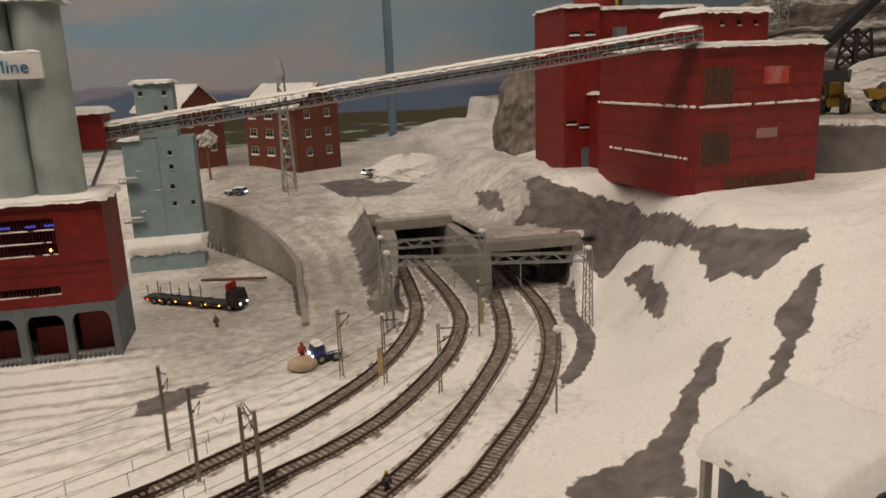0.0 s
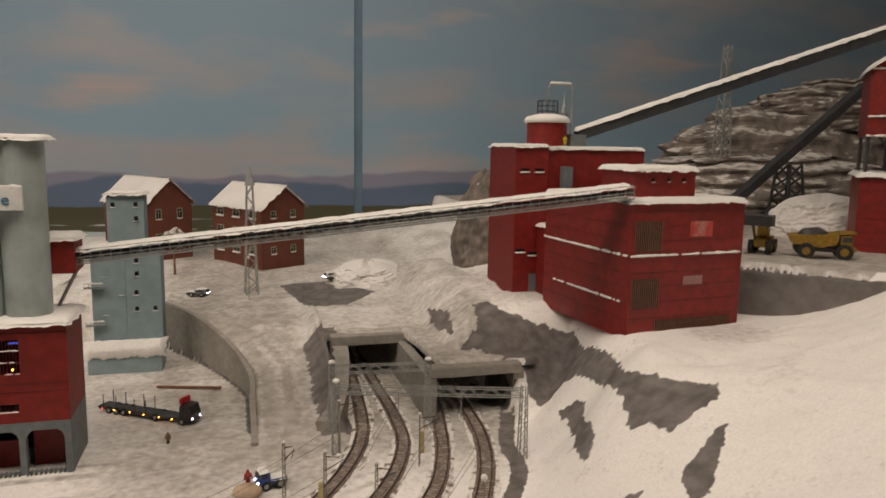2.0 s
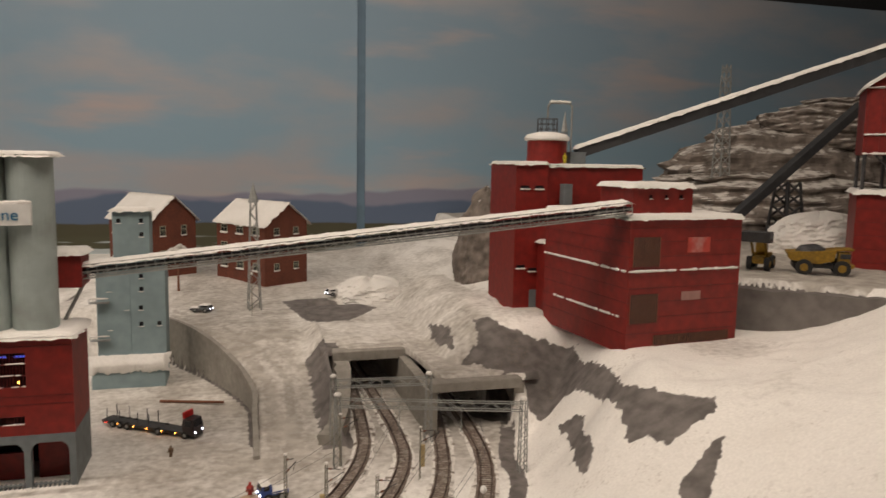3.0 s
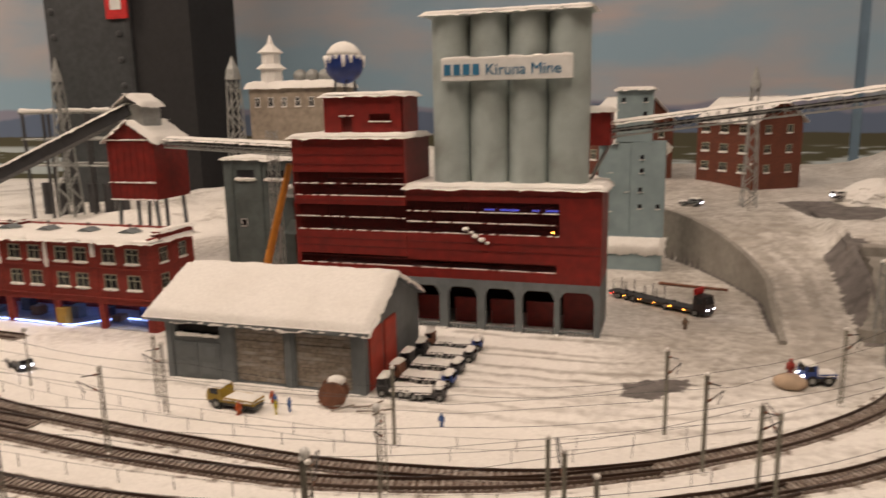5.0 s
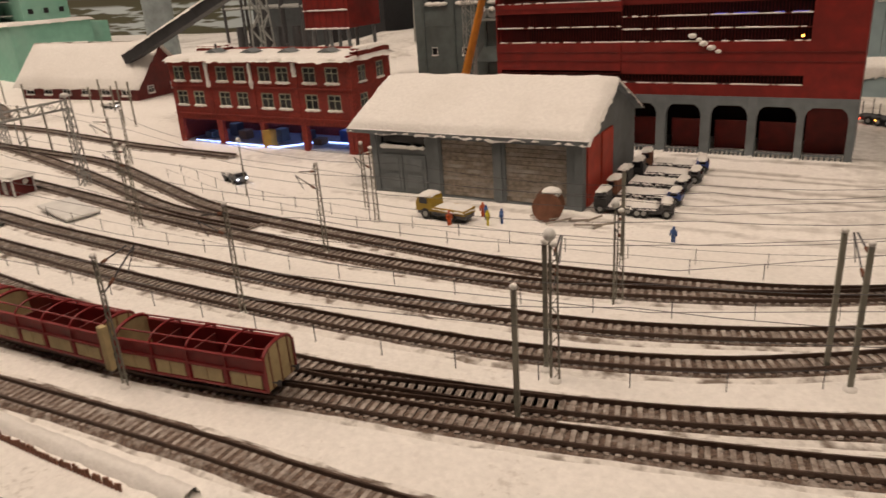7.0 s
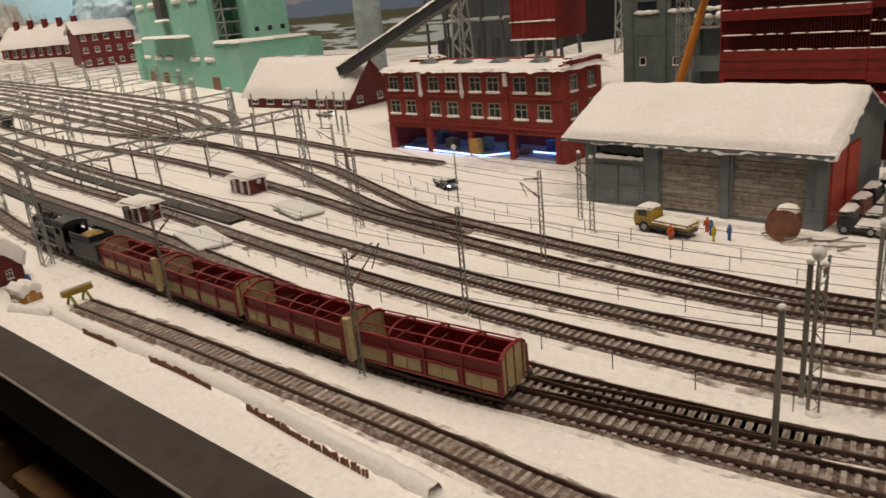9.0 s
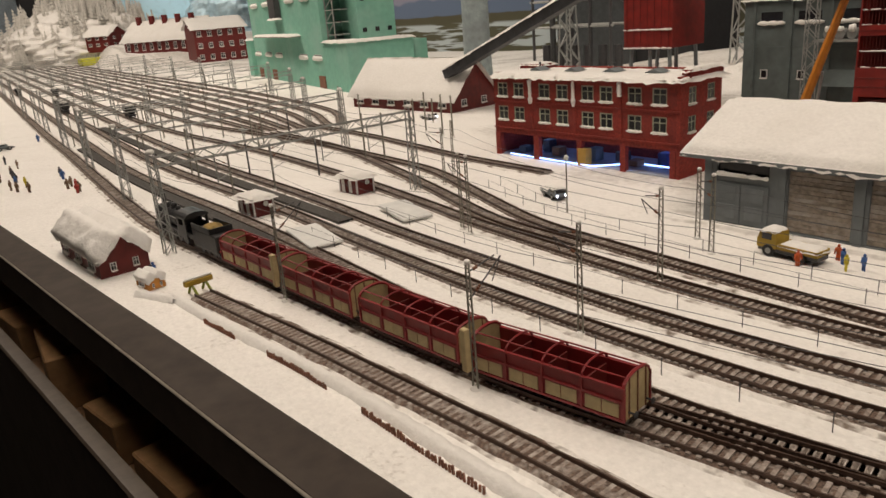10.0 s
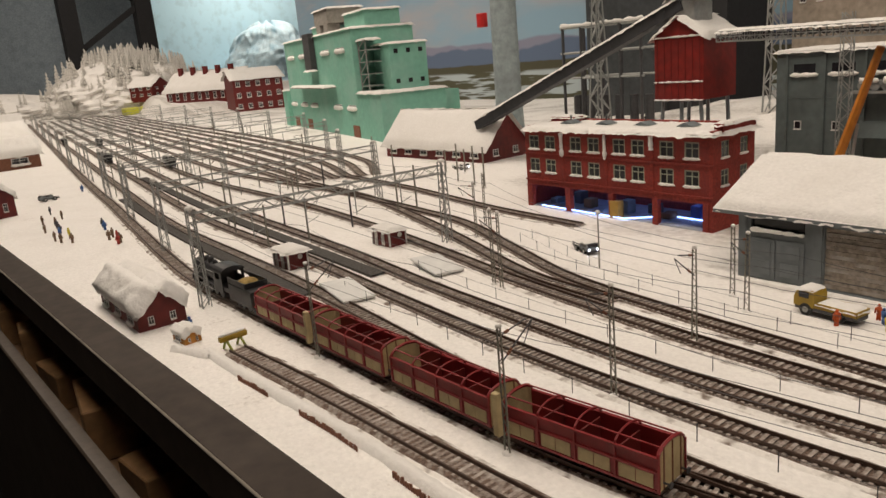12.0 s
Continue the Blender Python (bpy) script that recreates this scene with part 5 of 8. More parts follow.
def lattice_mast(x, y, z, h, w0, w1, label="grey steel lattice mast", material=None, cells=8, tip=True, name="lattice_mast", group=""):
    """A four-legged lattice mast with zigzag bracing."""
    t = thing(name, label, "mast", x, y, z, 8, group)
    mt = material or STEEL
    r = max(0.0005, w0 * 0.06)
    for sx in (-1, 1):
        for sy in (-1, 1):
            bm = bmesh.new()
            tube(bm, (sx * w0 / 2, sy * w0 / 2, -0.002), (sx * w1 / 2, sy * w1 / 2, h), r, r * 0.8, 4)
            part("leg", bm, mt, t)
    bm = bmesh.new()
    for k in range(cells):
        a, b = k / cells, (k + 1) / cells
        wa, wb = w0 + (w1 - w0) * a, w0 + (w1 - w0) * b
        for sx, sy in ((1, 0), (-1, 0), (0, 1), (0, -1)):
            s = 1 if k % 2 else -1
            p = Vector((sx * wa / 2 or s * wa / 2, sy * wa / 2 or s * wa / 2, h * a))
            q = Vector((sx * wb / 2 or -s * wb / 2, sy * wb / 2 or -s * wb / 2, h * b))
            tube(bm, p, q, r * 0.7, n=4)
    part("bracing", bm, mt, t)
    if tip:
        bm = bmesh.new()
        lathe(bm, [(w1 * 0.9, h), (w1 * 0.7, h + w1), (0.0006, h + h * 0.18)], 6)
        part("spire", bm, mt, t)
    return t


lattice_mast(0.142, 2.0, 0.098, 0.27, 0.030, 0.014, cells=11)
lattice_mast(1.66, 1.93, 0.20, 0.235, 0.085, 0.045, "dark steel trestle carrying a conveyor", DARKSTEEL, 7, False, "trestle")
lattice_mast(1.66, 2.25, 0.35, 0.46, 0.045, 0.018, "thin grey lattice mast", STEEL, 14, False)
lattice_mast(1.02, 2.1, 0.25, 0.32, 0.03, 0.012, "thin grey lattice mast", STEEL, 10, True)


def rock_mass(name, cx, cy, z0, rx, ry, h, seed, material, label, steps=7):
    """A terraced rock outcrop with snow lying on its ledges."""
    t = thing(name, label, "rock", cx, cy, z0, kind="structure")
    n, rows = 120, 46
    bm = bmesh.new()
    grid = []
    for j in range(rows + 1):
        v = j / rows
        row = []
        for i in range(n):
            a = 2 * math.pi * i / n
            ledge = v + 0.035 * math.sin(v * steps * 2 * math.pi + 2.5 * noise.noise(Vector((math.cos(a) * 1.5, math.sin(a) * 1.5, seed + 4))))
            ledge = max(0.0, ledge)
            rad = max(0.02, (1 - ledge**2.6)) ** 0.5
            d = Vector((math.cos(a), math.sin(a), 0))
            k = 1 + 0.16 * noise.noise(Vector((d.x * 2.2 + seed, d.y * 2.2, v * 4))) + 0.07 * noise.noise(Vector((d.x * 9 + seed, d.y * 9, v * 16)))
            row.append(bm.verts.new((rx * rad * k * d.x, ry * rad * k * d.y, h * v * (1 + 0.12 * noise.noise(Vector((d.x * 1.7, d.y * 1.7, seed)))))))
        grid.append(row)
    for r, s in zip(grid, grid[1:]):
        for i in range(n):
            bm.faces.new((r[i], r[(i + 1) % n], s[(i + 1) % n], s[i]))
    bm.faces.new(grid[-1])
    ob = part("rock_face", bm, material, t)
    return t


def snowy_rock_material():
    m = mat("snowy_rock", (0.20, 0.17, 0.148), 0.95, 0, 38, 0.5, 1.0, (0.085, 0.07, 0.06), 0.8, 12)
    nt = m.node_tree
    p = nt.nodes["Principled BSDF"]
    last = p.inputs["Base Color"].links[0].from_socket
    geo = nt.nodes.new("ShaderNodeNewGeometry")
    sep = nt.nodes.new("ShaderNodeSeparateXYZ")
    nt.links.new(geo.outputs["Normal"], sep.inputs[0])
    tex = nt.nodes.new("ShaderNodeTexNoise")
    tex.inputs["Scale"].default_value, tex.inputs["Detail"].default_value = 26, 5
    co = nt.nodes.new("ShaderNodeTexCoord")
    nt.links.new(co.outputs["Object"], tex.inputs["Vector"])
    add = nt.nodes.new("ShaderNodeMath")
    nt.links.new(sep.outputs["Z"], add.inputs[0])
    nt.links.new(tex.outputs["Fac"], add.inputs[1])
    rg = nt.nodes.new("ShaderNodeMapRange")
    rg.inputs["From Min"].default_value, rg.inputs["From Max"].default_value = 1.36, 1.52
    nt.links.new(add.outputs[0], rg.inputs["Value"])
    mix = nt.nodes.new("ShaderNodeMix")
    mix.data_type = "RGBA"
    mix.inputs["B"].default_value = (0.66, 0.63, 0.59, 1)
    nt.links.new(rg.outputs["Result"], mix.inputs["Factor"])
    nt.links.new(last, mix.inputs["A"])
    nt.links.new(mix.outputs["Result"], p.inputs["Base Color"])
    return m


SNOWROCK = snowy_rock_material()
rock_mass("rock_cliff", 2.27, 2.55, 0.20, 0.68, 0.32, 0.47, 1.0, SNOWROCK, "grey layered rock cliff dusted with snow")
rock_mass("rock_cliff", 1.9, 2.3, 0.20, 0.85, 0.30, 0.25, 3.0, SNOWROCK, "grey layered rock cliff dusted with snow")
rock_mass("rock_cliff", 2.42, 2.55, 0.55, 0.42, 0.25, 0.20, 5.0, SNOWROCK, "grey layered rock cliff dusted with snow")
rock_mass("rock_cliff", 1.22, 2.55, 0.20, 0.22, 0.2, 0.26, 7.0, SNOWROCK, "low grey rock dusted with snow", 4)
rock_mass("rock_cliff", 0.80, 2.1, 0.08, 0.105, 0.12, 0.32, 9.0, SNOWROCK, "low grey rock dusted with snow", 4)
rock_mass("snow_heap", 0.46, 2.15, 0.06, 0.12, 0.10, 0.09, 11.0, SNOW, "heap of cleared snow", 2)
rock_mass("snow_heap", 1.62, 1.75, 0.24, 0.16, 0.10, 0.12, 12.0, SNOW, "heap of cleared snow", 2)

# brick workshop with a lit open ground floor
brick = thing("brick_workshop", "three-storey red brick workshop with blue-lit ground floor", "building", -0.988, 1.10, 0)
WX = [-0.175, -0.134, -0.072, -0.031, 0.024, 0.062, 0.117, 0.162]
holes = [(x - 0.013, x + 0.013, z - 0.0125, z + 0.0125) for x in WX for z in (0.079, 0.121)]
bm = bmesh.new()
wall_holes(bm, -0.198, 0.1918, 0.042, 0.146, 0, 0.006, holes)
part("front_wall", bm, BRICK, brick)
SX = [(0.030, 0.121), (0.078, 0.121), (0.030, 0.079), (0.078, 0.079)]
bm = bmesh.new()
turned = Matrix.Translation((0.198, 0, 0)) @ Matrix.Rotation(radians(90), 4, "Z")
wall_holes(bm, 0.0, 0.106, 0.0, 0.150, 0, 0.006, [(a - 0.010, a + 0.010, z - 0.0125, z + 0.0125) for a, z in SX], turned)
part("side_wall", bm, BRICK, brick)
body_box("side_wall", -0.198, -0.192, 0.006, 0.106, 0, 0.150, BRICK, brick)
body_box("back_wall", -0.192, 0.192, 0.100, 0.106, 0, 0.152, BRICK, brick)
body_box("roof_deck", -0.192, 0.192, 0.0062, 0.100, 0.136, 0.141, GREY, brick)
# Upper floor takes the interior shade as its colour.
body_box("floor_deck", -0.192, 0.192, 0.0062, 0.100, 0.042, 0.046, INSIDESHADE, brick)
body_box("shop_floor", -0.192, 0.192, 0.002, 0.100, -0.002, 0.002, BLUEFLOOR, brick)
# Added backing that paints the upper rooms' darkness behind the windows.
body_box("inner_wall", -0.192, 0.192, 0.060, 0.064, 0.046, 0.136, INSIDESHADE, brick)
for x in WX:
    for z in (0.079, 0.121):
        small_window(brick, x, 0.0012, z, 0.026, 0.025, frame_mat=OLDFRAME)
for a, z in SX:
    p = turned @ Vector((a, 0.0012, z))
    small_window(brick, p.x, p.y, p.z, 0.020, 0.025, 90, frame_mat=OLDFRAME)
for x in (-0.198, -0.100, 0.000, 0.090, 0.1815):
    bm = bmesh.new()
    box(bm, x, x + 0.012 if x < 0 else x + 0.010, -0.001, 0.008, 0, 0.042)
    part("pillar", bm, BRICK, brick)
for z in (0.052, 0.100, 0.139):
    bm = bmesh.new()
    box(bm, -0.199, 0.199, -0.0022, 0.0, z - 0.0012, z + 0.0012)
    part("string_course", bm, BRICK, brick)
for x in (-0.103, -0.004, 0.090):
    bm = bmesh.new()
    box(bm, x - 0.003, x + 0.003, -0.0016, 0.0, 0.053, 0.138)
    part("pilaster", bm, BRICK, brick)
    bm = bmesh.new()
    snow_line(bm, (x, -0.003, 0.140), (x, -0.002, 0.098 + 0.02 * (x > 0)), 0.0034, 14, x * 9, 0.5)
    part("icicle_snow", bm, SNOW, brick, "snow hanging down the wall", True)
snow_top(brick, -0.203, 0.203, -0.005, 0.108, 0.145, 0.005, 31, 0.004)
for x0, x1, y0, y1 in ((-0.198, -0.140, 0.070, 0.104), (0.186, 0.200, 0.02, 0.106)):
    bm = bmesh.new()
    box(bm, x0, x1, y0, y1, 0.146, 0.158)
    part("parapet", bm, BRICK, brick)
    snow_top(brick, x0 - 0.001, x1 + 0.001, y0, y1, 0.158, 0.003, x0)
for k in range(4):
    bm = bmesh.new()
    x = -0.125 + 0.083 * k
    prism(bm, [(x - 0.015, 0.151), (x + 0.015, 0.151), (x, 0.157)], "y", 0.035, 0.060)
    sk = part("skylight", bm, GREY, brick, "small roof light")
    bm = bmesh.new()
    tube(bm, (x, 0.048, 0.155), (x, 0.048, 0.163), 0.0012)
    ball(bm, (x, 0.048, 0.163), 0.0024, 1, 6, 4)
    part("vent", bm, DARKSTEEL, sk)
for p, q in (((-0.18, 0.045, 0.039), (0.0, 0.045, 0.039)), ((0.01, 0.045, 0.039), (0.18, 0.045, 0.039)), ((-0.18, 0.085, 0.039), (0.18, 0.085, 0.039)), ((-0.165, 0.004, 0.0032), (0.035, -0.004, 0.0032)), ((0.035, -0.004, 0.0032), (0.085, 0.05, 0.0032)), ((0.085, 0.05, 0.0032), (0.180, 0.05, 0.0032))):
    bm = bmesh.new()
    tube(bm, p, q, 0.0011)
    part("tube_lamp", bm, LAMP_BLUE, brick, "blue-white fluorescent tube")
for k in range(9):
    bm = bmesh.new()
    x = -0.17 + 0.042 * k
    hh = 0.010 + 0.006 * ((k * 5) % 3)
    box(bm, x, x + 0.018, 0.03 + 0.02 * (k % 2), 0.05 + 0.02 * (k % 2), 0.002, 0.002 + hh, bevel=0.001)
    part("workbench", bm, (GREY, DARKSTEEL, WOOD, BLUE)[k % 4], brick)
bm = bmesh.new()
box(bm, 0.004, 0.022, -0.004, 0.012, 0.0, 0.030, bevel=0.0008)
part("crate", bm, mat("crate_ochre", (0.40, 0.24, 0.05), 0.7), brick, "ochre wooden crate")

# grey shed with a snow roof
shed = thing("goods_shed", "grey goods shed with thick snow roof and boarded doors", "shed", -0.500, 0.950, 0, 0.5)
bm = bmesh.new()
wall_holes(bm, -0.152, 0.128, 0, 0.084, 0, 0.006, [(-0.051, 0.018, 0.002, 0.072), (0.034, 0.109, 0.002, 0.072), (-0.137, -0.073, 0.060, 0.075)])
part("front_wall", bm, GREY, shed)
for x0, x1 in ((-0.051, 0.018), (0.034, 0.109)):
    for k in range(14):
        bm = bmesh.new()
        z = 0.003 + 0.0049 * k
        box(bm, x0, x1, 0.0025 + 0.0006 * (k % 2), 0.0045, z, z + 0.0045)
        part("board", bm, GREYWOOD, shed)
bm = bmesh.new()
box(bm, -0.137, -0.073, 0.0036, 0.005, 0.060, 0.074)
part("clerestory_pane", bm, GLASS_DARK, shed)
for x in (-0.152, -0.062, 0.021, 0.119):
    bm = bmesh.new()
    box(bm, x, x + 0.009, -0.0022, 0.0, 0, 0.084)
    part("pilaster", bm, GREY, shed)
for x in (-0.139, -0.1045):
    bm = bmesh.new()
    box(bm, x, x + 0.032, -0.0016, 0.0, 0.002, 0.050)
    dr = part("door", bm, GREY, shed, "grey double door leaf")
    bm = bmesh.new()
    for z in (0.008, 0.030):
        box(bm, x + 0.005, x + 0.027, -0.0026, -0.0016, z, z + 0.016)
    part("door_panel", bm, GREY, dr)
snow_ledge(shed, (-0.137, -0.002, 0.060), (-0.073, -0.002, 0.060), 0.0028, 20, 3, 0.7)
body_box("back_wall", -0.152, 0.128, 0.194, 0.200, 0, 0.084, GREY, shed)
for x in (-0.152, 0.122):
    bm = bmesh.new()
    prism(bm, [(0.006, 0), (0.194, 0), (0.194, 0.084), (0.100, 0.128), (0.006, 0.084)], "x", x, x + 0.006)
    part("gable_wall", bm, GREY, shed)
for y0, y1 in ((0.010, 0.052), (0.060, 0.100)):
    bm = bmesh.new()
    box(bm, 0.128, 0.1305, y0, y1, 0.002, 0.076)
    part("sliding_door", bm, mat("door_red", (0.42, 0.045, 0.025), 0.6), shed, "bright red sliding door")
for s, ya, yb in ((0, -0.007, 0.100), (1, 0.207, 0.100)):
    bm = bmesh.new()
    za, zb = 0.080, 0.130
    snow_sheet(bm, (-0.184, ya, za), (0.136, ya, za), (0.136, yb, zb), (-0.184, yb, zb), 0.007, 56, 18, 0.0016, 0.004, s + 40)
    part("snow_roof", bm, SNOW, shed, "thick smooth snow", True)
bm = bmesh.new()
prism(bm, [(-0.007, 0.076), (-0.007, 0.080), (0.100, 0.129), (0.207, 0.080), (0.207, 0.076), (0.100, 0.125)], "x", -0.183, 0.135)
part("roof", bm, GREY, shed)

# red headframe over the yard
hf = thing("yard_headframe", "red boarded headframe on steel legs with snowy gable", "tower", -1.105, 1.45, 0)
body_box("wall", -0.058, 0.058, 0, 0.11, 0.160, 0.285, RED, hf)
bm = bmesh.new()
prism(bm, [(-0.058, 0.285), (0.058, 0.285), (0, 0.322)], "y", 0.0, 0.11)
part("gable", bm, RED, hf)
for s in (-1, 1):
    bm = bmesh.new()
    snow_sheet(bm, (s * 0.066, -0.006, 0.281), (0, -0.006, 0.324), (0, 0.116, 0.324), (s * 0.066, 0.116, 0.281), 0.006, 14, 18, 0.003, 0.004, s)
    part("snow_cap", bm, SNOW, hf, smooth=True)
body_box("cap_box", -0.030, 0.030, 0.01, 0.07, 0.31, 0.355, STEEL, hf, "grey metal cap")
for s in (-1, 1):
    bm = bmesh.new()
    snow_sheet(bm, (s * 0.038, 0.004, 0.353), (0, 0.004, 0.378), (0, 0.076, 0.378), (s * 0.038, 0.076, 0.353), 0.005, 10, 12, 0.003, 0.003, s)
    part("snow_cap", bm, SNOW, hf, smooth=True)
for k in range(7):
    bm = bmesh.new()
    x = -0.050 + 0.0166 * k
    box(bm, x - 0.0005, x + 0.0005, -0.0010, 0.0002, 0.161, 0.285)
    part("board_joint", bm, DARKRED, hf)
for z in (0.196, 0.284, 0.160):
    snow_ledge(hf, (-0.058, -0.002, z), (0.058, -0.002, z), 0.0018, 30, z, 0.6)
for x in (-0.05, 0.0, 0.05):
    for y in (0.01, 0.10):
        bm = bmesh.new()
        tube(bm, (x * 0.9, y, 0.16), (x * 1.1, y, 0.0), 0.004, n=6)
        part("leg", bm, GREY, hf)

# chimney
chim = thing("chimney", "tall pale grey round chimney", "chimney", -1.862, 1.66, 0)
bm = bmesh.new()
lathe(bm, [(0.045, 0), (0.040, 0.15), (0.036, 0.6), (0.034, 0.8)], 28)
part("shaft", bm, mat("chimney_grey", (0.30, 0.36, 0.37), 0.75, dirt=(0.2, 0.22, 0.22)), chim, smooth=True)
bm = bmesh.new()
lathe(bm, [(0.038, 0.58), (0.042, 0.59), (0.042, 0.61), (0.036, 0.62)], 28)
part("collar", bm, DARKSTEEL, chim)
bm = bmesh.new()
box(bm, -0.06, -0.03, -0.055, -0.035, 0.36, 0.40, bevel=0.002)
part("warning_box", bm, REDSIGN, chim, "small red box")

# grey works behind the workshop
works = thing("grey_works", "grey panelled works building with dark green windows", "industrial building", -0.79, 1.56, 0)
body_box("wall", -0.17, 0.17, 0, 0.14, 0, 0.238, WORKSGREY, works)
snow_top(works, -0.174, 0.174, -0.004, 0.144, 0.238, 0.004, 50)
for k in range(5):
    bm = bmesh.new()
    x = -0.15 + 0.072 * k
    box(bm, x, x + 0.004, -0.003, 0, 0, 0.238)
    part("pilaster", bm, WORKSGREY, works)
GREENGLASS = mat("green_glazing", (0.02, 0.06, 0.03), 0.2)
for k in range(4):
    x = -0.115 + 0.072 * k
    small_window(works, x, -0.0006, 0.205, 0.046, 0.022, bars=0, frame_mat=WORKSGREY)
    small_window(works, x - 0.01, -0.0006, 0.100, 0.014, 0.016, bars=0, frame_mat=WHITE)
    bm = bmesh.new()
    box(bm, x - 0.03, x + 0.03, -0.001, 0.0, 0.15, 0.152)
    part("panel_joint", bm, WORKSGREY, works)
bm = bmesh.new()
box(bm, -0.02, 0.06, -0.03, 0, 0.160, 0.164)
deck = part("roof_deck", bm, STEEL, works)
for k in range(3):
    bm = bmesh.new()
    tube(bm, (0.0 + 0.02 * k, -0.02, 0.173), (0.0 + 0.02 * k, 0.0, 0.173), 0.009, n=10)
    part("fan_unit", bm, STEEL, works)
    snow_ledge(works, (-0.006 + 0.02 * k, -0.02, 0.182), (0.006 + 0.02 * k, -0.02, 0.182), 0.006, 3, k, 0.9)
bm = bmesh.new()
prism(bm, [(-0.04, 0.085), (0.0, 0.11), (0.0, 0.082)], "x", -0.01, 0.08)
part("canopy", bm, WORKSGREY, works)
lattice_mast(-0.80, 1.50, 0, 0.30, 0.020, 0.016, cells=16, tip=False, label="thin grey lattice mast with snow")

# orange crane
crane = thing("mobile_crane", "orange mobile crane with raised telescopic boom", "crane", -0.742, 1.36, 0)
body_box("chassis", -0.04, 0.05, -0.015, 0.02, 0.006, 0.020, ORANGE, crane)
body_box("cab", -0.035, -0.005, -0.016, 0.018, 0.020, 0.045, ORANGE, crane)
bm = bmesh.new()
tube(bm, (-0.01, 0, 0.035), (0.062, -0.01, 0.245), 0.008, 0.006, 8)
part("boom", bm, ORANGE, crane)
bm = bmesh.new()
tube(bm, (0.02, 0, 0.035), (0.03, 0, 0.13), 0.0025)
part("ram", bm, STEEL, crane)
for x in (-0.03, 0.0, 0.035):
    bm = bmesh.new()
    tube(bm, (x, -0.018, 0.007), (x, 0.022, 0.007), 0.007, n=12)
    part("wheel", bm, RUBBER, crane)


# ---- far left buildings ----
def gable_house(name, label, x, y, z, w, d, h, ridge, wall, turn=0.0, rows=1, cols=3, snow=0.006, category="house", group="", chimneys=0):
    """A house with its ridge along its length, snow on both slopes and windows on its long front and its right gable."""
    t = thing(name, label, category, x, y, z, turn, group)
    bm = bmesh.new()
    prism(bm, [(0, -0.04), (d, -0.04), (d, h), (d / 2, h + ridge), (0, h)], "x", -w / 2, w / 2)
    part("wall", bm, wall, t)
    over = 0.04 * w
    for a, s in ((-0.06 * d, 0), (1.06 * d, 1)):
        bm = bmesh.new()
        za = h - ridge * 0.12
        snow_sheet(bm, (-w / 2 - over, a, za), (w / 2 + over, a, za), (w / 2 + over, d / 2, h + ridge + 0.001), (-w / 2 - over, d / 2, h + ridge + 0.001), snow, 26, 10, 0.02 * d, 0.004, s + x)
        part("snow_roof", bm, SNOW, t, smooth=True)
    for r in range(rows):
        for c in range(cols):
            small_window(t, -w / 2 + w * (c + 0.5) / cols, -0.0008, h * (r + 0.5) / rows, 0.42 * w / cols, 0.45 * h / rows, frame_mat=OLDFRAME if wall is HOUSEBRICK else None, bars=1)
        for c in range(2):
            small_window(t, w / 2 + 0.0008, d * (c + 0.6) / 2.2, h * (r + 0.5) / rows, 0.12 * d, 0.42 * h / rows, 90, OLDFRAME if wall is HOUSEBRICK else None, bars=1)
    for k in range(chimneys):
        bm = bmesh.new()
        xk = -w / 2 + w * (k + 0.7) / (chimneys + 0.4)
        box(bm, xk - 0.02, xk + 0.02, d * 0.3, d * 0.3 + 0.03, h + ridge * 0.4, h + ridge * 1.25)
        part("chimney", bm, wall, t)
    return t


gable_house("brick_house", "brown brick house with a snowy gable roof", -0.236, 2.646, 0.128, 0.251, 0.162, 0.155, 0.072, HOUSEBRICK, -54, 2, 3)
gable_house("brick_house", "brown brick house with a snowy gable roof", 0.108, 2.418, 0.128, 0.237, 0.162, 0.160, 0.060, HOUSEBRICK, -54, 3, 3)
gable_house("red_barn", "low dark red barn with a heavy snow roof", -1.92, 1.40, 0, 0.44, 0.17, 0.044, 0.092, DARKRED, 4, 1, 6, 0.010, "barn")

green = thing("mint_works", "mint green concentrator works with stepped blocks", "industrial building", -3.864, 1.885, 0, -11.9)
body_box("tall_block", 0, 1.143, 0, 0.26, 0, 0.425, MINT, green)
body_box("low_wing", -0.09, -0.0005, -0.02, 0.24, 0, 0.185, MINT, green)
body_box("low_wing", 1.1435, 1.41, 0.0, 0.26, 0, 0.178, MINT, green)
body_box("low_wing", 1.15, 1.36, 0.2605, 0.34, 0, 0.165, MINT, green)
body_box("side_block", 1.1436, 1.32, 0.085, 0.235, 0.178, 0.352, MINT, green)
body_box("roof_house", 0.86, 1.12, 0.07, 0.22, 0.426, 0.492, MINT, green)
body_box("roof_house", 0.40, 0.56, 0.05, 0.20, 0.426, 0.470, MINT, green)
body_box("vent_house", 0.50, 0.72, 0.04, 0.20, 0.471, 0.535, CONCRETE, green, "weathered concrete vent house")
body_box("vent_pier", 0.52, 0.58, 0.04, 0.10, 0.426, 0.4705, CONCRETE, green)
body_box("vent_pier", 0.64, 0.70, 0.04, 0.10, 0.426, 0.4705, CONCRETE, green)
body_box("duct", 0.49, 0.60, -0.026, -0.0005, 0.275, 0.44, DARKSTEEL, green, "dark weathered duct")
body_box("canopy", 0.26, 0.86, -0.05, -0.0005, 0.198, 0.206, CONCRETE, green)
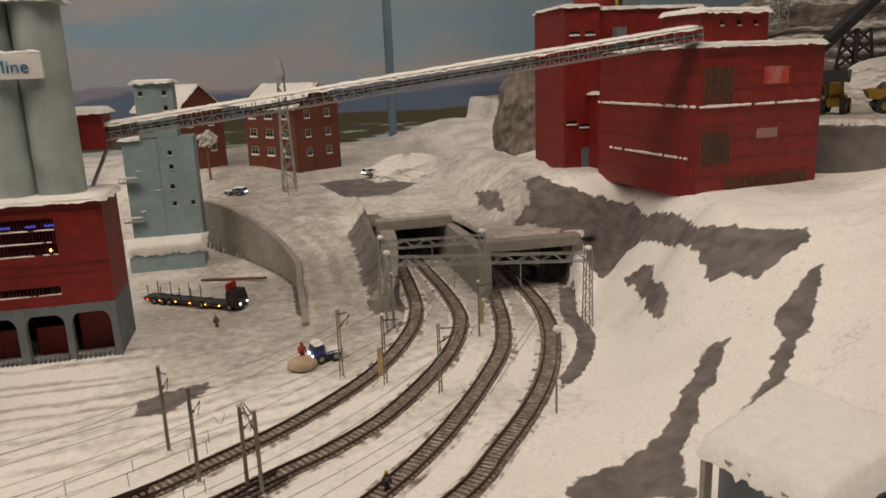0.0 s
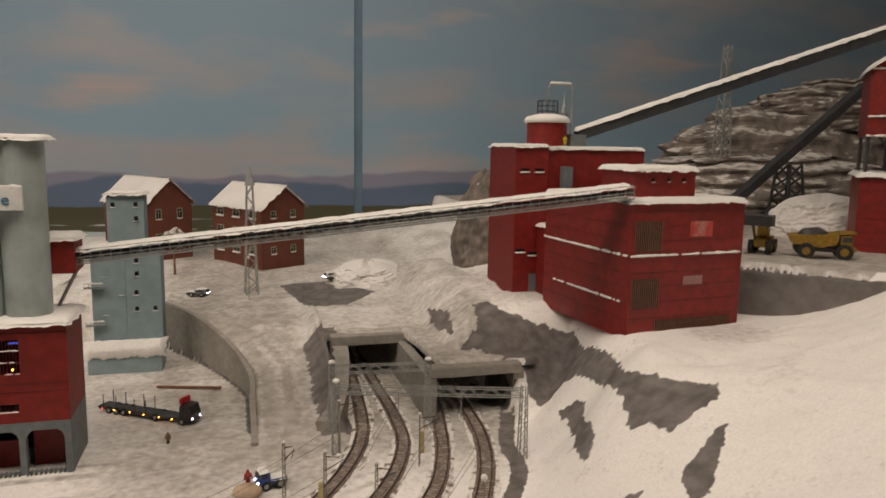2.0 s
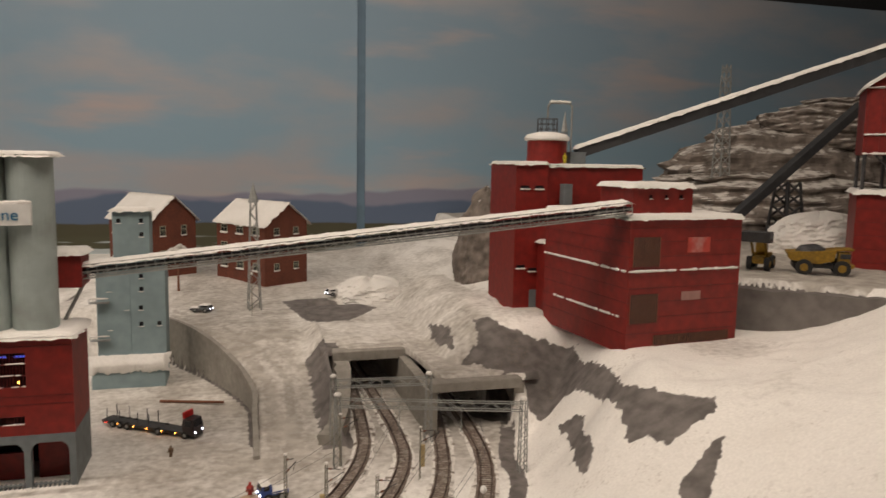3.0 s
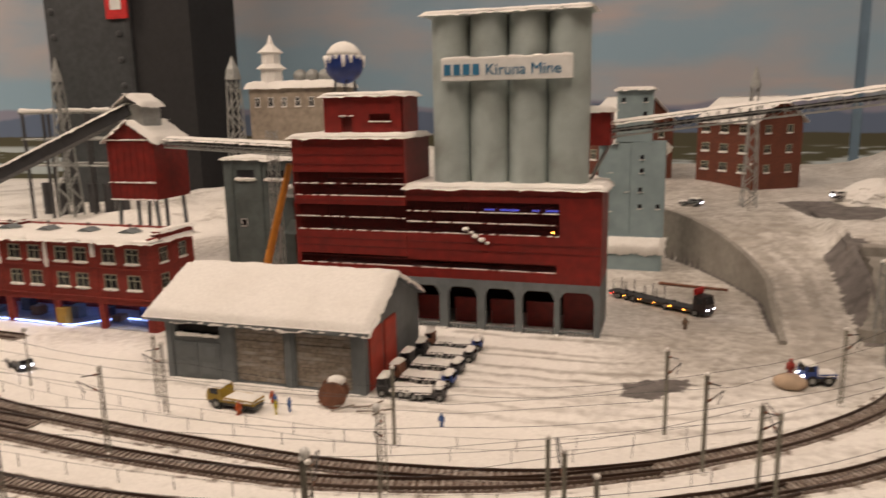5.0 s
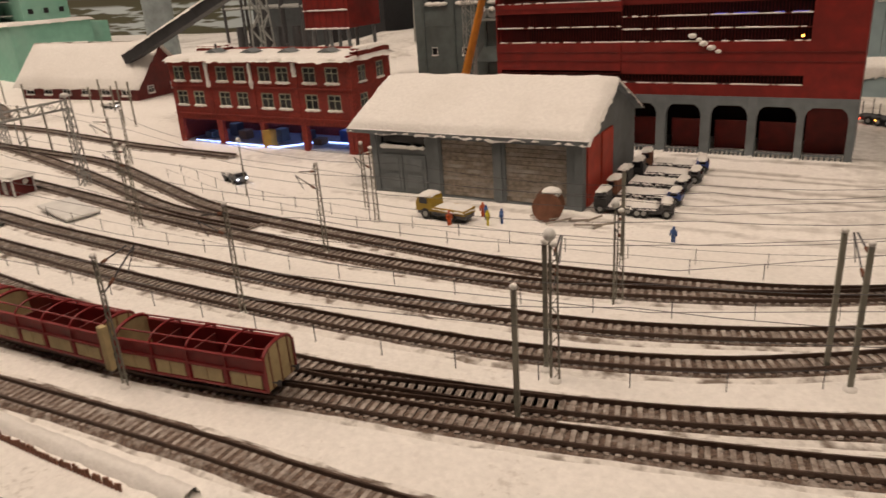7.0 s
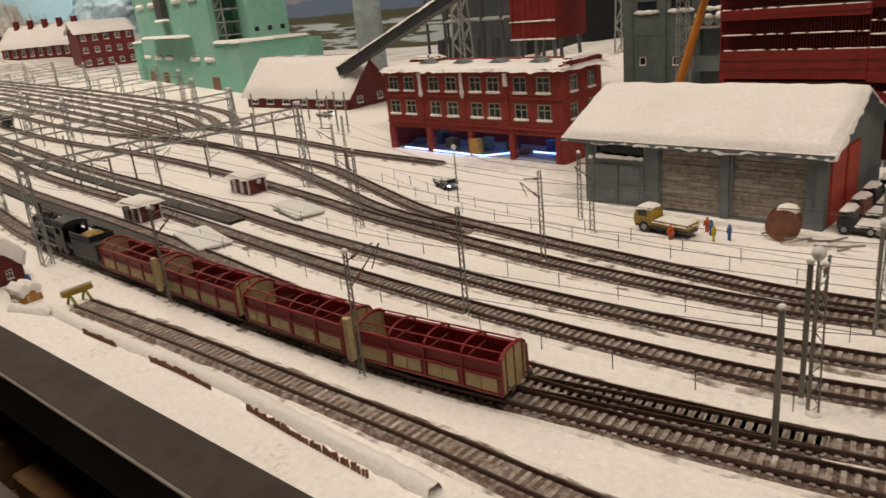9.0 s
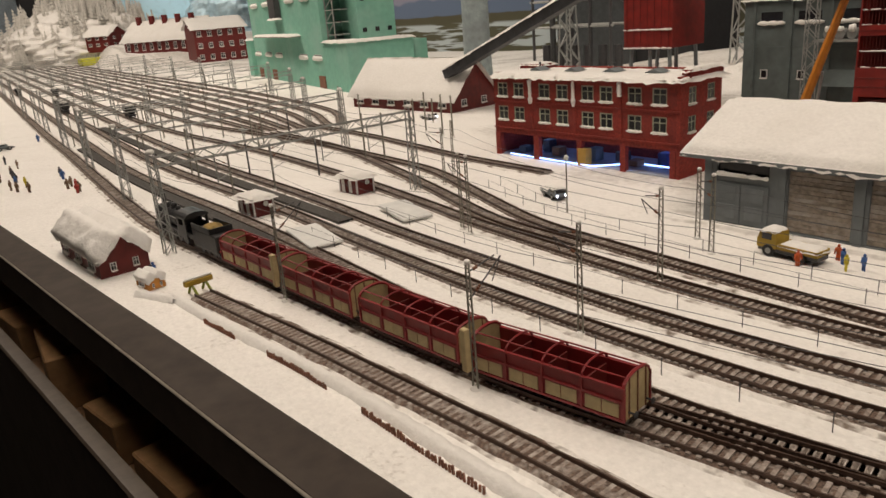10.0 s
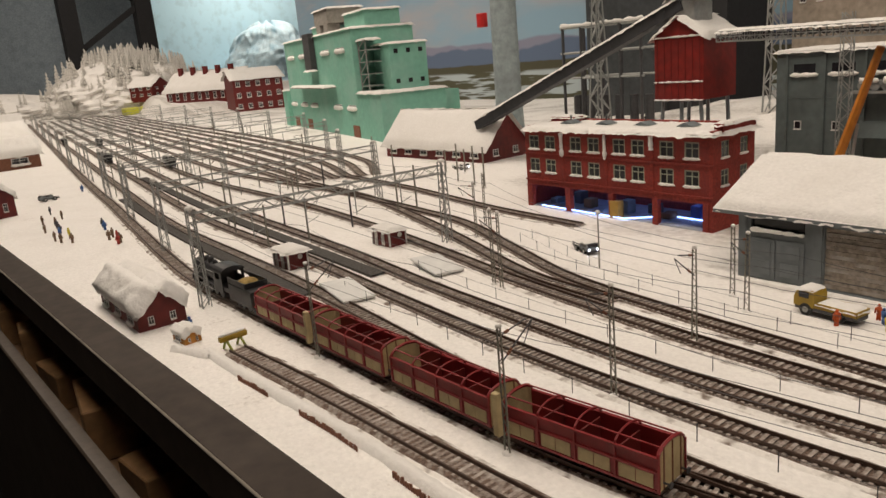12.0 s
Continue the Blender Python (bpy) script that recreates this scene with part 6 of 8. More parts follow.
for args in ((-0.008, 1.15, -0.006, 0.265, 0.425), (-0.095, 0.0, -0.026, 0.245, 0.185), (1.145, 1.416, -0.006, 0.266, 0.178), (1.145, 1.326, 0.079, 0.24, 0.352), (0.852, 1.128, 0.064, 0.226, 0.492), (0.395, 0.50, 0.045, 0.205, 0.470), (0.492, 0.728, 0.034, 0.206, 0.535), (0.255, 0.865, -0.054, -0.002, 0.206), (0.48, 0.61, -0.034, 0.0, 0.275)):
    snow_top(green, *args, 0.006, args[0])
for u in (0.13, 0.36, 0.76, 0.98):
    small_window(green, u, -0.0006, 0.352, 0.11, 0.014, bars=0)
    snow_ledge(green, (u - 0.055, -0.004, 0.343), (u + 0.055, -0.004, 0.343), 0.003, 14, u, 0.2)
for u in (0.08, 0.29, 0.48, 0.87, 1.06):
    small_window(green, u, -0.0006, 0.122, 0.10, 0.014, bars=0)
    snow_ledge(green, (u - 0.05, -0.004, 0.113), (u + 0.05, -0.004, 0.113), 0.003, 14, u, 0.2)
for u in (0.10, 0.36, 1.09):
    bm = bmesh.new()
    box(bm, u - 0.04, u + 0.04, -0.003, -0.0004, 0, 0.048)
    part("door", bm, BROWN, green, "brown loading door")
for v in (0.11, 0.16, 0.21):
    for z in (0.205, 0.315):
        bm = bmesh.new()
        box(bm, 1.3195, 1.3215, v - 0.008, v + 0.008, z, z + 0.016)
        part("window", bm, GLASS_DARK, green, "small dark window")
for k in range(4):
    z = 0.20 + 0.045 * k
    bm = bmesh.new()
    box(bm, 1.15, 1.24, 0.02, 0.08, z, z + 0.004)
    part("landing", bm, STEEL, green)
    bm = bmesh.new()
    tube(bm, (1.15, 0.022, z + 0.004), (1.235, 0.022, z + 0.044), 0.002, n=4)
    part("stair_flight", bm, STEEL, green)
for u in (1.152, 1.238):
    bm = bmesh.new()
    tube(bm, (u, 0.022, 0.178), (u, 0.022, 0.375), 0.003, n=5)
    part("stair_post", bm, STEEL, green)
snow_top(green, 1.145, 1.245, 0.015, 0.084, 0.375, 0.006, 4)

for args in (("long_barracks", "long red building with a snowy hipped roof", -6.86, 2.40, 0.075, 0.80, 0.35, 0.13, 0.15, DARKRED, 28, 1, 9, 0.02, "building", "", 5), ("red_block", "three-storey red building with pale windows", -5.9, 2.56, 0, 0.40, 0.34, 0.26, 0.07, DARKRED, 80, 3, 5, 0.02, "building", "", 0), ("red_cottage", "small red building with snowy roof", -8.0, 2.20, 0.15, 0.26, 0.3, 0.12, 0.08, DARKRED, 40, 2, 3, 0.02, "building", "", 0)):
    gable_house(*args)


# retaining wall of the ramp road, and the rock face of the quarry bench
def strip_wall(name, line, low, high, thick, material, label, rough=0.0, rows=8):
    """An upright wall along a plan line; low and high give its foot and top at each place."""
    bm = bmesh.new()
    pts = curve_points(line, 0.010)
    dirs = [(b - a).normalized() for a, b in zip(pts, pts[1:])]
    dirs.append(dirs[-1])
    cols = []
    for p, d in zip(pts, dirs):
        side = Vector((-d.y, d.x, 0))
        lo, hi = low(p), high(p)
        col = []
        for j in range(rows + 1):
            z = lo + (hi - lo) * j / rows
            k = rough * (noise.noise(Vector((p.x * 25, p.y * 25, z * 25))) + 0.6 * noise.noise(Vector((p.x * 80, p.y * 80, z * 80))))
            col.append(bm.verts.new(p + side * (k - 0.1 * (hi - lo) * rough * 20 * j / rows) + Vector((0, 0, z))))
        col.append(bm.verts.new(p - side * thick + Vector((0, 0, hi))))
        col.append(bm.verts.new(p - side * thick + Vector((0, 0, lo))))
        cols.append(col)
    for a, b in zip(cols, cols[1:]):
        for i in range(len(a)):
            j = (i + 1) % len(a)
            bm.faces.new((a[i], a[j], b[j], b[i]))
    bm.faces.new(cols[0][::-1])
    bm.faces.new(cols[-1])
    return solo(name, bm, material, label, "wall", kind="structure")


strip_wall("retaining_wall", [(road_edge(y) - 0.004, y) for y in (1.27, 1.35, 1.42, 1.5, 1.58, 1.66, 1.74, 1.82, 1.9, 1.97, 2.04)], lambda p: -0.004, lambda p: 0.098 * smooth(1.22, 1.86, p.y) + 0.005, 0.010, CONCRETE, "curved grey concrete retaining wall beside the road", 0.0015)
strip_wall("quarry_face", [(0.972, 1.52), (0.975, 1.42), (0.985, 1.345), (1.03, 1.30), (1.09, 1.235), (1.17, 1.165), (1.27, 1.09)], lambda p: 0.14, lambda p: 0.252 + 0.006 * noise.noise(p * 30), 0.03, ROCK, "rough dark rock face of the quarry bench", 0.014, 12)
strip_wall("rock_bank", [(0.235, 1.30), (0.262, 1.38), (0.278, 1.46), (0.286, 1.54)], lambda p: -0.004, lambda p: 0.022 + 0.06 * smooth(1.30, 1.52, p.y), 0.03, CONCRETE, "rough grey bank beside the tunnel mouth", 0.008, 8)


# ---- masts, wires and gantries ----
def mast(x, y, h=0.095, kind="post", turn=0.0, reach=0.030, snow=True, z=0.0):
    """An overhead line mast: slim post, bracket arms with insulators, and a cap of snow."""
    t = thing("catenary_mast", "slim grey overhead line mast with bracket arms", "mast", x, y, z, turn, "overhead line masts")
    if kind == "post":
        bm = bmesh.new()
        box(bm, -0.0016, 0.0016, -0.0011, 0.0011, -0.002, h)
        part("post", bm, POLE, t)
    else:
        for s in (-1, 1):
            bm = bmesh.new()
            tube(bm, (s * 0.0028, 0, -0.002), (s * 0.0019, 0, h), 0.0008, 0.0007, 4)
            part("leg", bm, POLE, t)
        bm = bmesh.new()
        for k in range(14):
            a, b = h * k / 14, h * (k + 1) / 14
            s = 1 if k % 2 else -1
            tube(bm, (s * 0.0026, 0, a), (-s * 0.0026, 0, b), 0.0004, n=4)
        part("bracing", bm, POLE, t)
    if reach:
        s = 1 if reach > 0 else -1
        for z0, z1, r in ((h * 0.72, h * 0.97, abs(reach)), (h * 0.93, h * 0.99, abs(reach) * 0.8)):
            bm = bmesh.new()
            tube(bm, (0, 0, z0), (0, -s * r, z1), 0.0006, n=5)
            arm = part("bracket", bm, DARKSTEEL, t)
            bm = bmesh.new()
            for q in (0.22, 0.27, 0.32):
                ball(bm, (0, -s * r * q, z0 + (z1 - z0) * q), 0.0013, 1, 6, 4)
            part("insulator", bm, BROWN, arm)
        bm = bmesh.new()
        tube(bm, (0, -s * abs(reach), h * 0.97), (0, -s * abs(reach) * 0.7, h * 0.80), 0.0004, n=4)
        part("steady_arm", bm, DARKSTEEL, t)
    bm = bmesh.new()
    lathe(bm, [(0.005, -0.002), (0.0042, 0.0016), (0.001, 0.003)], 8)
    part("foot", bm, SNOW, t, smooth=True)
    if snow:
        bm = bmesh.new()
        ball(bm, (0, 0, h + 0.001), 0.0026, 0.8, 7, 5)
        part("snow_cap", bm, SNOW, t, smooth=True)
    return t


MASTS = [(-0.567, 0.739, 0.094, "lattice", 0, 0.030), (-0.547, 0.600, 0.098, "lattice", 0, 0.030), (-0.839, 0.730, 0.098, "lattice", 0, 0.028), (-0.862, 0.737, 0.098, "lattice", 0, 0.0),
         (-0.267, 0.607, 0.098, "lattice", 10, -0.026), (-0.278, 0.618, 0.094, "post", 10, 0.0), (-0.095, 0.671, 0.098, "post", 20, -0.03), (-0.110, 0.690, 0.098, "post", 20, 0.0), (-0.265, 0.741, 0.078, "lattice", 8, 0.03), (-0.291, 0.833, 0.085, "post", 0, 0.0),
         (-0.542, 0.477, 0.100, "lattice", 0, -0.032), (-0.821, 0.464, 0.100, "lattice", 0, -0.032), (0.271, 0.976, 0.088, "lattice", 40, 0.03), (0.213, 1.020, 0.090, "lattice", 40, 0.03), (-0.026, 0.926, 0.095, "post", 25, 0.03), (0.009, 0.855, 0.098, "post", 25, 0.03),
         (0.054, 0.829, 0.085, "post", 25, 0.028), (0.067, 0.816, 0.085, "post", 25, -0.028), (0.164, 1.060, 0.090, "lattice", 40, 0.02), (0.366, 1.140, 0.082, "lattice", 60, 0.03), (-0.070, 0.651, 0.092, "post", 20, 0.0), (-0.271, 0.555, 0.090, "post", 0, 0.0),
         (-0.615, 0.877, 0.080, "lattice", 0, 0.0), (-0.576, 0.842, 0.085, "lattice", 0, 0.03), (0.256, 1.211, 0.086, "post", 60, 0.03), (-1.076, 0.882, 0.090, "lattice", 0, 0.03), (-1.125, 0.942, 0.09, "lattice", 0, 0.0)]
for a in MASTS:
    mast(*a)
for x, y in ((-0.542, 0.470), (-0.821, 0.457), (-0.062, 0.645), (0.207, 1.015), (0.372, 1.148)):
    bm = bmesh.new()
    box(bm, -0.003, 0.003, -0.0025, 0.0025, 0.018, 0.052, bevel=0.0006)
    ob = solo("weight_stack", bm, CREAM, "pale tensioning weight stack on a line mast", "weight stack", group="weight stacks")
    ob.matrix_world = pose(x, y, 0, 0, 0, 0)


def street_lamp(x, y, h=0.075, globe=0.0034):
    t = thing("street_lamp", "slim grey lamp post with a snowy white globe", "lamp post", x, y, 0, 0, "lamp posts")
    bm = bmesh.new()
    tube(bm, (0, 0, -0.001), (0, 0, h), 0.0012, 0.0008, 6)
    part("pole", bm, POLE, t)
    bm = bmesh.new()
    ball(bm, (0, 0, h + globe * 0.7), globe, 1.1, 10, 7)
    part("globe", bm, WHITE, t, smooth=True)


for a in ((0.381, 0.890, 0.094, 0.0042), (-0.806, 0.872, 0.072), (-0.268, 0.735, 0.084, 0.0036), (-0.272, 0.612, 0.100, 0.0042), (0.135, 1.92, 0.20, 0.003)):
    street_lamp(*a)


def wire(points, sag=0.003, name="contact_wire"):
    bm = bmesh.new()
    line, n = [], 6
    for a, b in zip(points, points[1:]):
        a, b = Vector(a), Vector(b)
        line += [a.lerp(b, k / n) - Vector((0, 0, sag * 4 * (k / n) * (1 - k / n))) for k in range(n)]
    hose(bm, line + [Vector(points[-1])], 0.00028, 3)
    return solo(name, bm, DARKSTEEL, "thin dark overhead contact wire above the tracks", "wire", group="overhead wires")


def along(key, x0, x1, step):
    pts = [p for p in curve_points(TRACKS[key], 0.01) if x0 < p.x < x1]
    return pts[:: max(1, int(step / 0.01))] + [pts[-1]]


for key in ("T1", "T2", "T3", "T4", "T5", "T6"):
    hi = 0.50 if key in ("T1", "T3", "T5", "T6") else 0.05
    for h, sag in ((0.072, 0.0), (0.090, 0.008)):
        wire([(p.x, p.y, h) for p in along(key, -1.6, hi, 0.28)], sag)
# low wire fence beside the tracks
for off, key in ((0.030, "T1"), (0.030, "T3"), (-0.030, "T4"), (0.055, "T1")):
    f_t = thing("wire_fence", "low wire fence on thin posts in the snow", "fence", group="wire fences")
    pts = along(key, -1.0, 0.02, 0.06)
    bm = bmesh.new()
    hose(bm, [(p.x, p.y + off, 0.0135) for p in pts], 0.00022, 3)
    part("fence_wire", bm, DARKSTEEL, f_t)
    bm = bmesh.new()
    tube(bm, (0, 0, -0.001), (0, 0, 0.0145), 0.0004, n=4)
    me = mesh("post", bm, DARKSTEEL)
    for p in pts:
        share("post", me, f_t, Matrix.Translation((p.x, p.y + off, 0)))


def truss(bm, p, q, w, h, cells):
    """A square lattice beam from p to q."""
    p, q = Vector(p), Vector(q)
    d = (q - p).normalized()
    s = Vector((0, 0, 1)).cross(d).normalized() * (w / 2)
    u = Vector((0, 0, h))
    for a in (s, -s, s + u, u - s):
        tube(bm, p + a, q + a, 0.0010, n=4)
    for k in range(cells):
        a, b = p.lerp(q, k / cells), p.lerp(q, (k + 1) / cells)
        lo, hi = (Vector(), u) if k % 2 else (u, Vector())
        for e in (s, -s):
            tube(bm, a + e + lo, b + e + hi, 0.0006, n=4)
    return bm


def gantry(x, y0, y1, h=0.112, x1=None, z=0.0, cell=0.016, label="grey steel lattice signal gantry spanning the tracks"):
    """An overhead line portal: two lattice legs, a lattice beam and droppers."""
    x1 = x if x1 is None else x1
    t = thing("catenary_portal", label, "gantry", 0, 0, z, 0, "overhead line portals")
    for px, py in ((x, y0), (x1, y1)):
        bm = bmesh.new()
        for sx in (-1, 1):
            for sy in (-1, 1):
                tube(bm, (px + sx * 0.006, py + sy * 0.006, -0.002), (px + sx * 0.004, py + sy * 0.004, h + 0.014), 0.0010, n=4)
        for k in range(10):
            a, b = h * k / 10, h * (k + 1) / 10
            s = 1 if k % 2 else -1
            for e in (-0.005, 0.005):
                tube(bm, (px + s * 0.005, py + e, a), (px - s * 0.005, py + e, b), 0.0006, n=4)
                tube(bm, (px + e, py + s * 0.005, a), (px + e, py - s * 0.005, b), 0.0006, n=4)
        leg = part("leg", bm, STEEL, t)
        bm = bmesh.new()
        ball(bm, (px, py, h + 0.015), 0.006, 0.6, 8, 5)
        part("snow_cap", bm, SNOW, leg, smooth=True)
    bm = bmesh.new()
    L = math.hypot(x1 - x, y1 - y0)
    truss(bm, (x, y0, h - 0.004), (x1, y1, h - 0.004), 0.010, 0.012, max(6, int(L / cell)))
    part("beam", bm, STEEL, t)
    n = max(2, int(L / 0.075))
    for k in range(1, n):
        u = k / n
        px, py = x + (x1 - x) * u, y0 + (y1 - y0) * u
        bm = bmesh.new()
        tube(bm, (px, py, h), (px, py, h - 0.040), 0.0009, n=4)
        tube(bm, (px, py, h - 0.036), (px, py + 0.018, h - 0.030), 0.0006, n=4)
        part("dropper", bm, STEEL, t)
    return t


gantry(0.252, 1.215, 1.135, 0.102, 0.528)
gantry(0.256, 1.300, 1.285, 0.106, 0.415)
gantry(-1.092, 0.440, 0.835, 0.116)
for gx, ga, gb in ((-1.47, 0.50, 0.965), (-1.85, 0.50, 1.05), (-2.25, 0.50, 1.18), (-2.7, 0.50, 1.28), (-3.2, 0.48, 1.30), (-3.75, 0.48, 1.32), (-4.4, 0.48, 1.34), (-5.1, 0.48, 1.34), (-6.0, 0.48, 1.34), (-7.0, 0.48, 1.34)):
    sh = far_shift(gx)
    gantry(gx, ga + sh, gb + sh, 0.112, gx - 0.04, cell=0.05)
    if gx < -2:
        gantry(gx + 0.2, ga + sh, ga + sh + 0.25, 0.10, cell=0.06)
random.seed(4)
for k in range(70):
    x = -1.3 - 4.6 * (k / 70) ** 1.3
    y = random.uniform(0.50, 1.32) + far_shift(x)
    if abs(x + 1.1) > 0.05:
        mast(x, y, random.choice((0.075, 0.09, 0.06)), "post", random.choice((0, 180)), random.choice((0.0, 0.028)), False)
for x in (-1.334, -1.777, -1.466):
    t = thing("yard_light", "dark yard light post between the tracks", "lamp post", x, {-1.334: 0.798, -1.777: 0.972, -1.466: 0.724}[x], 0, 0, "yard lights")
    bm = bmesh.new()
    tube(bm, (0, 0, -0.001), (0, 0, 0.06), 0.0018, n=6)
    part("pole", bm, DARKSTEEL, t)
    for s in (-1, 1):
        bm = bmesh.new()
        ball(bm, (s * 0.007, 0, 0.085), 0.006, 0.35, 8, 5)
        tube(bm, (0, 0, 0.06), (s * 0.007, 0, 0.086), 0.0008, n=5)
        part("lamp_head", bm, STEEL, t)


# ---- train ----
def wheelset(parent, x, r=0.0056, gauge=0.0165, name="wheelset", spokes=False):
    for s in (-1, 1):
        bm = bmesh.new()
        tube(bm, (x, s * gauge / 2 - 0.001, r), (x, s * gauge / 2 + 0.001, r), r, n=16)
        wh = part("wheel", bm, DARKSTEEL, parent)
        bm = bmesh.new()
        tube(bm, (x, s * (gauge / 2 + 0.0009), r), (x, s * (gauge / 2 + 0.0016), r), r * 0.35, n=10)
        part("hub", bm, LOCO, wh)
    bm = bmesh.new()
    tube(bm, (x, -gauge / 2, r), (x, gauge / 2, r), 0.0011, n=6)
    part("axle", bm, DARKSTEEL, parent)


def build_wagon():
    """An open hopper wagon: red sides with cream panels, cream ends, hoops over the open top."""
    L, W, z0, z1 = 0.126, 0.032, 0.0075, 0.0315
    t = thing("hopper_wagon", "open red hopper wagon with cream panels and roof hoops", "goods wagon", group="hopper wagons of the train")
    for s in (-1, 1):
        y = s * W / 2
        bm = bmesh.new()
        box(bm, -L / 2, L / 2, min(y, y - s * 0.0014), max(y, y - s * 0.0014), z0, z1, bevel=0.0003)
        side = part("side_wall", bm, WAGONRED, t)
        for zz in (z0 + 0.0006, z0 + 0.0135, z1 - 0.0008):
            bm = bmesh.new()
            box(bm, -L / 2 - 0.0006, L / 2 + 0.0006, min(y, y + s * 0.0012), max(y, y + s * 0.0012), zz - 0.0009, zz + 0.0009)
            part("waist_rail", bm, WAGONRED, side)
        for k in range(4):
            xa = -L / 2 + 0.004 + k * L / 4
            for q in (0, 1):
                bm = bmesh.new()
                a = xa + q * 0.0128
                box(bm, a, a + 0.0120, min(y, y + s * 0.0007), max(y, y + s * 0.0007), z0 + 0.002, z0 + 0.0120)
                part("panel", bm, CREAM, side)
        for k in range(5):
            bm = bmesh.new()
            xa = -L / 2 + k * L / 4
            box(bm, xa - 0.0009, xa + 0.0009, min(y, y + s * 0.0014), max(y, y + s * 0.0014), z0, z1)
            part("post", bm, WAGONRED, side)
    arc = [(W / 2 * math.cos(a), z1 + 0.0068 * math.sin(a)) for a in [math.pi * k / 10 for k in range(11)]]
    for s in (-1, 1):
        bm = bmesh.new()
        x = s * (L / 2 - 0.0008)
        prism(bm, [(-W / 2, z0), (W / 2, z0), *arc], "x", x - 0.0008, x + 0.0008)
        end = part("end_wall", bm, CREAM, t)
        for yy in (-W / 3, 0, W / 3):
            bm = bmesh.new()
            box(bm, x + s * 0.0007, x + s * 0.0016, yy - 0.0004, yy + 0.0004, z0, z1 + 0.006)
            part("batten", bm, BROWN, end)
        bm = bmesh.new()
        hose(bm, [(x, *a) for a in arc], 0.0014, 5)
        part("rim", bm, WAGONRED, end)
        for yy in (-0.011, 0.011):
            bm = bmesh.new()
            tube(bm, (s * L / 2, yy, 0.0125), (s * (L / 2 + 0.005), yy, 0.0125), 0.0007, n=6)
            tube(bm, (s * (L / 2 + 0.005), yy, 0.0125), (s * (L / 2 + 0.006), yy, 0.0125), 0.0023, n=10)
            part("buffer", bm, DARKSTEEL, t)
    for k in range(1, 4):
        bm = bmesh.new()
        x = -L / 2 + k * L / 4
        hose(bm, [(x, *a) for a in arc], 0.0009, 5)
        part("hoop", bm, WAGONRED, t)
    for s in (-1, 1):
        bm = bmesh.new()
        tube(bm, (-L / 2, s * W * 0.36, z1 + 0.0050), (L / 2, s * W * 0.36, z1 + 0.0050), 0.0007, n=5)
        part("roof_rail", bm, WAGONRED, t)
    for k in range(4):
        bm = bmesh.new()
        box(bm, -L / 2 + k * L / 4 + 0.001, -L / 2 + (k + 1) * L / 4 - 0.0003, -W / 2 + 0.0015, W / 2 - 0.0015, z0 + 0.0008, z0 + 0.0022)
        part("floor_plate", bm, DARKRED, t)
    for k in range(1, 4):
        bm = bmesh.new()
        x = -L / 2 + k * L / 4
        box(bm, x - 0.0006, x + 0.0006, -W / 2 + 0.0015, W / 2 - 0.0015, z0 + 0.002, z1 - 0.004)
        part("partition", bm, DARKRED, t)
    bm = bmesh.new()
    box(bm, -L / 2 + 0.003, L / 2 - 0.003, -0.010, 0.010, 0.0055, z0)
    part("underframe", bm, DARKSTEEL, t)
    for x in (-0.042, -0.030, 0.030, 0.042):
        wheelset(t, x)
    for x in (-0.036, 0.036):
        bm = bmesh.new()
        for s in (-1, 1):
            prism(bm, [(x - 0.011, 0.010), (x + 0.011, 0.010), (x + 0.008, 0.004), (x - 0.008, 0.004)], "y", s * 0.0105 - 0.0008, s * 0.0105 + 0.0008)
        part("bogie_frame", bm, WAGONRED, t)
    return t


LINE = curve_points(TRACKS["T6"], 0.002)


def on_line(x_back, length):
    """The pose of a vehicle of that length whose rear end stands at plan x x_back on the front track."""
    i = min(range(len(LINE)), key=lambda k: abs(LINE[k].x - x_back) + (9 if LINE[k].y > 0.7 else 0))
    a = LINE[i]
    b = LINE[i - int(length / 0.002)]
    c = (a + b) / 2
    return c, math.degrees(math.atan2(b.y - a.y, b.x - a.x)), b.x


back_x = -0.425
for k in range(4):
    c, ang, nxt = on_line(back_x, 0.126)
    m = pose(c.x, c.y, 0.0052, 0, 0, ang)
    if k == 0:
        wag = build_wagon()
        wag.matrix_world = m
        wag.matrix_basis = m
    else:
        copy_thing(wag, m)
    back_x = nxt - 0.013

# tender, then engine; both face along -x of the line (local +x is ahead)
c, ang, nxt = on_line(back_x, 0.070)
tender = thing("tender", "black steam engine tender with a brown coal load", "tender")
tender.matrix_world = pose(c.x, c.y, 0.0052, 0, 0, ang)
bm = bmesh.new()
box(bm, -0.034, 0.034, -0.0155, 0.0155, 0.010, 0.031, bevel=0.001)
part("tank", bm, LOCO, tender)
for s in (-1, 1):
    bm = bmesh.new()
    box(bm, -0.018, 0.034, s * 0.0145 - 0.0006, s * 0.0145 + 0.0006, 0.031, 0.038)
    part("coal_board", bm, LOCO, tender)
bm = bmesh.new()
box(bm, -0.019, -0.0178, -0.0145, 0.0145, 0.031, 0.038)
part("coal_board", bm, LOCO, tender)
bm = bmesh.new()
ball(bm, (0.006, 0, 0.0315), 0.0135, 0.55, 14, 8)
part("coal_load", bm, GOLD, tender, "brown-gold coal load")
bm = bmesh.new()
box(bm, -0.035, 0.035, -0.0140, 0.0140, 0.0078, 0.010)
part("frame", bm, DARKSTEEL, tender)
for x in (-0.024, -0.010, 0.008, 0.023):
    wheelset(tender, x)
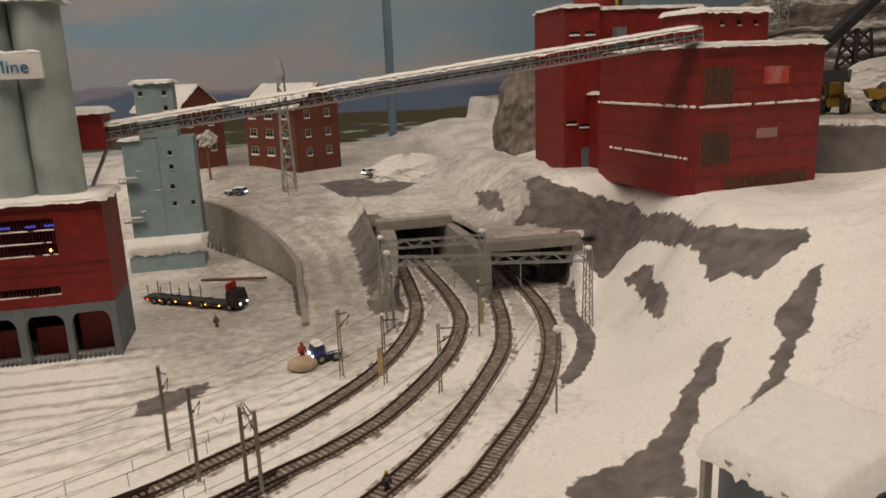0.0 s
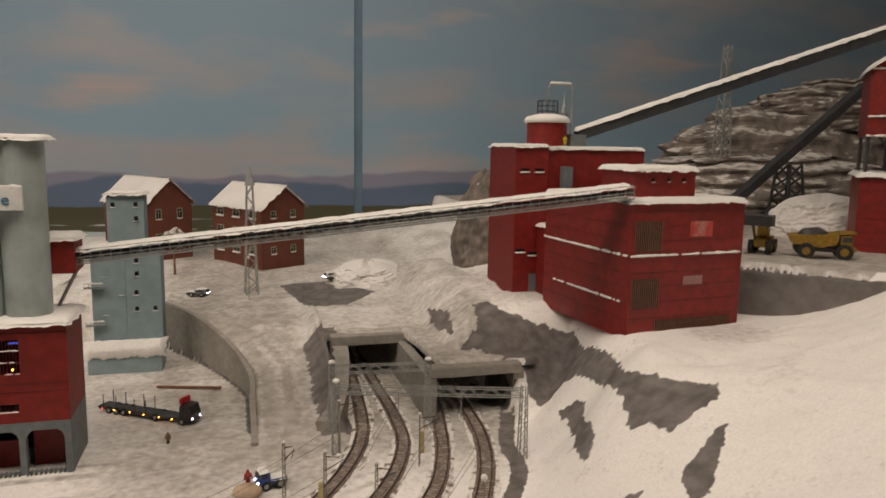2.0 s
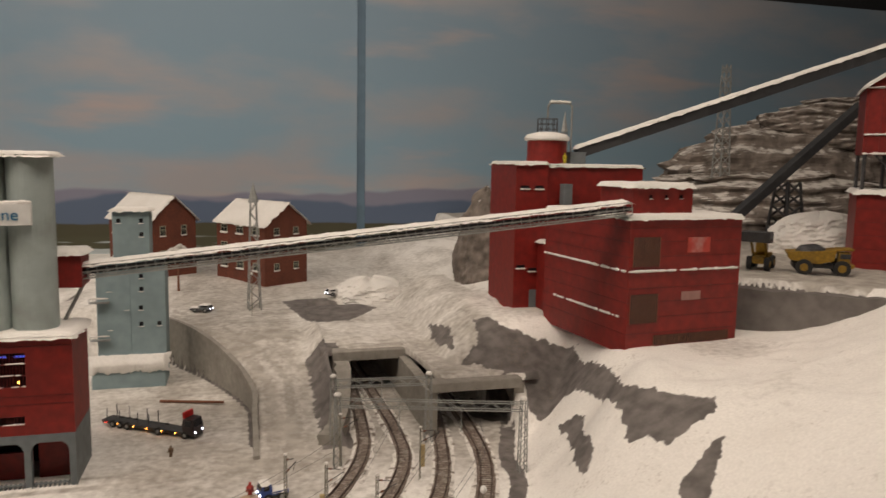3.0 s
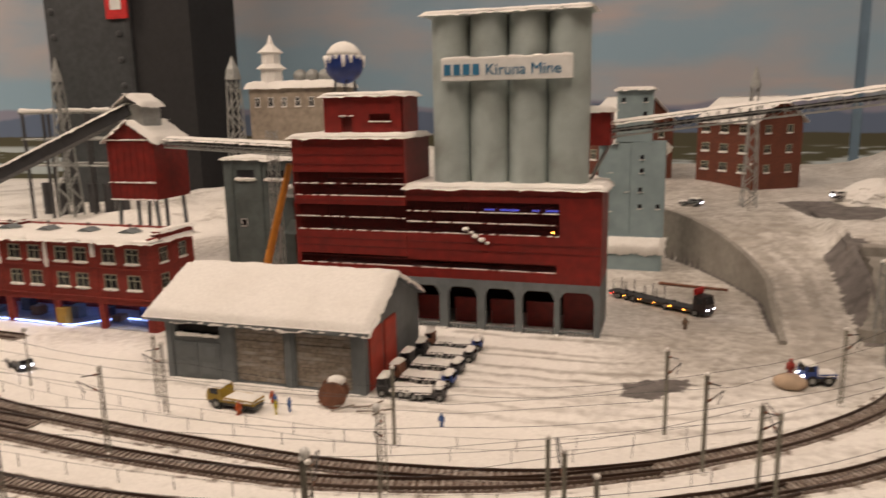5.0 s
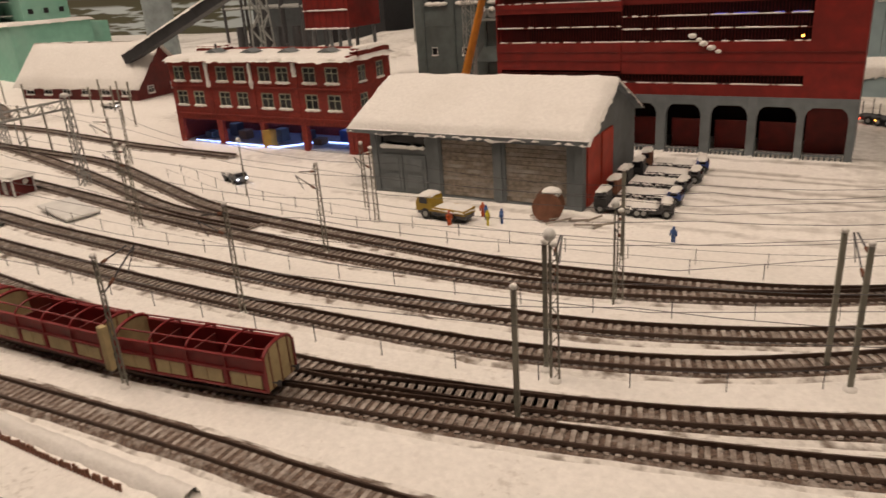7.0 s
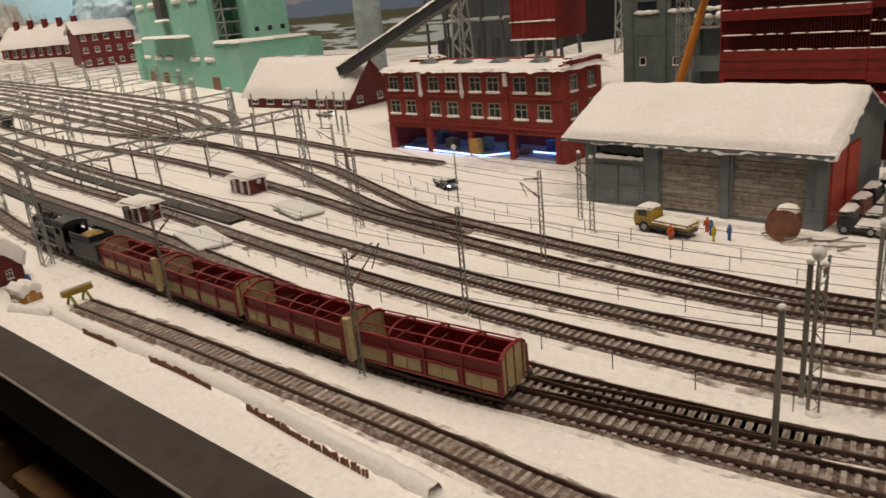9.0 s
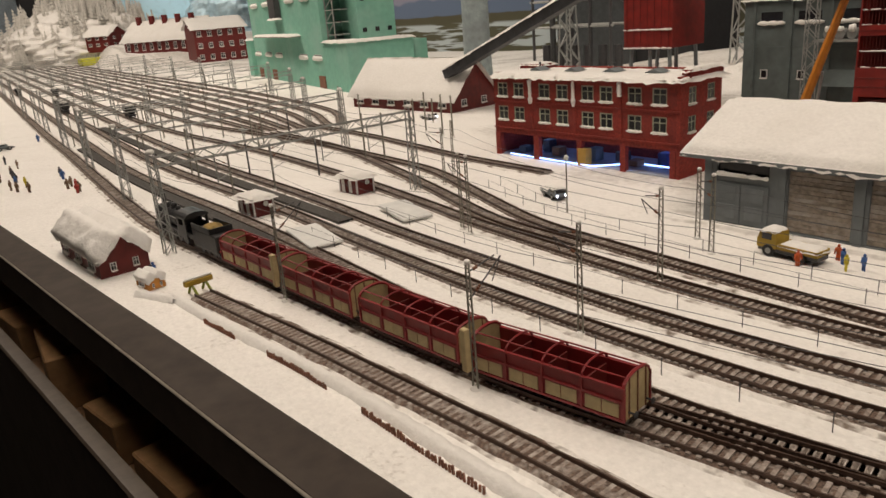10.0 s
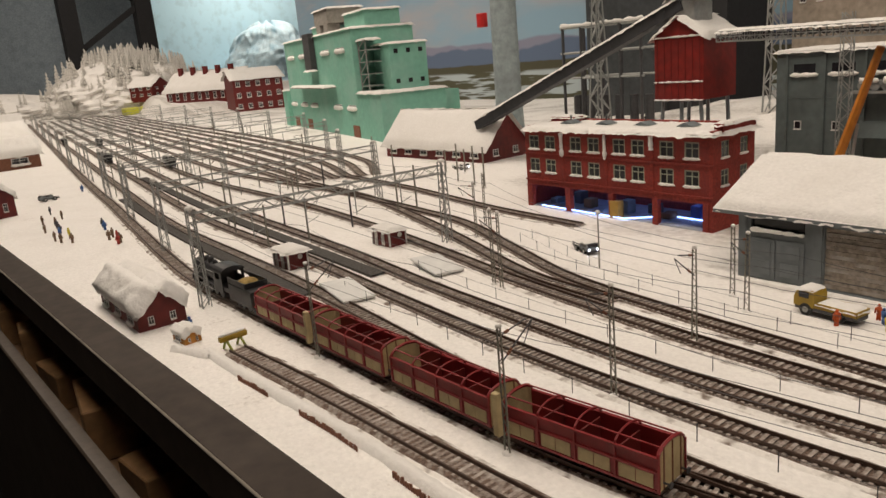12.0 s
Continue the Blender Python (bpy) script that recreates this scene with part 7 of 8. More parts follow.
for s in (-1, 1):
    bm = bmesh.new()
    tube(bm, (-0.034, s * 0.011, 0.0125), (-0.041, s * 0.011, 0.0125), 0.002, n=8)
    part("buffer", bm, REDSIGN, tender, "red buffer")
back_x = nxt - 0.006
c, ang, nxt = on_line(back_x, 0.132)
loco = thing("steam_engine", "black model steam engine with snowy boiler fittings", "locomotive")
loco.matrix_world = pose(c.x, c.y, 0.0052, 0, 0, ang)
ALONG = Matrix.Rotation(radians(90), 4, "Y")
bm = bmesh.new()
lathe(bm, [(0.0115, -0.024), (0.0115, 0.045), (0.0118, 0.046), (0.0118, 0.062), (0.0105, 0.064), (0.004, 0.0655)], 24, Matrix.Translation((0, 0, 0.0285)) @ ALONG)
part("boiler", bm, LOCO, loco, smooth=False)
for x in (-0.010, 0.008, 0.026, 0.044):
    bm = bmesh.new()
    lathe(bm, [(0.0121, x - 0.0006), (0.0121, x + 0.0006)], 24, Matrix.Translation((0, 0, 0.0285)) @ ALONG)
    part("boiler_band", bm, DARKSTEEL, loco)
for x, r, h, nm in ((0.054, 0.0032, 0.0165, "chimney"), (0.034, 0.0042, 0.0075, "dome"), (0.018, 0.0045, 0.0085, "dome"), (0.004, 0.0036, 0.006, "dome")):
    bm = bmesh.new()
    lathe(bm, [(r * 1.15, 0.036), (r, 0.040), (r * 0.95, 0.0385 + h - 0.002), (r * (1.25 if nm == "chimney" else 0.5), 0.0385 + h)], 14, Matrix.Translation((x, 0, 0)))
    part(nm, bm, LOCO, loco, smooth=False)
bm = bmesh.new()
roof = [(0.0160 * math.cos(a), 0.0400 + 0.0065 * math.sin(a)) for a in [math.pi * k / 8 for k in range(9)]]
prism(bm, [(p, q) for p, q in roof], "x", -0.058, -0.022)
part("cab_roof", bm, LOCO, loco)
for s in (-1, 1):
    bm = bmesh.new()
    side = Matrix.Translation((0, s * 0.0150, 0))
    wall_holes(bm, -0.054, -0.024, 0.012, 0.040, -0.0006, 0.0006, [(-0.046, -0.032, 0.029, 0.037)], side)
    part("cab_side", bm, LOCO, loco)
    bm = bmesh.new()
    box(bm, -0.024, 0.060, s * 0.0125 - 0.003, s * 0.0125 + 0.003, 0.0175, 0.0188)
    part("running_board", bm, DARKSTEEL, loco)
    bm = bmesh.new()
    tube(bm, (-0.022, s * 0.0124, 0.0335), (0.058, s * 0.0124, 0.0335), 0.0005, n=5)
    part("handrail", bm, STEEL, loco)
    bm = bmesh.new()
    tube(bm, (0.040, s * 0.0125, 0.0115), (0.056, s * 0.0125, 0.0115), 0.0042, n=14)
    part("cylinder", bm, LOCO, loco)
    bm = bmesh.new()
    box(bm, -0.018, 0.040, s * 0.0128 - 0.0006, s * 0.0128 + 0.0006, 0.0085, 0.0102)
    part("coupling_rod", bm, STEEL, loco)
bm = bmesh.new()
box(bm, -0.0245, -0.0230, -0.0150, 0.0150, 0.012, 0.040)
part("cab_front", bm, LOCO, loco)
bm = bmesh.new()
box(bm, -0.056, 0.062, -0.0085, 0.0085, 0.0105, 0.0172)
part("frame", bm, DARKSTEEL, loco)
bm = bmesh.new()
box(bm, 0.0615, 0.0640, -0.0150, 0.0150, 0.0105, 0.0165)
part("buffer_beam", bm, LOCO, loco)
for s in (-1, 1):
    bm = bmesh.new()
    tube(bm, (0.064, s * 0.011, 0.0135), (0.070, s * 0.011, 0.0135), 0.0022, n=10)
    part("buffer", bm, DARKSTEEL, loco)
for x, r in ((-0.030, 0.0085), (-0.010, 0.0085), (0.010, 0.0085), (0.030, 0.0085), (0.052, 0.0048)):
    wheelset(loco, x, r)


# black tank wagons left standing in the yard
def tank_wagon(x, y, turn):
    t = thing("tank_wagon", "black tank wagon standing in the yard under snow", "goods wagon", x, y, 0.0052, turn, "tank wagons in the yard")
    bm = bmesh.new()
    for a, b, r0, r1 in ((-0.052, -0.047, 0.009, 0.0145), (-0.047, 0.047, 0.0145, 0.0145), (0.047, 0.052, 0.0145, 0.009)):
        tube(bm, (a, 0, 0.026), (b, 0, 0.026), r0, r1, 16)
    bmesh.ops.remove_doubles(bm, verts=bm.verts, dist=1e-6)
    part("tank", bm, LOCO, t, smooth=True)
    body_box("frame", -0.056, 0.056, -0.010, 0.010, 0.008, 0.012, DARKSTEEL, t)
    bm = bmesh.new()
    lathe(bm, [(0.006, 0.038), (0.006, 0.044), (0.002, 0.046)], 10)
    part("dome", bm, LOCO, t)
    bm = bmesh.new()
    snow_sheet(bm, (-0.048, -0.007, 0.0395), (0.048, -0.007, 0.0395), (0.048, 0.007, 0.0395), (-0.048, 0.007, 0.0395), 0.004, 18, 6, 0.002, 0.003, x)
    part("snow_cap", bm, SNOW, t, smooth=True)
    for px in (-0.040, -0.026, 0.026, 0.040):
        wheelset(t, px)


for y, x in ((0.617, -3.24), (0.617, -3.37), (0.553, -4.6), (0.688, -4.2), (0.760, -2.75)):
    tank_wagon(x, yard(y, x)[1], -6)


# ---- yard huts, station and front details ----
def flat_hut(x, y, turn):
    t = thing("relay_hut", "small red hut with white corners and snowy flat roof", "hut", x, y, 0, turn, "relay huts")
    body_box("wall", -0.024, 0.024, -0.016, 0.016, 0, 0.028, DARKRED, t)
    for sx in (-1, 1):
        for sy in (-1, 1):
            bm = bmesh.new()
            box(bm, sx * 0.024 - 0.0012, sx * 0.024 + 0.0012, sy * 0.016 - 0.0012, sy * 0.016 + 0.0012, 0, 0.028)
            part("corner_board", bm, WHITE, t)
    bm = bmesh.new()
    box(bm, -0.018, -0.010, -0.0172, -0.016, 0, 0.022)
    part("door", bm, WHITE, t, "white door")
    bm = bmesh.new()
    box(bm, 0.002, 0.010, -0.0172, -0.016, 0.002, 0.020)
    part("door", bm, WHITE, t, "white door")
    bm = bmesh.new()
    tube(bm, (0.0242, 0.004, 0.018), (0.0250, 0.004, 0.018), 0.004, n=12)
    part("round_sign", bm, WHITE, t, "round white sign")
    snow_top(t, -0.028, 0.028, -0.020, 0.020, 0.028, 0.004, x)
    return t


flat_hut(-1.182, 0.604, 2)
flat_hut(-1.166, 0.772, 2)
for x, y, turn in ((-0.985, 0.735, -12), (-0.985, 0.590, -8)):
    bm = bmesh.new()
    box(bm, -0.045, 0.045, -0.022, 0.022, 0.004, 0.008, bevel=0.001)
    ob = solo("platform_slab", bm, WHITE, "snow-covered slab lying between the tracks", "slab", group="platform slabs")
    ob.matrix_world = pose(x, y, 0, 0, 2, turn)
for y0, x0, x1 in ((0.640, -2.6, -1.02), (0.528, -2.2, -1.02)):
    bm = bmesh.new()
    pts = curve_points([(x1, y0 + 0.02), ((x0 + x1) / 2, y0 + 0.02 + far_shift((x0 + x1) / 2)), (x0, y0 + far_shift(x0))], 0.03)
    rows = [[bm.verts.new((p.x, p.y + w, z)) for w, z in ((-0.012, 0.0005), (-0.011, 0.004), (0.011, 0.004), (0.012, 0.0005))] for p in pts]
    for r, s in zip(rows, rows[1:]):
        for i in range(3):
            bm.faces.new((r[i], r[i + 1], s[i + 1], s[i]))
    solo("dark_path", bm, mat("dark_gravel", (0.07, 0.065, 0.06), 0.95, 0, 300, 0.4, 0.8), "dark gravel path between the tracks", "path", kind="structure")

gable_house("station_cottage", "small red wooden cottage under heavy snow", -1.140, 0.344, 0, 0.165, 0.058, 0.024, 0.026, DARKRED, 2, 1, 3, 0.014, "cottage")
gable_house("garden_shed", "tiny orange wooden shed with snow roof", -0.985, 0.372, 0, 0.030, 0.020, 0.010, 0.006, mat("orange_wood", (0.48, 0.20, 0.03), 0.7), 8, 1, 1, 0.005, "shed")
gable_house("station_house", "dark red station house with deep snow roof", -2.33, 0.232, 0, 0.26, 0.09, 0.050, 0.040, DARKRED, 20, 1, 4, 0.014, "house")
gable_house("station_house", "brown log station house with deep snow roof", -3.55, 0.46, 0, 0.30, 0.16, 0.06, 0.06, BROWN, 95, 1, 2, 0.016, "house")
gable_house("station_house", "brown log station house with deep snow roof", -4.6, 0.54, 0, 0.36, 0.26, 0.07, 0.08, BROWN, 95, 1, 2, 0.016, "house")
gable_house("station_house", "brown log station house with deep snow roof", -6.2, 0.75, 0, 0.30, 0.22, 0.08, 0.08, BROWN, 95, 1, 2, 0.016, "house")
stop = thing("buffer_stop", "yellow-green buffer stop at the end of the siding", "buffer stop", -0.913, 0.411, 0, 6)
for s in (-1, 1):
    bm = bmesh.new()
    tube(bm, (0.010, s * 0.008, 0.002), (-0.003, s * 0.008, 0.014), 0.0016, n=6)
    tube(bm, (-0.012, s * 0.008, 0.001), (-0.003, s * 0.008, 0.014), 0.0014, n=6)
    part("strut", bm, mat("moss_green", (0.20, 0.22, 0.03), 0.7), stop)
bm = bmesh.new()
box(bm, -0.005, 0.001, -0.016, 0.016, 0.012, 0.018, bevel=0.0008)
part("beam", bm, YELLOW, stop)
snow_ledge(stop, (-0.002, -0.016, 0.019), (-0.002, 0.016, 0.019), 0.0018, 9, 2, 0.4)
for pts in ([(-0.965, 0.362), (-0.94, 0.372), (-0.905, 0.385)], [(-0.93, 0.385), (-0.87, 0.388), (-0.80, 0.392), (-0.72, 0.400), (-0.62, 0.408), (-0.52, 0.410), (-0.40, 0.412)]):
    bm = bmesh.new()
    q = curve_points(pts, 0.006)
    rows = []
    for p in q:
        k = noise.noise(p * 80)
        rows.append([bm.verts.new((p.x, p.y + w, h)) for w, h in ((-0.007 - 0.002 * k, -0.001), (-0.004, 0.006 + 0.002 * k), (0.004, 0.006 + 0.002 * k), (0.007 + 0.002 * k, -0.001))])
    for r, s in zip(rows, rows[1:]):
        for i in range(3):
            bm.faces.new((r[i], r[i + 1], s[i + 1], s[i]))
    solo("snow_wall", bm, SNOW, "low wall buried under a ridge of snow", "low wall", True, kind="structure")
pal = thing("picket_fence", "dark wooden picket fence half buried in snow", "fence", 0, 0, 0)
bm = bmesh.new()
box(bm, -0.0008, 0.0008, -0.0006, 0.0006, -0.002, 0.0062)
me = mesh("picket", bm, BROWN)
random.seed(7)
for p in curve_points([(-0.83, 0.384), (-0.759, 0.390), (-0.669, 0.398), (-0.585, 0.400), (-0.50, 0.400), (-0.38, 0.402)], 0.0034):
    if noise.noise(p * 14) > -0.12:
        share("picket", me, pal, Matrix.Translation((p.x, p.y - 0.002, random.uniform(-0.002, 0.0005))) @ Matrix.Rotation(random.uniform(-0.15, 0.15), 4, "Y"))
random.seed(9)
keys = list(COATS)
for x, y in ((-1.75, 0.378), (-1.725, 0.394), (-1.63, 0.461), (-1.66, 0.463), (-1.70, 0.463), (-2.15, 0.421), (-1.97, 0.404), (-1.93, 0.40), (-2.05, 0.43), (-1.86, 0.395), (-1.82, 0.388), (-1.79, 0.400), (-1.78, 0.372), (-2.02, 0.385), (-1.90, 0.372), (-1.68, 0.452), (-1.80, 0.470), (-1.84, 0.474), (-0.999, 0.388), (-1.006, 0.393), (-1.62, 0.455), (-2.5, 0.56)):
    figure(x, y, 0, COATS[random.choice(keys + ["dark", "brown"] * 4)], random.uniform(0, 360))
figure(0.177, 0.789, 0, COATS["dark"], 0, 0.0205, "grey painted figure with yellow helmet by the track")
bm = bmesh.new()
ball(bm, (0.177, 0.789, 0.0205), 0.0021, 0.8, 8, 5)
solo("helmet", bm, COATS["yellow"], "yellow helmet of the track worker", "helmet", True)
figure(-0.001, 1.314, 0, COATS["brown"], 0, 0.019)
figure(-0.258, 0.89, 0, COATS["blue"], 0, 0.016)
for x, y, k in ((-0.470, 0.898, "orange"), (-0.462, 0.890, "blue"), (-0.440, 0.884, "blue"), (-0.452, 0.874, "yellow"), (-0.492, 0.860, "orange")):
    figure(x, y, 0, COATS[k], random.uniform(0, 360), 0.017)


# ---- vehicles ----
def vehicle(name, label, x, y, z, turn, L, W, cab, bed, paint, category="truck", lights=False, wheels=(0.25, -0.25), r=0.0055, snow=0.004, group=""):
    """A small lorry or car: chassis, cab with glazing, load bed, wheels, lamps and snow."""
    t = thing(name, label, category, x, y, z, turn, group)
    bm = bmesh.new()
    box(bm, -L / 2, L / 2, -W * 0.42, W * 0.42, r * 0.8, r * 1.5, bevel=0.0004)
    part("chassis", bm, DARKSTEEL, t)
    h = cab[1]
    bm = bmesh.new()
    xa, xb = L / 2 - cab[0], L / 2
    prism(bm, [(xa, r * 1.4), (xb, r * 1.4), (xb, r * 1.4 + h * 0.5), (xb - cab[0] * 0.18, r * 1.4 + h), (xa + cab[0] * 0.1, r * 1.4 + h), (xa, r * 1.4 + h * 0.7)], "y", -W / 2, W / 2)
    cb = part("cab", bm, paint, t)
    bm = bmesh.new()
    prism(bm, [(xb - 0.0002, r * 1.4 + h * 0.54), (xb + 0.0004, r * 1.4 + h * 0.54), (xb - cab[0] * 0.15, r * 1.4 + h * 0.94), (xb - cab[0] * 0.18, r * 1.4 + h * 0.94)], "y", -W * 0.42, W * 0.42)
    part("windscreen", bm, GLASS_DARK, cb)
    for s in (-1, 1):
        bm = bmesh.new()
        box(bm, xa + cab[0] * 0.25, xb - cab[0] * 0.25, s * W / 2 - 0.0003, s * W / 2 + 0.0003, r * 1.4 + h * 0.52, r * 1.4 + h * 0.88)
        part("side_window", bm, GLASS_DARK, cb)
    if bed:
        bm = bmesh.new()
        wall = 0.0008
        for a in ((-L / 2, xa - 0.001, -W / 2, -W / 2 + wall), (-L / 2, xa - 0.001, W / 2 - wall, W / 2), (-L / 2, -L / 2 + wall, -W / 2, W / 2)):
            box(bm, *a, r * 1.5, r * 1.5 + bed)
        box(bm, -L / 2, xa - 0.001, -W / 2, W / 2, r * 1.5, r * 1.5 + 0.001)
        part("load_bed", bm, paint if bed > 0.003 else DARKSTEEL, t)
    for u in wheels:
        for s in (-1, 1):
            bm = bmesh.new()
            tube(bm, (u * L, s * W * 0.38, r), (u * L, s * W * 0.52, r), r, n=14)
            wh = part("wheel", bm, RUBBER, t)
            bm = bmesh.new()
            tube(bm, (u * L, s * W * 0.50, r), (u * L, s * W * 0.535, r), r * 0.5, n=10)
            part("rim", bm, STEEL, wh)
    if lights:
        for s in (-1, 1):
            bm = bmesh.new()
            ball(bm, (L / 2 + 0.0004, s * W * 0.36, r * 1.4 + h * 0.18), 0.0013, 1, 8, 6)
            part("head_lamp", bm, LAMP_WHITE, t, "lit white head lamp")
    if snow:
        bm = bmesh.new()
        zt = r * 1.4 + h
        snow_sheet(bm, (xa + cab[0] * 0.1, -W * 0.48, zt), (xb - cab[0] * 0.18, -W * 0.48, zt), (xb - cab[0] * 0.18, W * 0.48, zt), (xa + cab[0] * 0.1, W * 0.48, zt), snow * 0.6, 8, 8, 0.001, 0.001, x)
        part("snow_cap", bm, SNOW, t, smooth=True)
        if bed:
            bm = bmesh.new()
            snow_sheet(bm, (-L / 2, -W * 0.5, r * 1.5 + bed * 0.8), (xa - 0.002, -W * 0.5, r * 1.5 + bed * 0.8), (xa - 0.002, W * 0.5, r * 1.5 + bed * 0.8), (-L / 2, W * 0.5, r * 1.5 + bed * 0.8), snow * 0.7, 14, 8, 0.001, 0.002, y)
            part("snow_load", bm, SNOW, t, smooth=True)
    return t


vehicle("snow_truck", "yellow off-road truck with snow on cab and bed", -0.507, 0.878, 0, 174, 0.066, 0.022, (0.022, 0.018), 0.006, YELLOW, wheels=(0.30, -0.22), r=0.0065)
vehicle("pickup", "snowy grey pickup with lit head lamps", -0.875, 0.920, 0, -20, 0.048, 0.018, (0.022, 0.010), 0.005, GREY, "pickup", True, r=0.0045)
vehicle("pickup", "snowy white pickup parked by the barn", -1.68, 1.320, 0, 0, 0.052, 0.019, (0.022, 0.010), 0.005, WHITE, "pickup", True, r=0.0045)
vehicle("parked_car", "dark snowy car parked at the station", -2.42, 0.460, 0, -80, 0.050, 0.020, (0.034, 0.011), 0, GREY, "car")
vehicle("parked_car", "small car with lit head lamps on the hill road", 0.015, 1.985, 0.099, -20, 0.052, 0.02, (0.030, 0.011), 0.003, GREY, "car", True)
vehicle("parked_car", "small car with lit lamps on the plateau", 0.36, 2.12, 0.105, 200, 0.052, 0.02, (0.030, 0.012), 0.003, WHITE, "car", True)
vehicle("parked_car", "snowy grey car beside the rock", 0.62, 2.02, 0.118, 200, 0.052, 0.02, (0.030, 0.012), 0.003, GREY, "car")
vehicle("tractor", "blue municipal tractor clearing snow with lit lamps", 0.150, 1.125, 0, 196, 0.040, 0.020, (0.016, 0.018), 0.005, BLUE, "tractor", True, r=0.007)
bm = bmesh.new()
ball(bm, (0.118, 1.108, 0.006), 0.020, 0.45, 14, 8)
solo("snow_mound", bm, mat("brown_snow", (0.42, 0.31, 0.22), 0.9, dirt=(0.6, 0.55, 0.5)), "heap of brown dirty snow before the tractor", "snow pile", True)
figure(0.119, 1.118, 0.008, COATS["red"], 0, 0.024, "red painted figure in front of the tractor")
truck = vehicle("flatbed_truck", "long black flatbed truck with coloured running lamps", -0.043, 1.442, 0, -34, 0.195, 0.026, (0.024, 0.026), 0.002, mat("truck_black", (0.03, 0.02, 0.02), 0.5), "truck", True, (0.40, 0.12, -0.22, -0.30, -0.38), 0.0065, 0)
for u in (-0.44, -0.30, -0.10, 0.02):
    for s in (-1, 1):
        bm = bmesh.new()
        tube(bm, (u * 0.195, s * 0.012, 0.010), (u * 0.195, s * 0.012, 0.034), 0.0008, n=4)
        part("stake", bm, DARKSTEEL, truck)
for k, (u, mt) in enumerate(((-0.45, LAMP_RED), (-0.32, LAMP_AMBER), (-0.15, LAMP_AMBER), (0.0, LAMP_AMBER), (0.16, LAMP_AMBER), (0.30, LAMP_AMBER))):
    bm = bmesh.new()
    ball(bm, (u * 0.195, -0.0132, 0.0085), 0.0011, 1, 6, 4)
    part("side_lamp", bm, mt, truck, "lit coloured lamp")
for y in (-0.009, -0.004, 0.004, 0.009):
    bm = bmesh.new()
    ball(bm, (0.0965, y, 0.024), 0.0011, 1, 6, 4)
    part("grille_lamp", bm, LAMP_RED, truck, "lit red lamp")
bm = bmesh.new()
box(bm, 0.074, 0.078, -0.012, 0.012, 0.036, 0.046)
part("cab_shield", bm, REDSIGN, truck, "red shield above the cab")
bm = bmesh.new()
tube(bm, (-0.045, 1.60, 0.002), (0.075, 1.555, 0.006), 0.003, n=6)
solo("pipe", bm, BROWN, "long rusty pipe lying in the snow", "pipe")
reel = thing("cable_reel", "rusty brown cable reel with snow on top", "cable reel", -0.397, 0.912, 0, 14)
for s in (-1, 1):
    bm = bmesh.new()
    tube(bm, (0, s * 0.009 - 0.001, 0.0165), (0, s * 0.009 + 0.001, 0.0165), 0.0165, n=24)
    part("flange", bm, BROWN, reel)
bm = bmesh.new()
tube(bm, (0, -0.008, 0.0165), (0, 0.008, 0.0165), 0.010, n=18)
part("drum", bm, DARKSTEEL, reel)
bm = bmesh.new()
ball(bm, (0.003, 0.004, 0.030), 0.011, 0.55, 12, 7)
part("snow_cap", bm, SNOW, reel, smooth=True)
random.seed(3)
for k in range(8):
    bm = bmesh.new()
    x, y = -0.36 + random.uniform(-0.06, 0.03), 0.905 + random.uniform(-0.012, 0.012)
    tube(bm, (0, 0, 0.002), (random.uniform(0.01, 0.03), random.uniform(-0.01, 0.01), 0.002 + random.uniform(0, 0.008)), 0.0012, n=5)
    ob = solo("timber_baulk", bm, GREYWOOD, "loose timber lying by the reel", "timber", group="loose timber")
    ob.matrix_world = pose(x, y, 0, 0, 0, random.uniform(-30, 30))
# row of snowed-in scrap lorries beside the shed
for r in range(5):
    for c in range(2):
        paint = (LOCO, DARKSTEEL, BROWN, BLUE, LOCO, DARKSTEEL)[(r * 2 + c) % 6]
        vehicle("scrap_lorry", "abandoned lorry chassis buried in snow", -0.338 + 0.041 * c - 0.002 * r + 0.006 * (r > 2), 0.962 + 0.046 * r, 0, (184 if c == 0 else 4) + 7 * math.sin(r * 5 + c), 0.044, 0.023, (0.015, 0.017 if c == 0 else 0.009), 0.003, paint, snow=0.006, group="scrap lorries", wheels=(0.34, -0.2, -0.36))
# Stained yellow, its colour also darkened for the dim light on the bench.
SHADEDYELLOW = mat("worn_shaded_yellow", (0.26, 0.15, 0.012), 0.6, 0, 200, 0.35, 0.3, (0.10, 0.06, 0.02), 0.7, 40)


def big_wheel(t, x, y, r, w, s):
    bm = bmesh.new()
    tube(bm, (x, y, r), (x, y + s * w, r), r, n=20)
    wh = part("wheel", bm, RUBBER, t)
    bm = bmesh.new()
    tube(bm, (x, y + s * w * 0.9, r), (x, y + s * w * 1.06, r), r * 0.5, n=12)
    part("rim", bm, SHADEDYELLOW, wh, "yellow rim")


dump = thing("dump_truck", "yellow mining dump truck loaded with dark ore", "dump truck", 1.29, 1.385, 0.255, -35)
bm = bmesh.new()
box(bm, -0.055, 0.055, -0.018, 0.018, 0.014, 0.024, bevel=0.001)
part("chassis", bm, DARKSTEEL, dump)
bm = bmesh.new()
prism(bm, [(-0.068, 0.046), (-0.060, 0.030), (-0.005, 0.024), (0.022, 0.032), (0.026, 0.054), (-0.02, 0.050)], "y", -0.029, 0.029)
part("tipping_body", bm, SHADEDYELLOW, dump)
bm = bmesh.new()
prism(bm, [(0.026, 0.0525), (0.058, 0.0545), (0.058, 0.057), (0.026, 0.056)], "y", -0.026, 0.026)
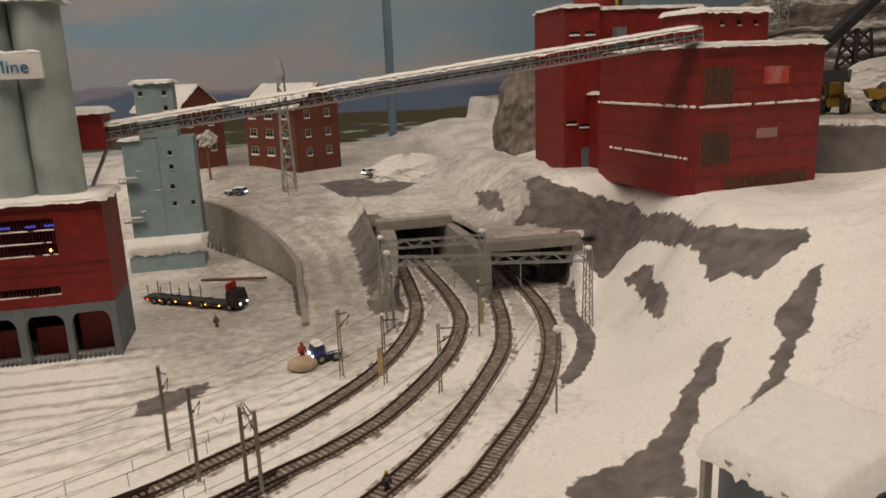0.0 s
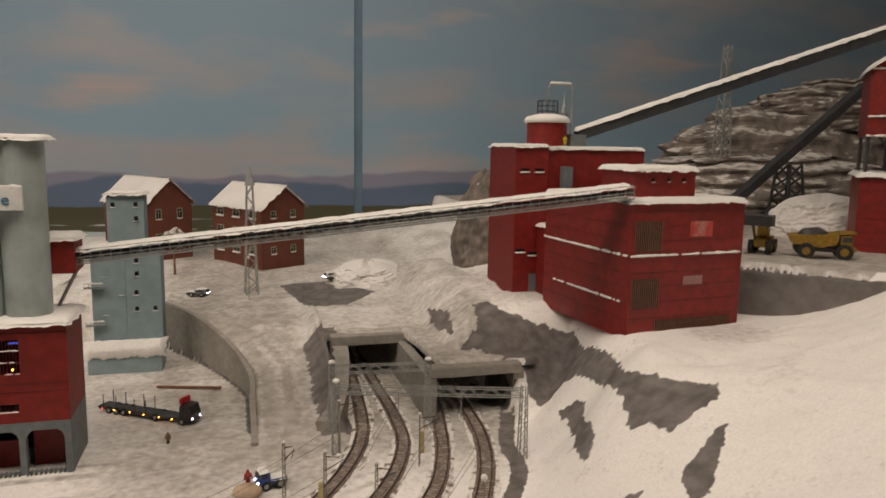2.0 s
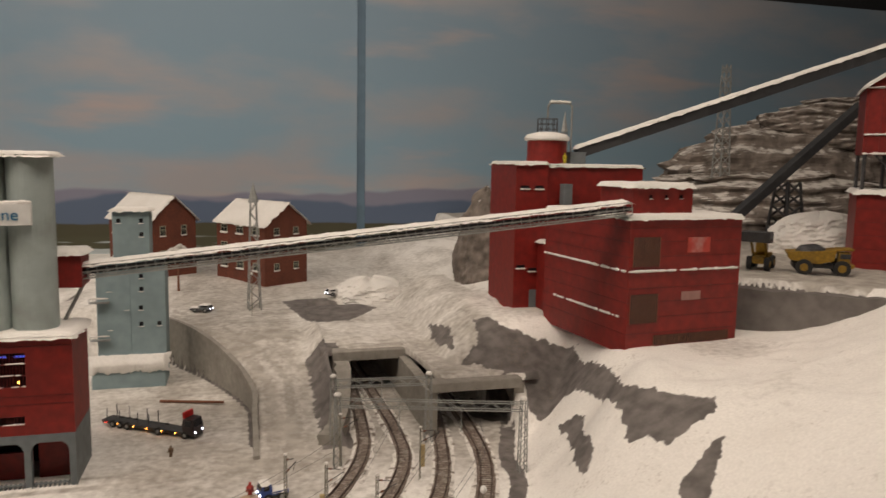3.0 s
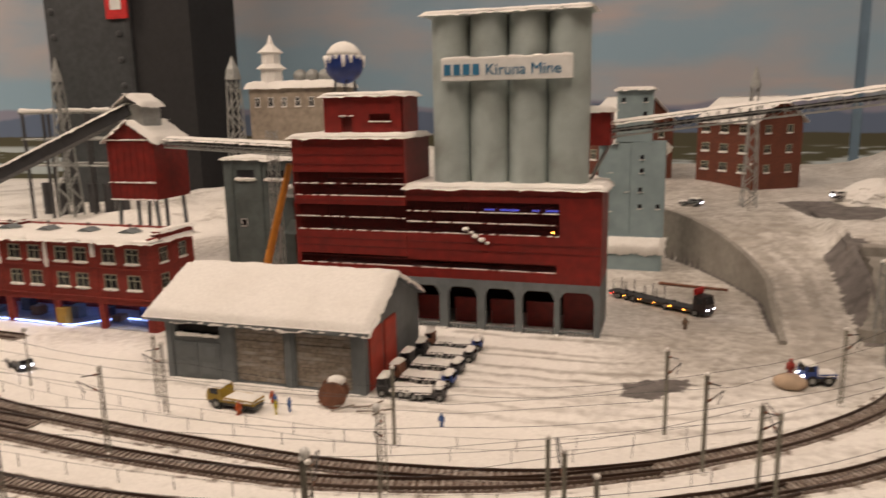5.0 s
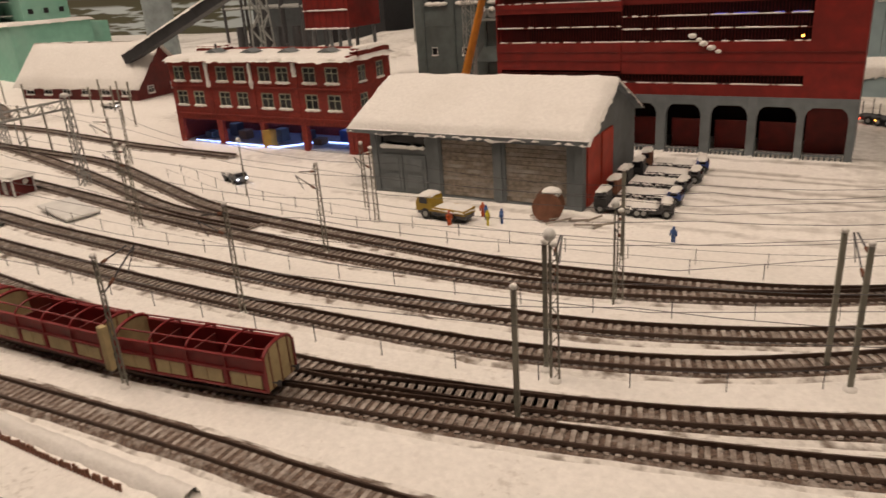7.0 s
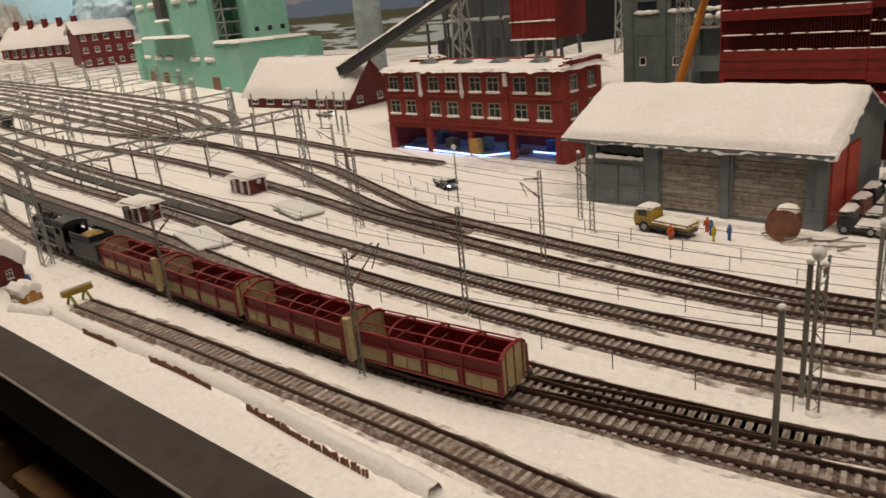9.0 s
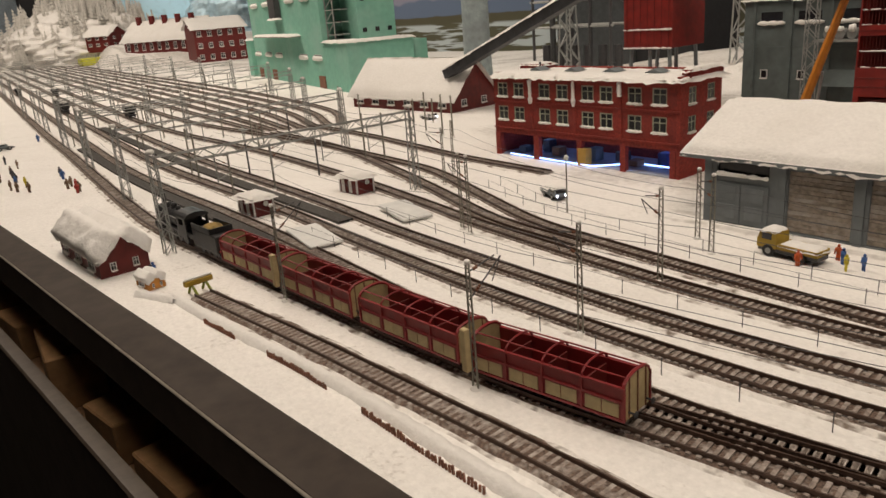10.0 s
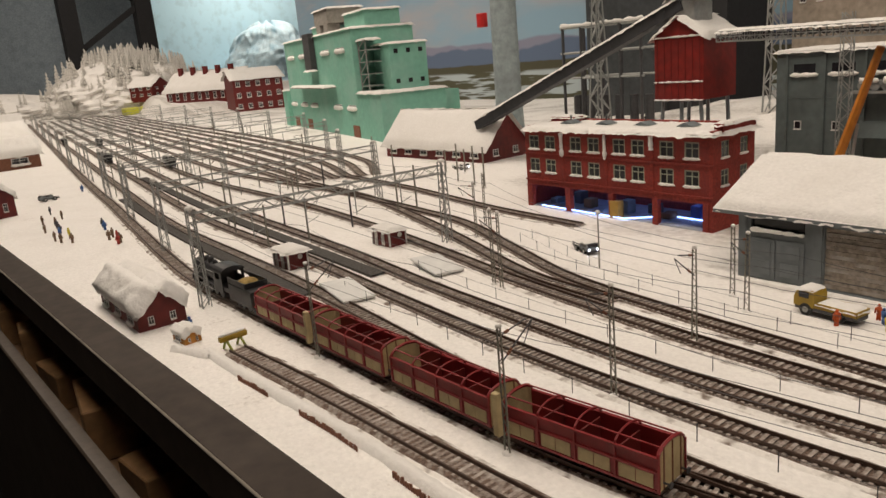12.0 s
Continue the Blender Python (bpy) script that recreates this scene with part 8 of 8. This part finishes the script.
part("canopy", bm, SHADEDYELLOW, dump)
bm = bmesh.new()
box(bm, 0.030, 0.052, -0.024, 0.0, 0.026, 0.050, bevel=0.001)
cb = part("cab", bm, SHADEDYELLOW, dump)
bm = bmesh.new()
box(bm, 0.033, 0.0525, -0.0246, -0.002, 0.037, 0.047)
part("cab_window", bm, GLASS_DARK, cb)
bm = bmesh.new()
box(bm, 0.030, 0.060, -0.026, 0.026, 0.018, 0.0258, bevel=0.001)
part("bonnet", bm, SHADEDYELLOW, dump)
for x, w in ((0.038, 0.010), (-0.034, 0.016)):
    for s in (-1, 1):
        big_wheel(dump, x, s * 0.018, 0.0165, w, s)
bm = bmesh.new()
ball(bm, (0, 0, 0), 0.030, 0.5, 16, 9)
for vert in bm.verts:
    vert.co *= 1 + 0.25 * noise.noise(vert.co * 90)
ob = solo("ore_load", bm, DARKSTEEL, "heap of dark ore in the dump truck", "ore")
ob.matrix_world = pose(1.275, 1.396, 0.303)
ld = thing("wheel_loader", "yellow wheel loader with a raised dark bucket", "wheel loader", 1.215, 1.475, 0.255, -140)
bm = bmesh.new()
prism(bm, [(-0.045, 0.018), (0.0, 0.014), (0.0, 0.036), (-0.040, 0.034)], "y", -0.015, 0.015)
part("engine_cover", bm, SHADEDYELLOW, ld)
bm = bmesh.new()
box(bm, 0.001, 0.032, -0.012, 0.012, 0.014, 0.030, bevel=0.001)
part("front_frame", bm, SHADEDYELLOW, ld)
bm = bmesh.new()
box(bm, -0.014, 0.008, -0.011, 0.011, 0.0365, 0.060, bevel=0.001)
cb = part("cab", bm, SHADEDYELLOW, ld)
for s in (-1, 1):
    bm = bmesh.new()
    box(bm, -0.011, 0.005, s * 0.011 - 0.0004, s * 0.011 + 0.0004, 0.042, 0.056)
    part("cab_window", bm, GLASS_DARK, cb)
    bm = bmesh.new()
    tube(bm, (0.01, s * 0.014, 0.030), (0.045, s * 0.014, 0.068), 0.003, n=6)
    part("lift_arm", bm, SHADEDYELLOW, ld)
    for x in (-0.026, 0.022):
        big_wheel(ld, x, s * 0.013, 0.0145, 0.010, s)
bm = bmesh.new()
prism(bm, [(0.044, 0.062), (0.072, 0.064), (0.078, 0.086), (0.070, 0.086), (0.066, 0.070), (0.048, 0.068), (0.044, 0.086), (0.040, 0.086)], "y", -0.030, 0.030)
part("bucket", bm, DARKSTEEL, ld)

# snow-roofed shelter at the front of the hill
shel = thing("front_shelter", "grey timber shelter with a thick snow roof", "shelter", 0, 0, 0)
bm = bmesh.new()
snow_sheet(bm, (0.378, 0.615, 0.104), (0.400, 0.520, 0.104), (0.520, 0.560, 0.112), (0.485, 0.665, 0.112), 0.012, 30, 30, 0.003, 0.006, 77)
part("snow_roof", bm, SNOW, shel, smooth=True)
bm = bmesh.new()
prism(bm, [(0.378, 0.615), (0.400, 0.520), (0.520, 0.560), (0.485, 0.665)], "z", 0.098, 0.105)
part("roof_board", bm, CONCRETE, shel)
for x, y in ((0.382, 0.612), (0.403, 0.527), (0.512, 0.562), (0.480, 0.655)):
    bm = bmesh.new()
    box(bm, x - 0.003, x + 0.003, y - 0.003, y + 0.003, -0.002, 0.099)
    part("post", bm, CONCRETE, shel)
bm = bmesh.new()
box(bm, 0.405, 0.48, 0.57, 0.63, 0.0, 0.098)
part("inner_wall", bm, GREY, shel)

# ---- far background ----
pil = thing("room_column", "riveted dark steel column of the exhibition hall", "column", -2.0, 2.42, 0)
bm = bmesh.new()
box(bm, -0.25, 0.12, 0, 0.3, -0.2, 2.9, bevel=0.01)
part("shaft", bm, mat("column_grey", (0.055, 0.06, 0.065), 0.5, 0.2), pil)
# Pitch black block stands in for the column's unlit side.
bm = bmesh.new()
box(bm, 0.122, 0.36, 0.02, 0.3, -0.2, 2.9)
part("side_plate", bm, PITCH, pil)
bm = bmesh.new()
ball(bm, (0, 0, 0), 0.012, 1, 8, 5)
me = mesh("rivet", bm, mat("rivet_grey", (0.07, 0.075, 0.08), 0.5, 0.2))
for k in range(12):
    for x in (-0.21, 0.08):
        share("rivet", me, pil, Matrix.Translation((x, 0, 0.25 + 0.09 * k)))
bm = bmesh.new()
box(bm, 0.04, 0.13, -0.012, -0.004, 0.66, 0.80)
sg = part("safety_sign", bm, REDSIGN, pil, "red safety sign")
bm = bmesh.new()
box(bm, 0.062, 0.108, -0.0135, -0.0125, 0.69, 0.77)
part("pictogram", bm, WHITE, sg)
town = thing("town_hall", "pale town building with snowy roof and turret", "building", -1.20, 2.3, 0.04)
body_box("wall", -0.14, 0.16, 0, 0.15, -0.06, 0.365, mat("town_beige", (0.30, 0.25, 0.20), 0.8), town)
snow_top(town, -0.15, 0.17, -0.01, 0.16, 0.365, 0.02, 60)
for k in range(6):
    small_window(town, -0.11 + 0.048 * k, -0.0008, 0.32, 0.018, 0.03)
bm = bmesh.new()
lathe(bm, [(0.035, 0.36), (0.035, 0.42), (0.050, 0.425), (0.03, 0.44), (0.03, 0.47), (0.042, 0.475), (0.012, 0.50), (0.002, 0.53)], 8, Matrix.Translation((-0.07, 0.03, 0)))
part("turret", bm, SNOW, town, "snowy turret")
for k in range(3):
    bm = bmesh.new()
    ball(bm, (0.02 + 0.045 * k, 0.05, 0.40), 0.022, 1, 12, 8)
    part("roof_tank", bm, STEEL, town, smooth=True)
yardw = thing("substation", "grey substation frames with snowy beams", "substation", -1.80, 2.0, 0.02)
for k in range(5):
    for j in range(2):
        bm = bmesh.new()
        tube(bm, (-0.16 + 0.08 * k, 0.1 * j, -0.06), (-0.16 + 0.08 * k, 0.1 * j, 0.32), 0.005, n=6)
        part("post", bm, DARKSTEEL, yardw)
for j in range(2):
    for z in (0.32, 0.24, 0.16):
        bm = bmesh.new()
        tube(bm, (-0.17, 0.1 * j, z), (0.17, 0.1 * j, z), 0.004, n=6)
        part("beam", bm, STEEL, yardw)
    snow_ledge(yardw, (-0.17, 0.1 * j, 0.326), (0.17, 0.1 * j, 0.326), 0.006, 30, j, 0.6)
for k in range(6):
    bm = bmesh.new()
    tube(bm, (-0.15 + 0.06 * k, 0.05, 0.0), (-0.15 + 0.06 * k, 0.05, 0.10), 0.014, n=10)
    part("insulator_column", bm, DARKSTEEL, yardw)
lattice_mast(-1.78, 1.97, 0.03, 0.40, 0.05, 0.02, cells=9)
lattice_mast(-1.33, 2.2, 0.03, 0.40, 0.05, 0.03, "pale snowy lattice tower", cells=8)


def frosted_tree(bm, x, y, z, h, seed):
    """A slim frosted fir: trunk and ragged tiers of drooping boughs."""
    tube(bm, (x, y, z), (x, y, z + h * 0.3), h * 0.02, n=5)
    for j in range(7):
        u = j / 7
        r = h * 0.17 * (1 - u) ** 0.9 + h * 0.012
        zc = z + h * (0.10 + 0.86 * u)
        for k in range(7):
            a = 2 * math.pi * k / 7 + seed * 3 + j
            l = r * (0.7 + 0.6 * noise.noise(Vector((seed, j * 1.3, k * 2.1))) ** 2 + 0.25 * ((k + j) % 2))
            tip = Vector((x + l * math.cos(a), y + l * math.sin(a), zc - h * 0.05))
            up = Vector((x, y, zc + h * 0.09))
            s = Vector((-math.sin(a), math.cos(a), 0)) * r * 0.36
            vs = [bm.verts.new(p) for p in (up, tip + s, tip - s, Vector((x, y, zc - h * 0.03)))]
            for q in ((0, 1, 2), (0, 3, 1), (0, 2, 3), (1, 3, 2)):
                bm.faces.new([vs[i] for i in q])


hill = rock_mass("wooded_hill", -9.2, 2.35, -0.1, 1.1, 0.95, 0.66, 20.0, SNOW, "snowy hill with frosted firs", 2)
rock_mass("wooded_hill", -9.4, 0.9, -0.1, 1.0, 0.9, 0.40, 23.0, SNOW, "snowy hill with frosted firs", 2)
random.seed(11)
for k in range(330):
    a = random.uniform(-1.5, 1.5)
    rr = random.uniform(0.15, 0.98)
    x, y = -9.2 + 1.05 * rr * math.cos(a), 2.35 + 0.95 * rr * math.sin(a)
    z = -0.1 + 0.64 * (max(0.0, 1 - rr**2)) ** 0.42 - 0.05
    bm = bmesh.new()
    frosted_tree(bm, 0, 0, 0, random.uniform(0.16, 0.30), k * 0.37)
    ob = solo("frosted_fir", bm, FROST, "frosted pale fir tree on the snowy hill", "tree", group="frosted firs")
    ob.matrix_world = pose(x, y, z)
for k in range(34):
    x, y = random.uniform(-8.9, -8.1), random.uniform(0.5, 1.7)
    bm = bmesh.new()
    frosted_tree(bm, 0, 0, 0, random.uniform(0.14, 0.24), k * 0.51)
    ob = solo("frosted_fir", bm, FROST, "frosted pale fir tree on the snowy hill", "tree", group="frosted firs")
    ob.matrix_world = pose(x, y, max(0.0, 0.26 - 0.25 * abs(y - 0.9)) if x < -8.5 else 0.05)
bm = bmesh.new()
box(bm, -11.9, -11.85, 3.3, 7.4, -0.4, 3.0)
solo("wall_west", bm, mat("lit_blue_wall", (0.45, 0.68, 0.80), 0.7, 0, 2, 0.05, 0.0), "pale blue lit painted sky wall", "wall", kind="structure")
bm = bmesh.new()
box(bm, -12.6, -12.5, -2.6, 8.5, -1.2, 3.0)
solo("wall_end", bm, mat("end_wall_grey", (0.24, 0.29, 0.33), 0.8), "dim blue-grey wall at the hall's end", "wall", kind="structure")
ICE = mat("ice_blue", (0.50, 0.68, 0.78), 0.6, 0, 14, 0.2, 0.6, (0.2, 0.45, 0.62), 0.7, 5)
rock_mass("ice_mountain", -11.0, 4.95, -0.2, 0.7, 0.80, 1.20, 31.0, ICE, "pale blue model ice mountain", 3)
ceiling_lamp(-10.6, 5.0, 2.6, 1.0, 1.0, 60, (-11.8, 5.0, 0.8))
for x, y in ((-8.9, 3.45), (-8.9, 3.75)):
    bm = bmesh.new()
    ball(bm, (x, y, 0.32), 0.025, 1, 8, 6)
    solo("spot_lamp", bm, LAMP_BLUE, "bright blue spot lamp", "lamp", group="blue spot lamps")
pil2 = thing("room_column", "black lattice steel column of the hall", "column", -10.5, 2.6, -0.5)
for y in (-0.45, 0.45):
    bm = bmesh.new()
    box(bm, -0.1, 0.1, y - 0.1, y + 0.1, 0, 3.4)
    part("post", bm, PITCH, pil2)
for k in range(5):
    bm = bmesh.new()
    s = 1 if k % 2 else -1
    tube(bm, (0, s * 0.45, 0.6 * k), (0, -s * 0.45, 0.6 * k + 0.6), 0.05, n=4)
    part("diagonal", bm, PITCH, pil2)
bm = bmesh.new()
box(bm, -0.08, 0.08, -0.1, 0.1, 0, 0.07, bevel=0.01)
ob = solo("yellow_bus", bm, mat("bus_yellow", (0.6, 0.6, 0.03), 0.5), "bright yellow bus far down the yard", "bus")
ob.matrix_world = pose(-8.0, 2.1, 0.0)
bush = thing("frosted_bush", "frosted leafless bush beside the brick house", "bush", -0.06, 2.28, 0.1)
bm = bmesh.new()
random.seed(5)
for k in range(90):
    d = Vector((random.gauss(0, 1), random.gauss(0, 1), random.gauss(0.3, 1))).normalized()
    p = Vector((0, 0, 0.11)) + d * random.uniform(0.006, 0.028)
    ball(bm, p, random.uniform(0.003, 0.006), 1, 5, 4)
part("crown", bm, FROST, bush)
bm = bmesh.new()
tube(bm, (0, 0, -0.01), (0, 0, 0.11), 0.004, 0.002)
part("trunk", bm, BROWN, bush)
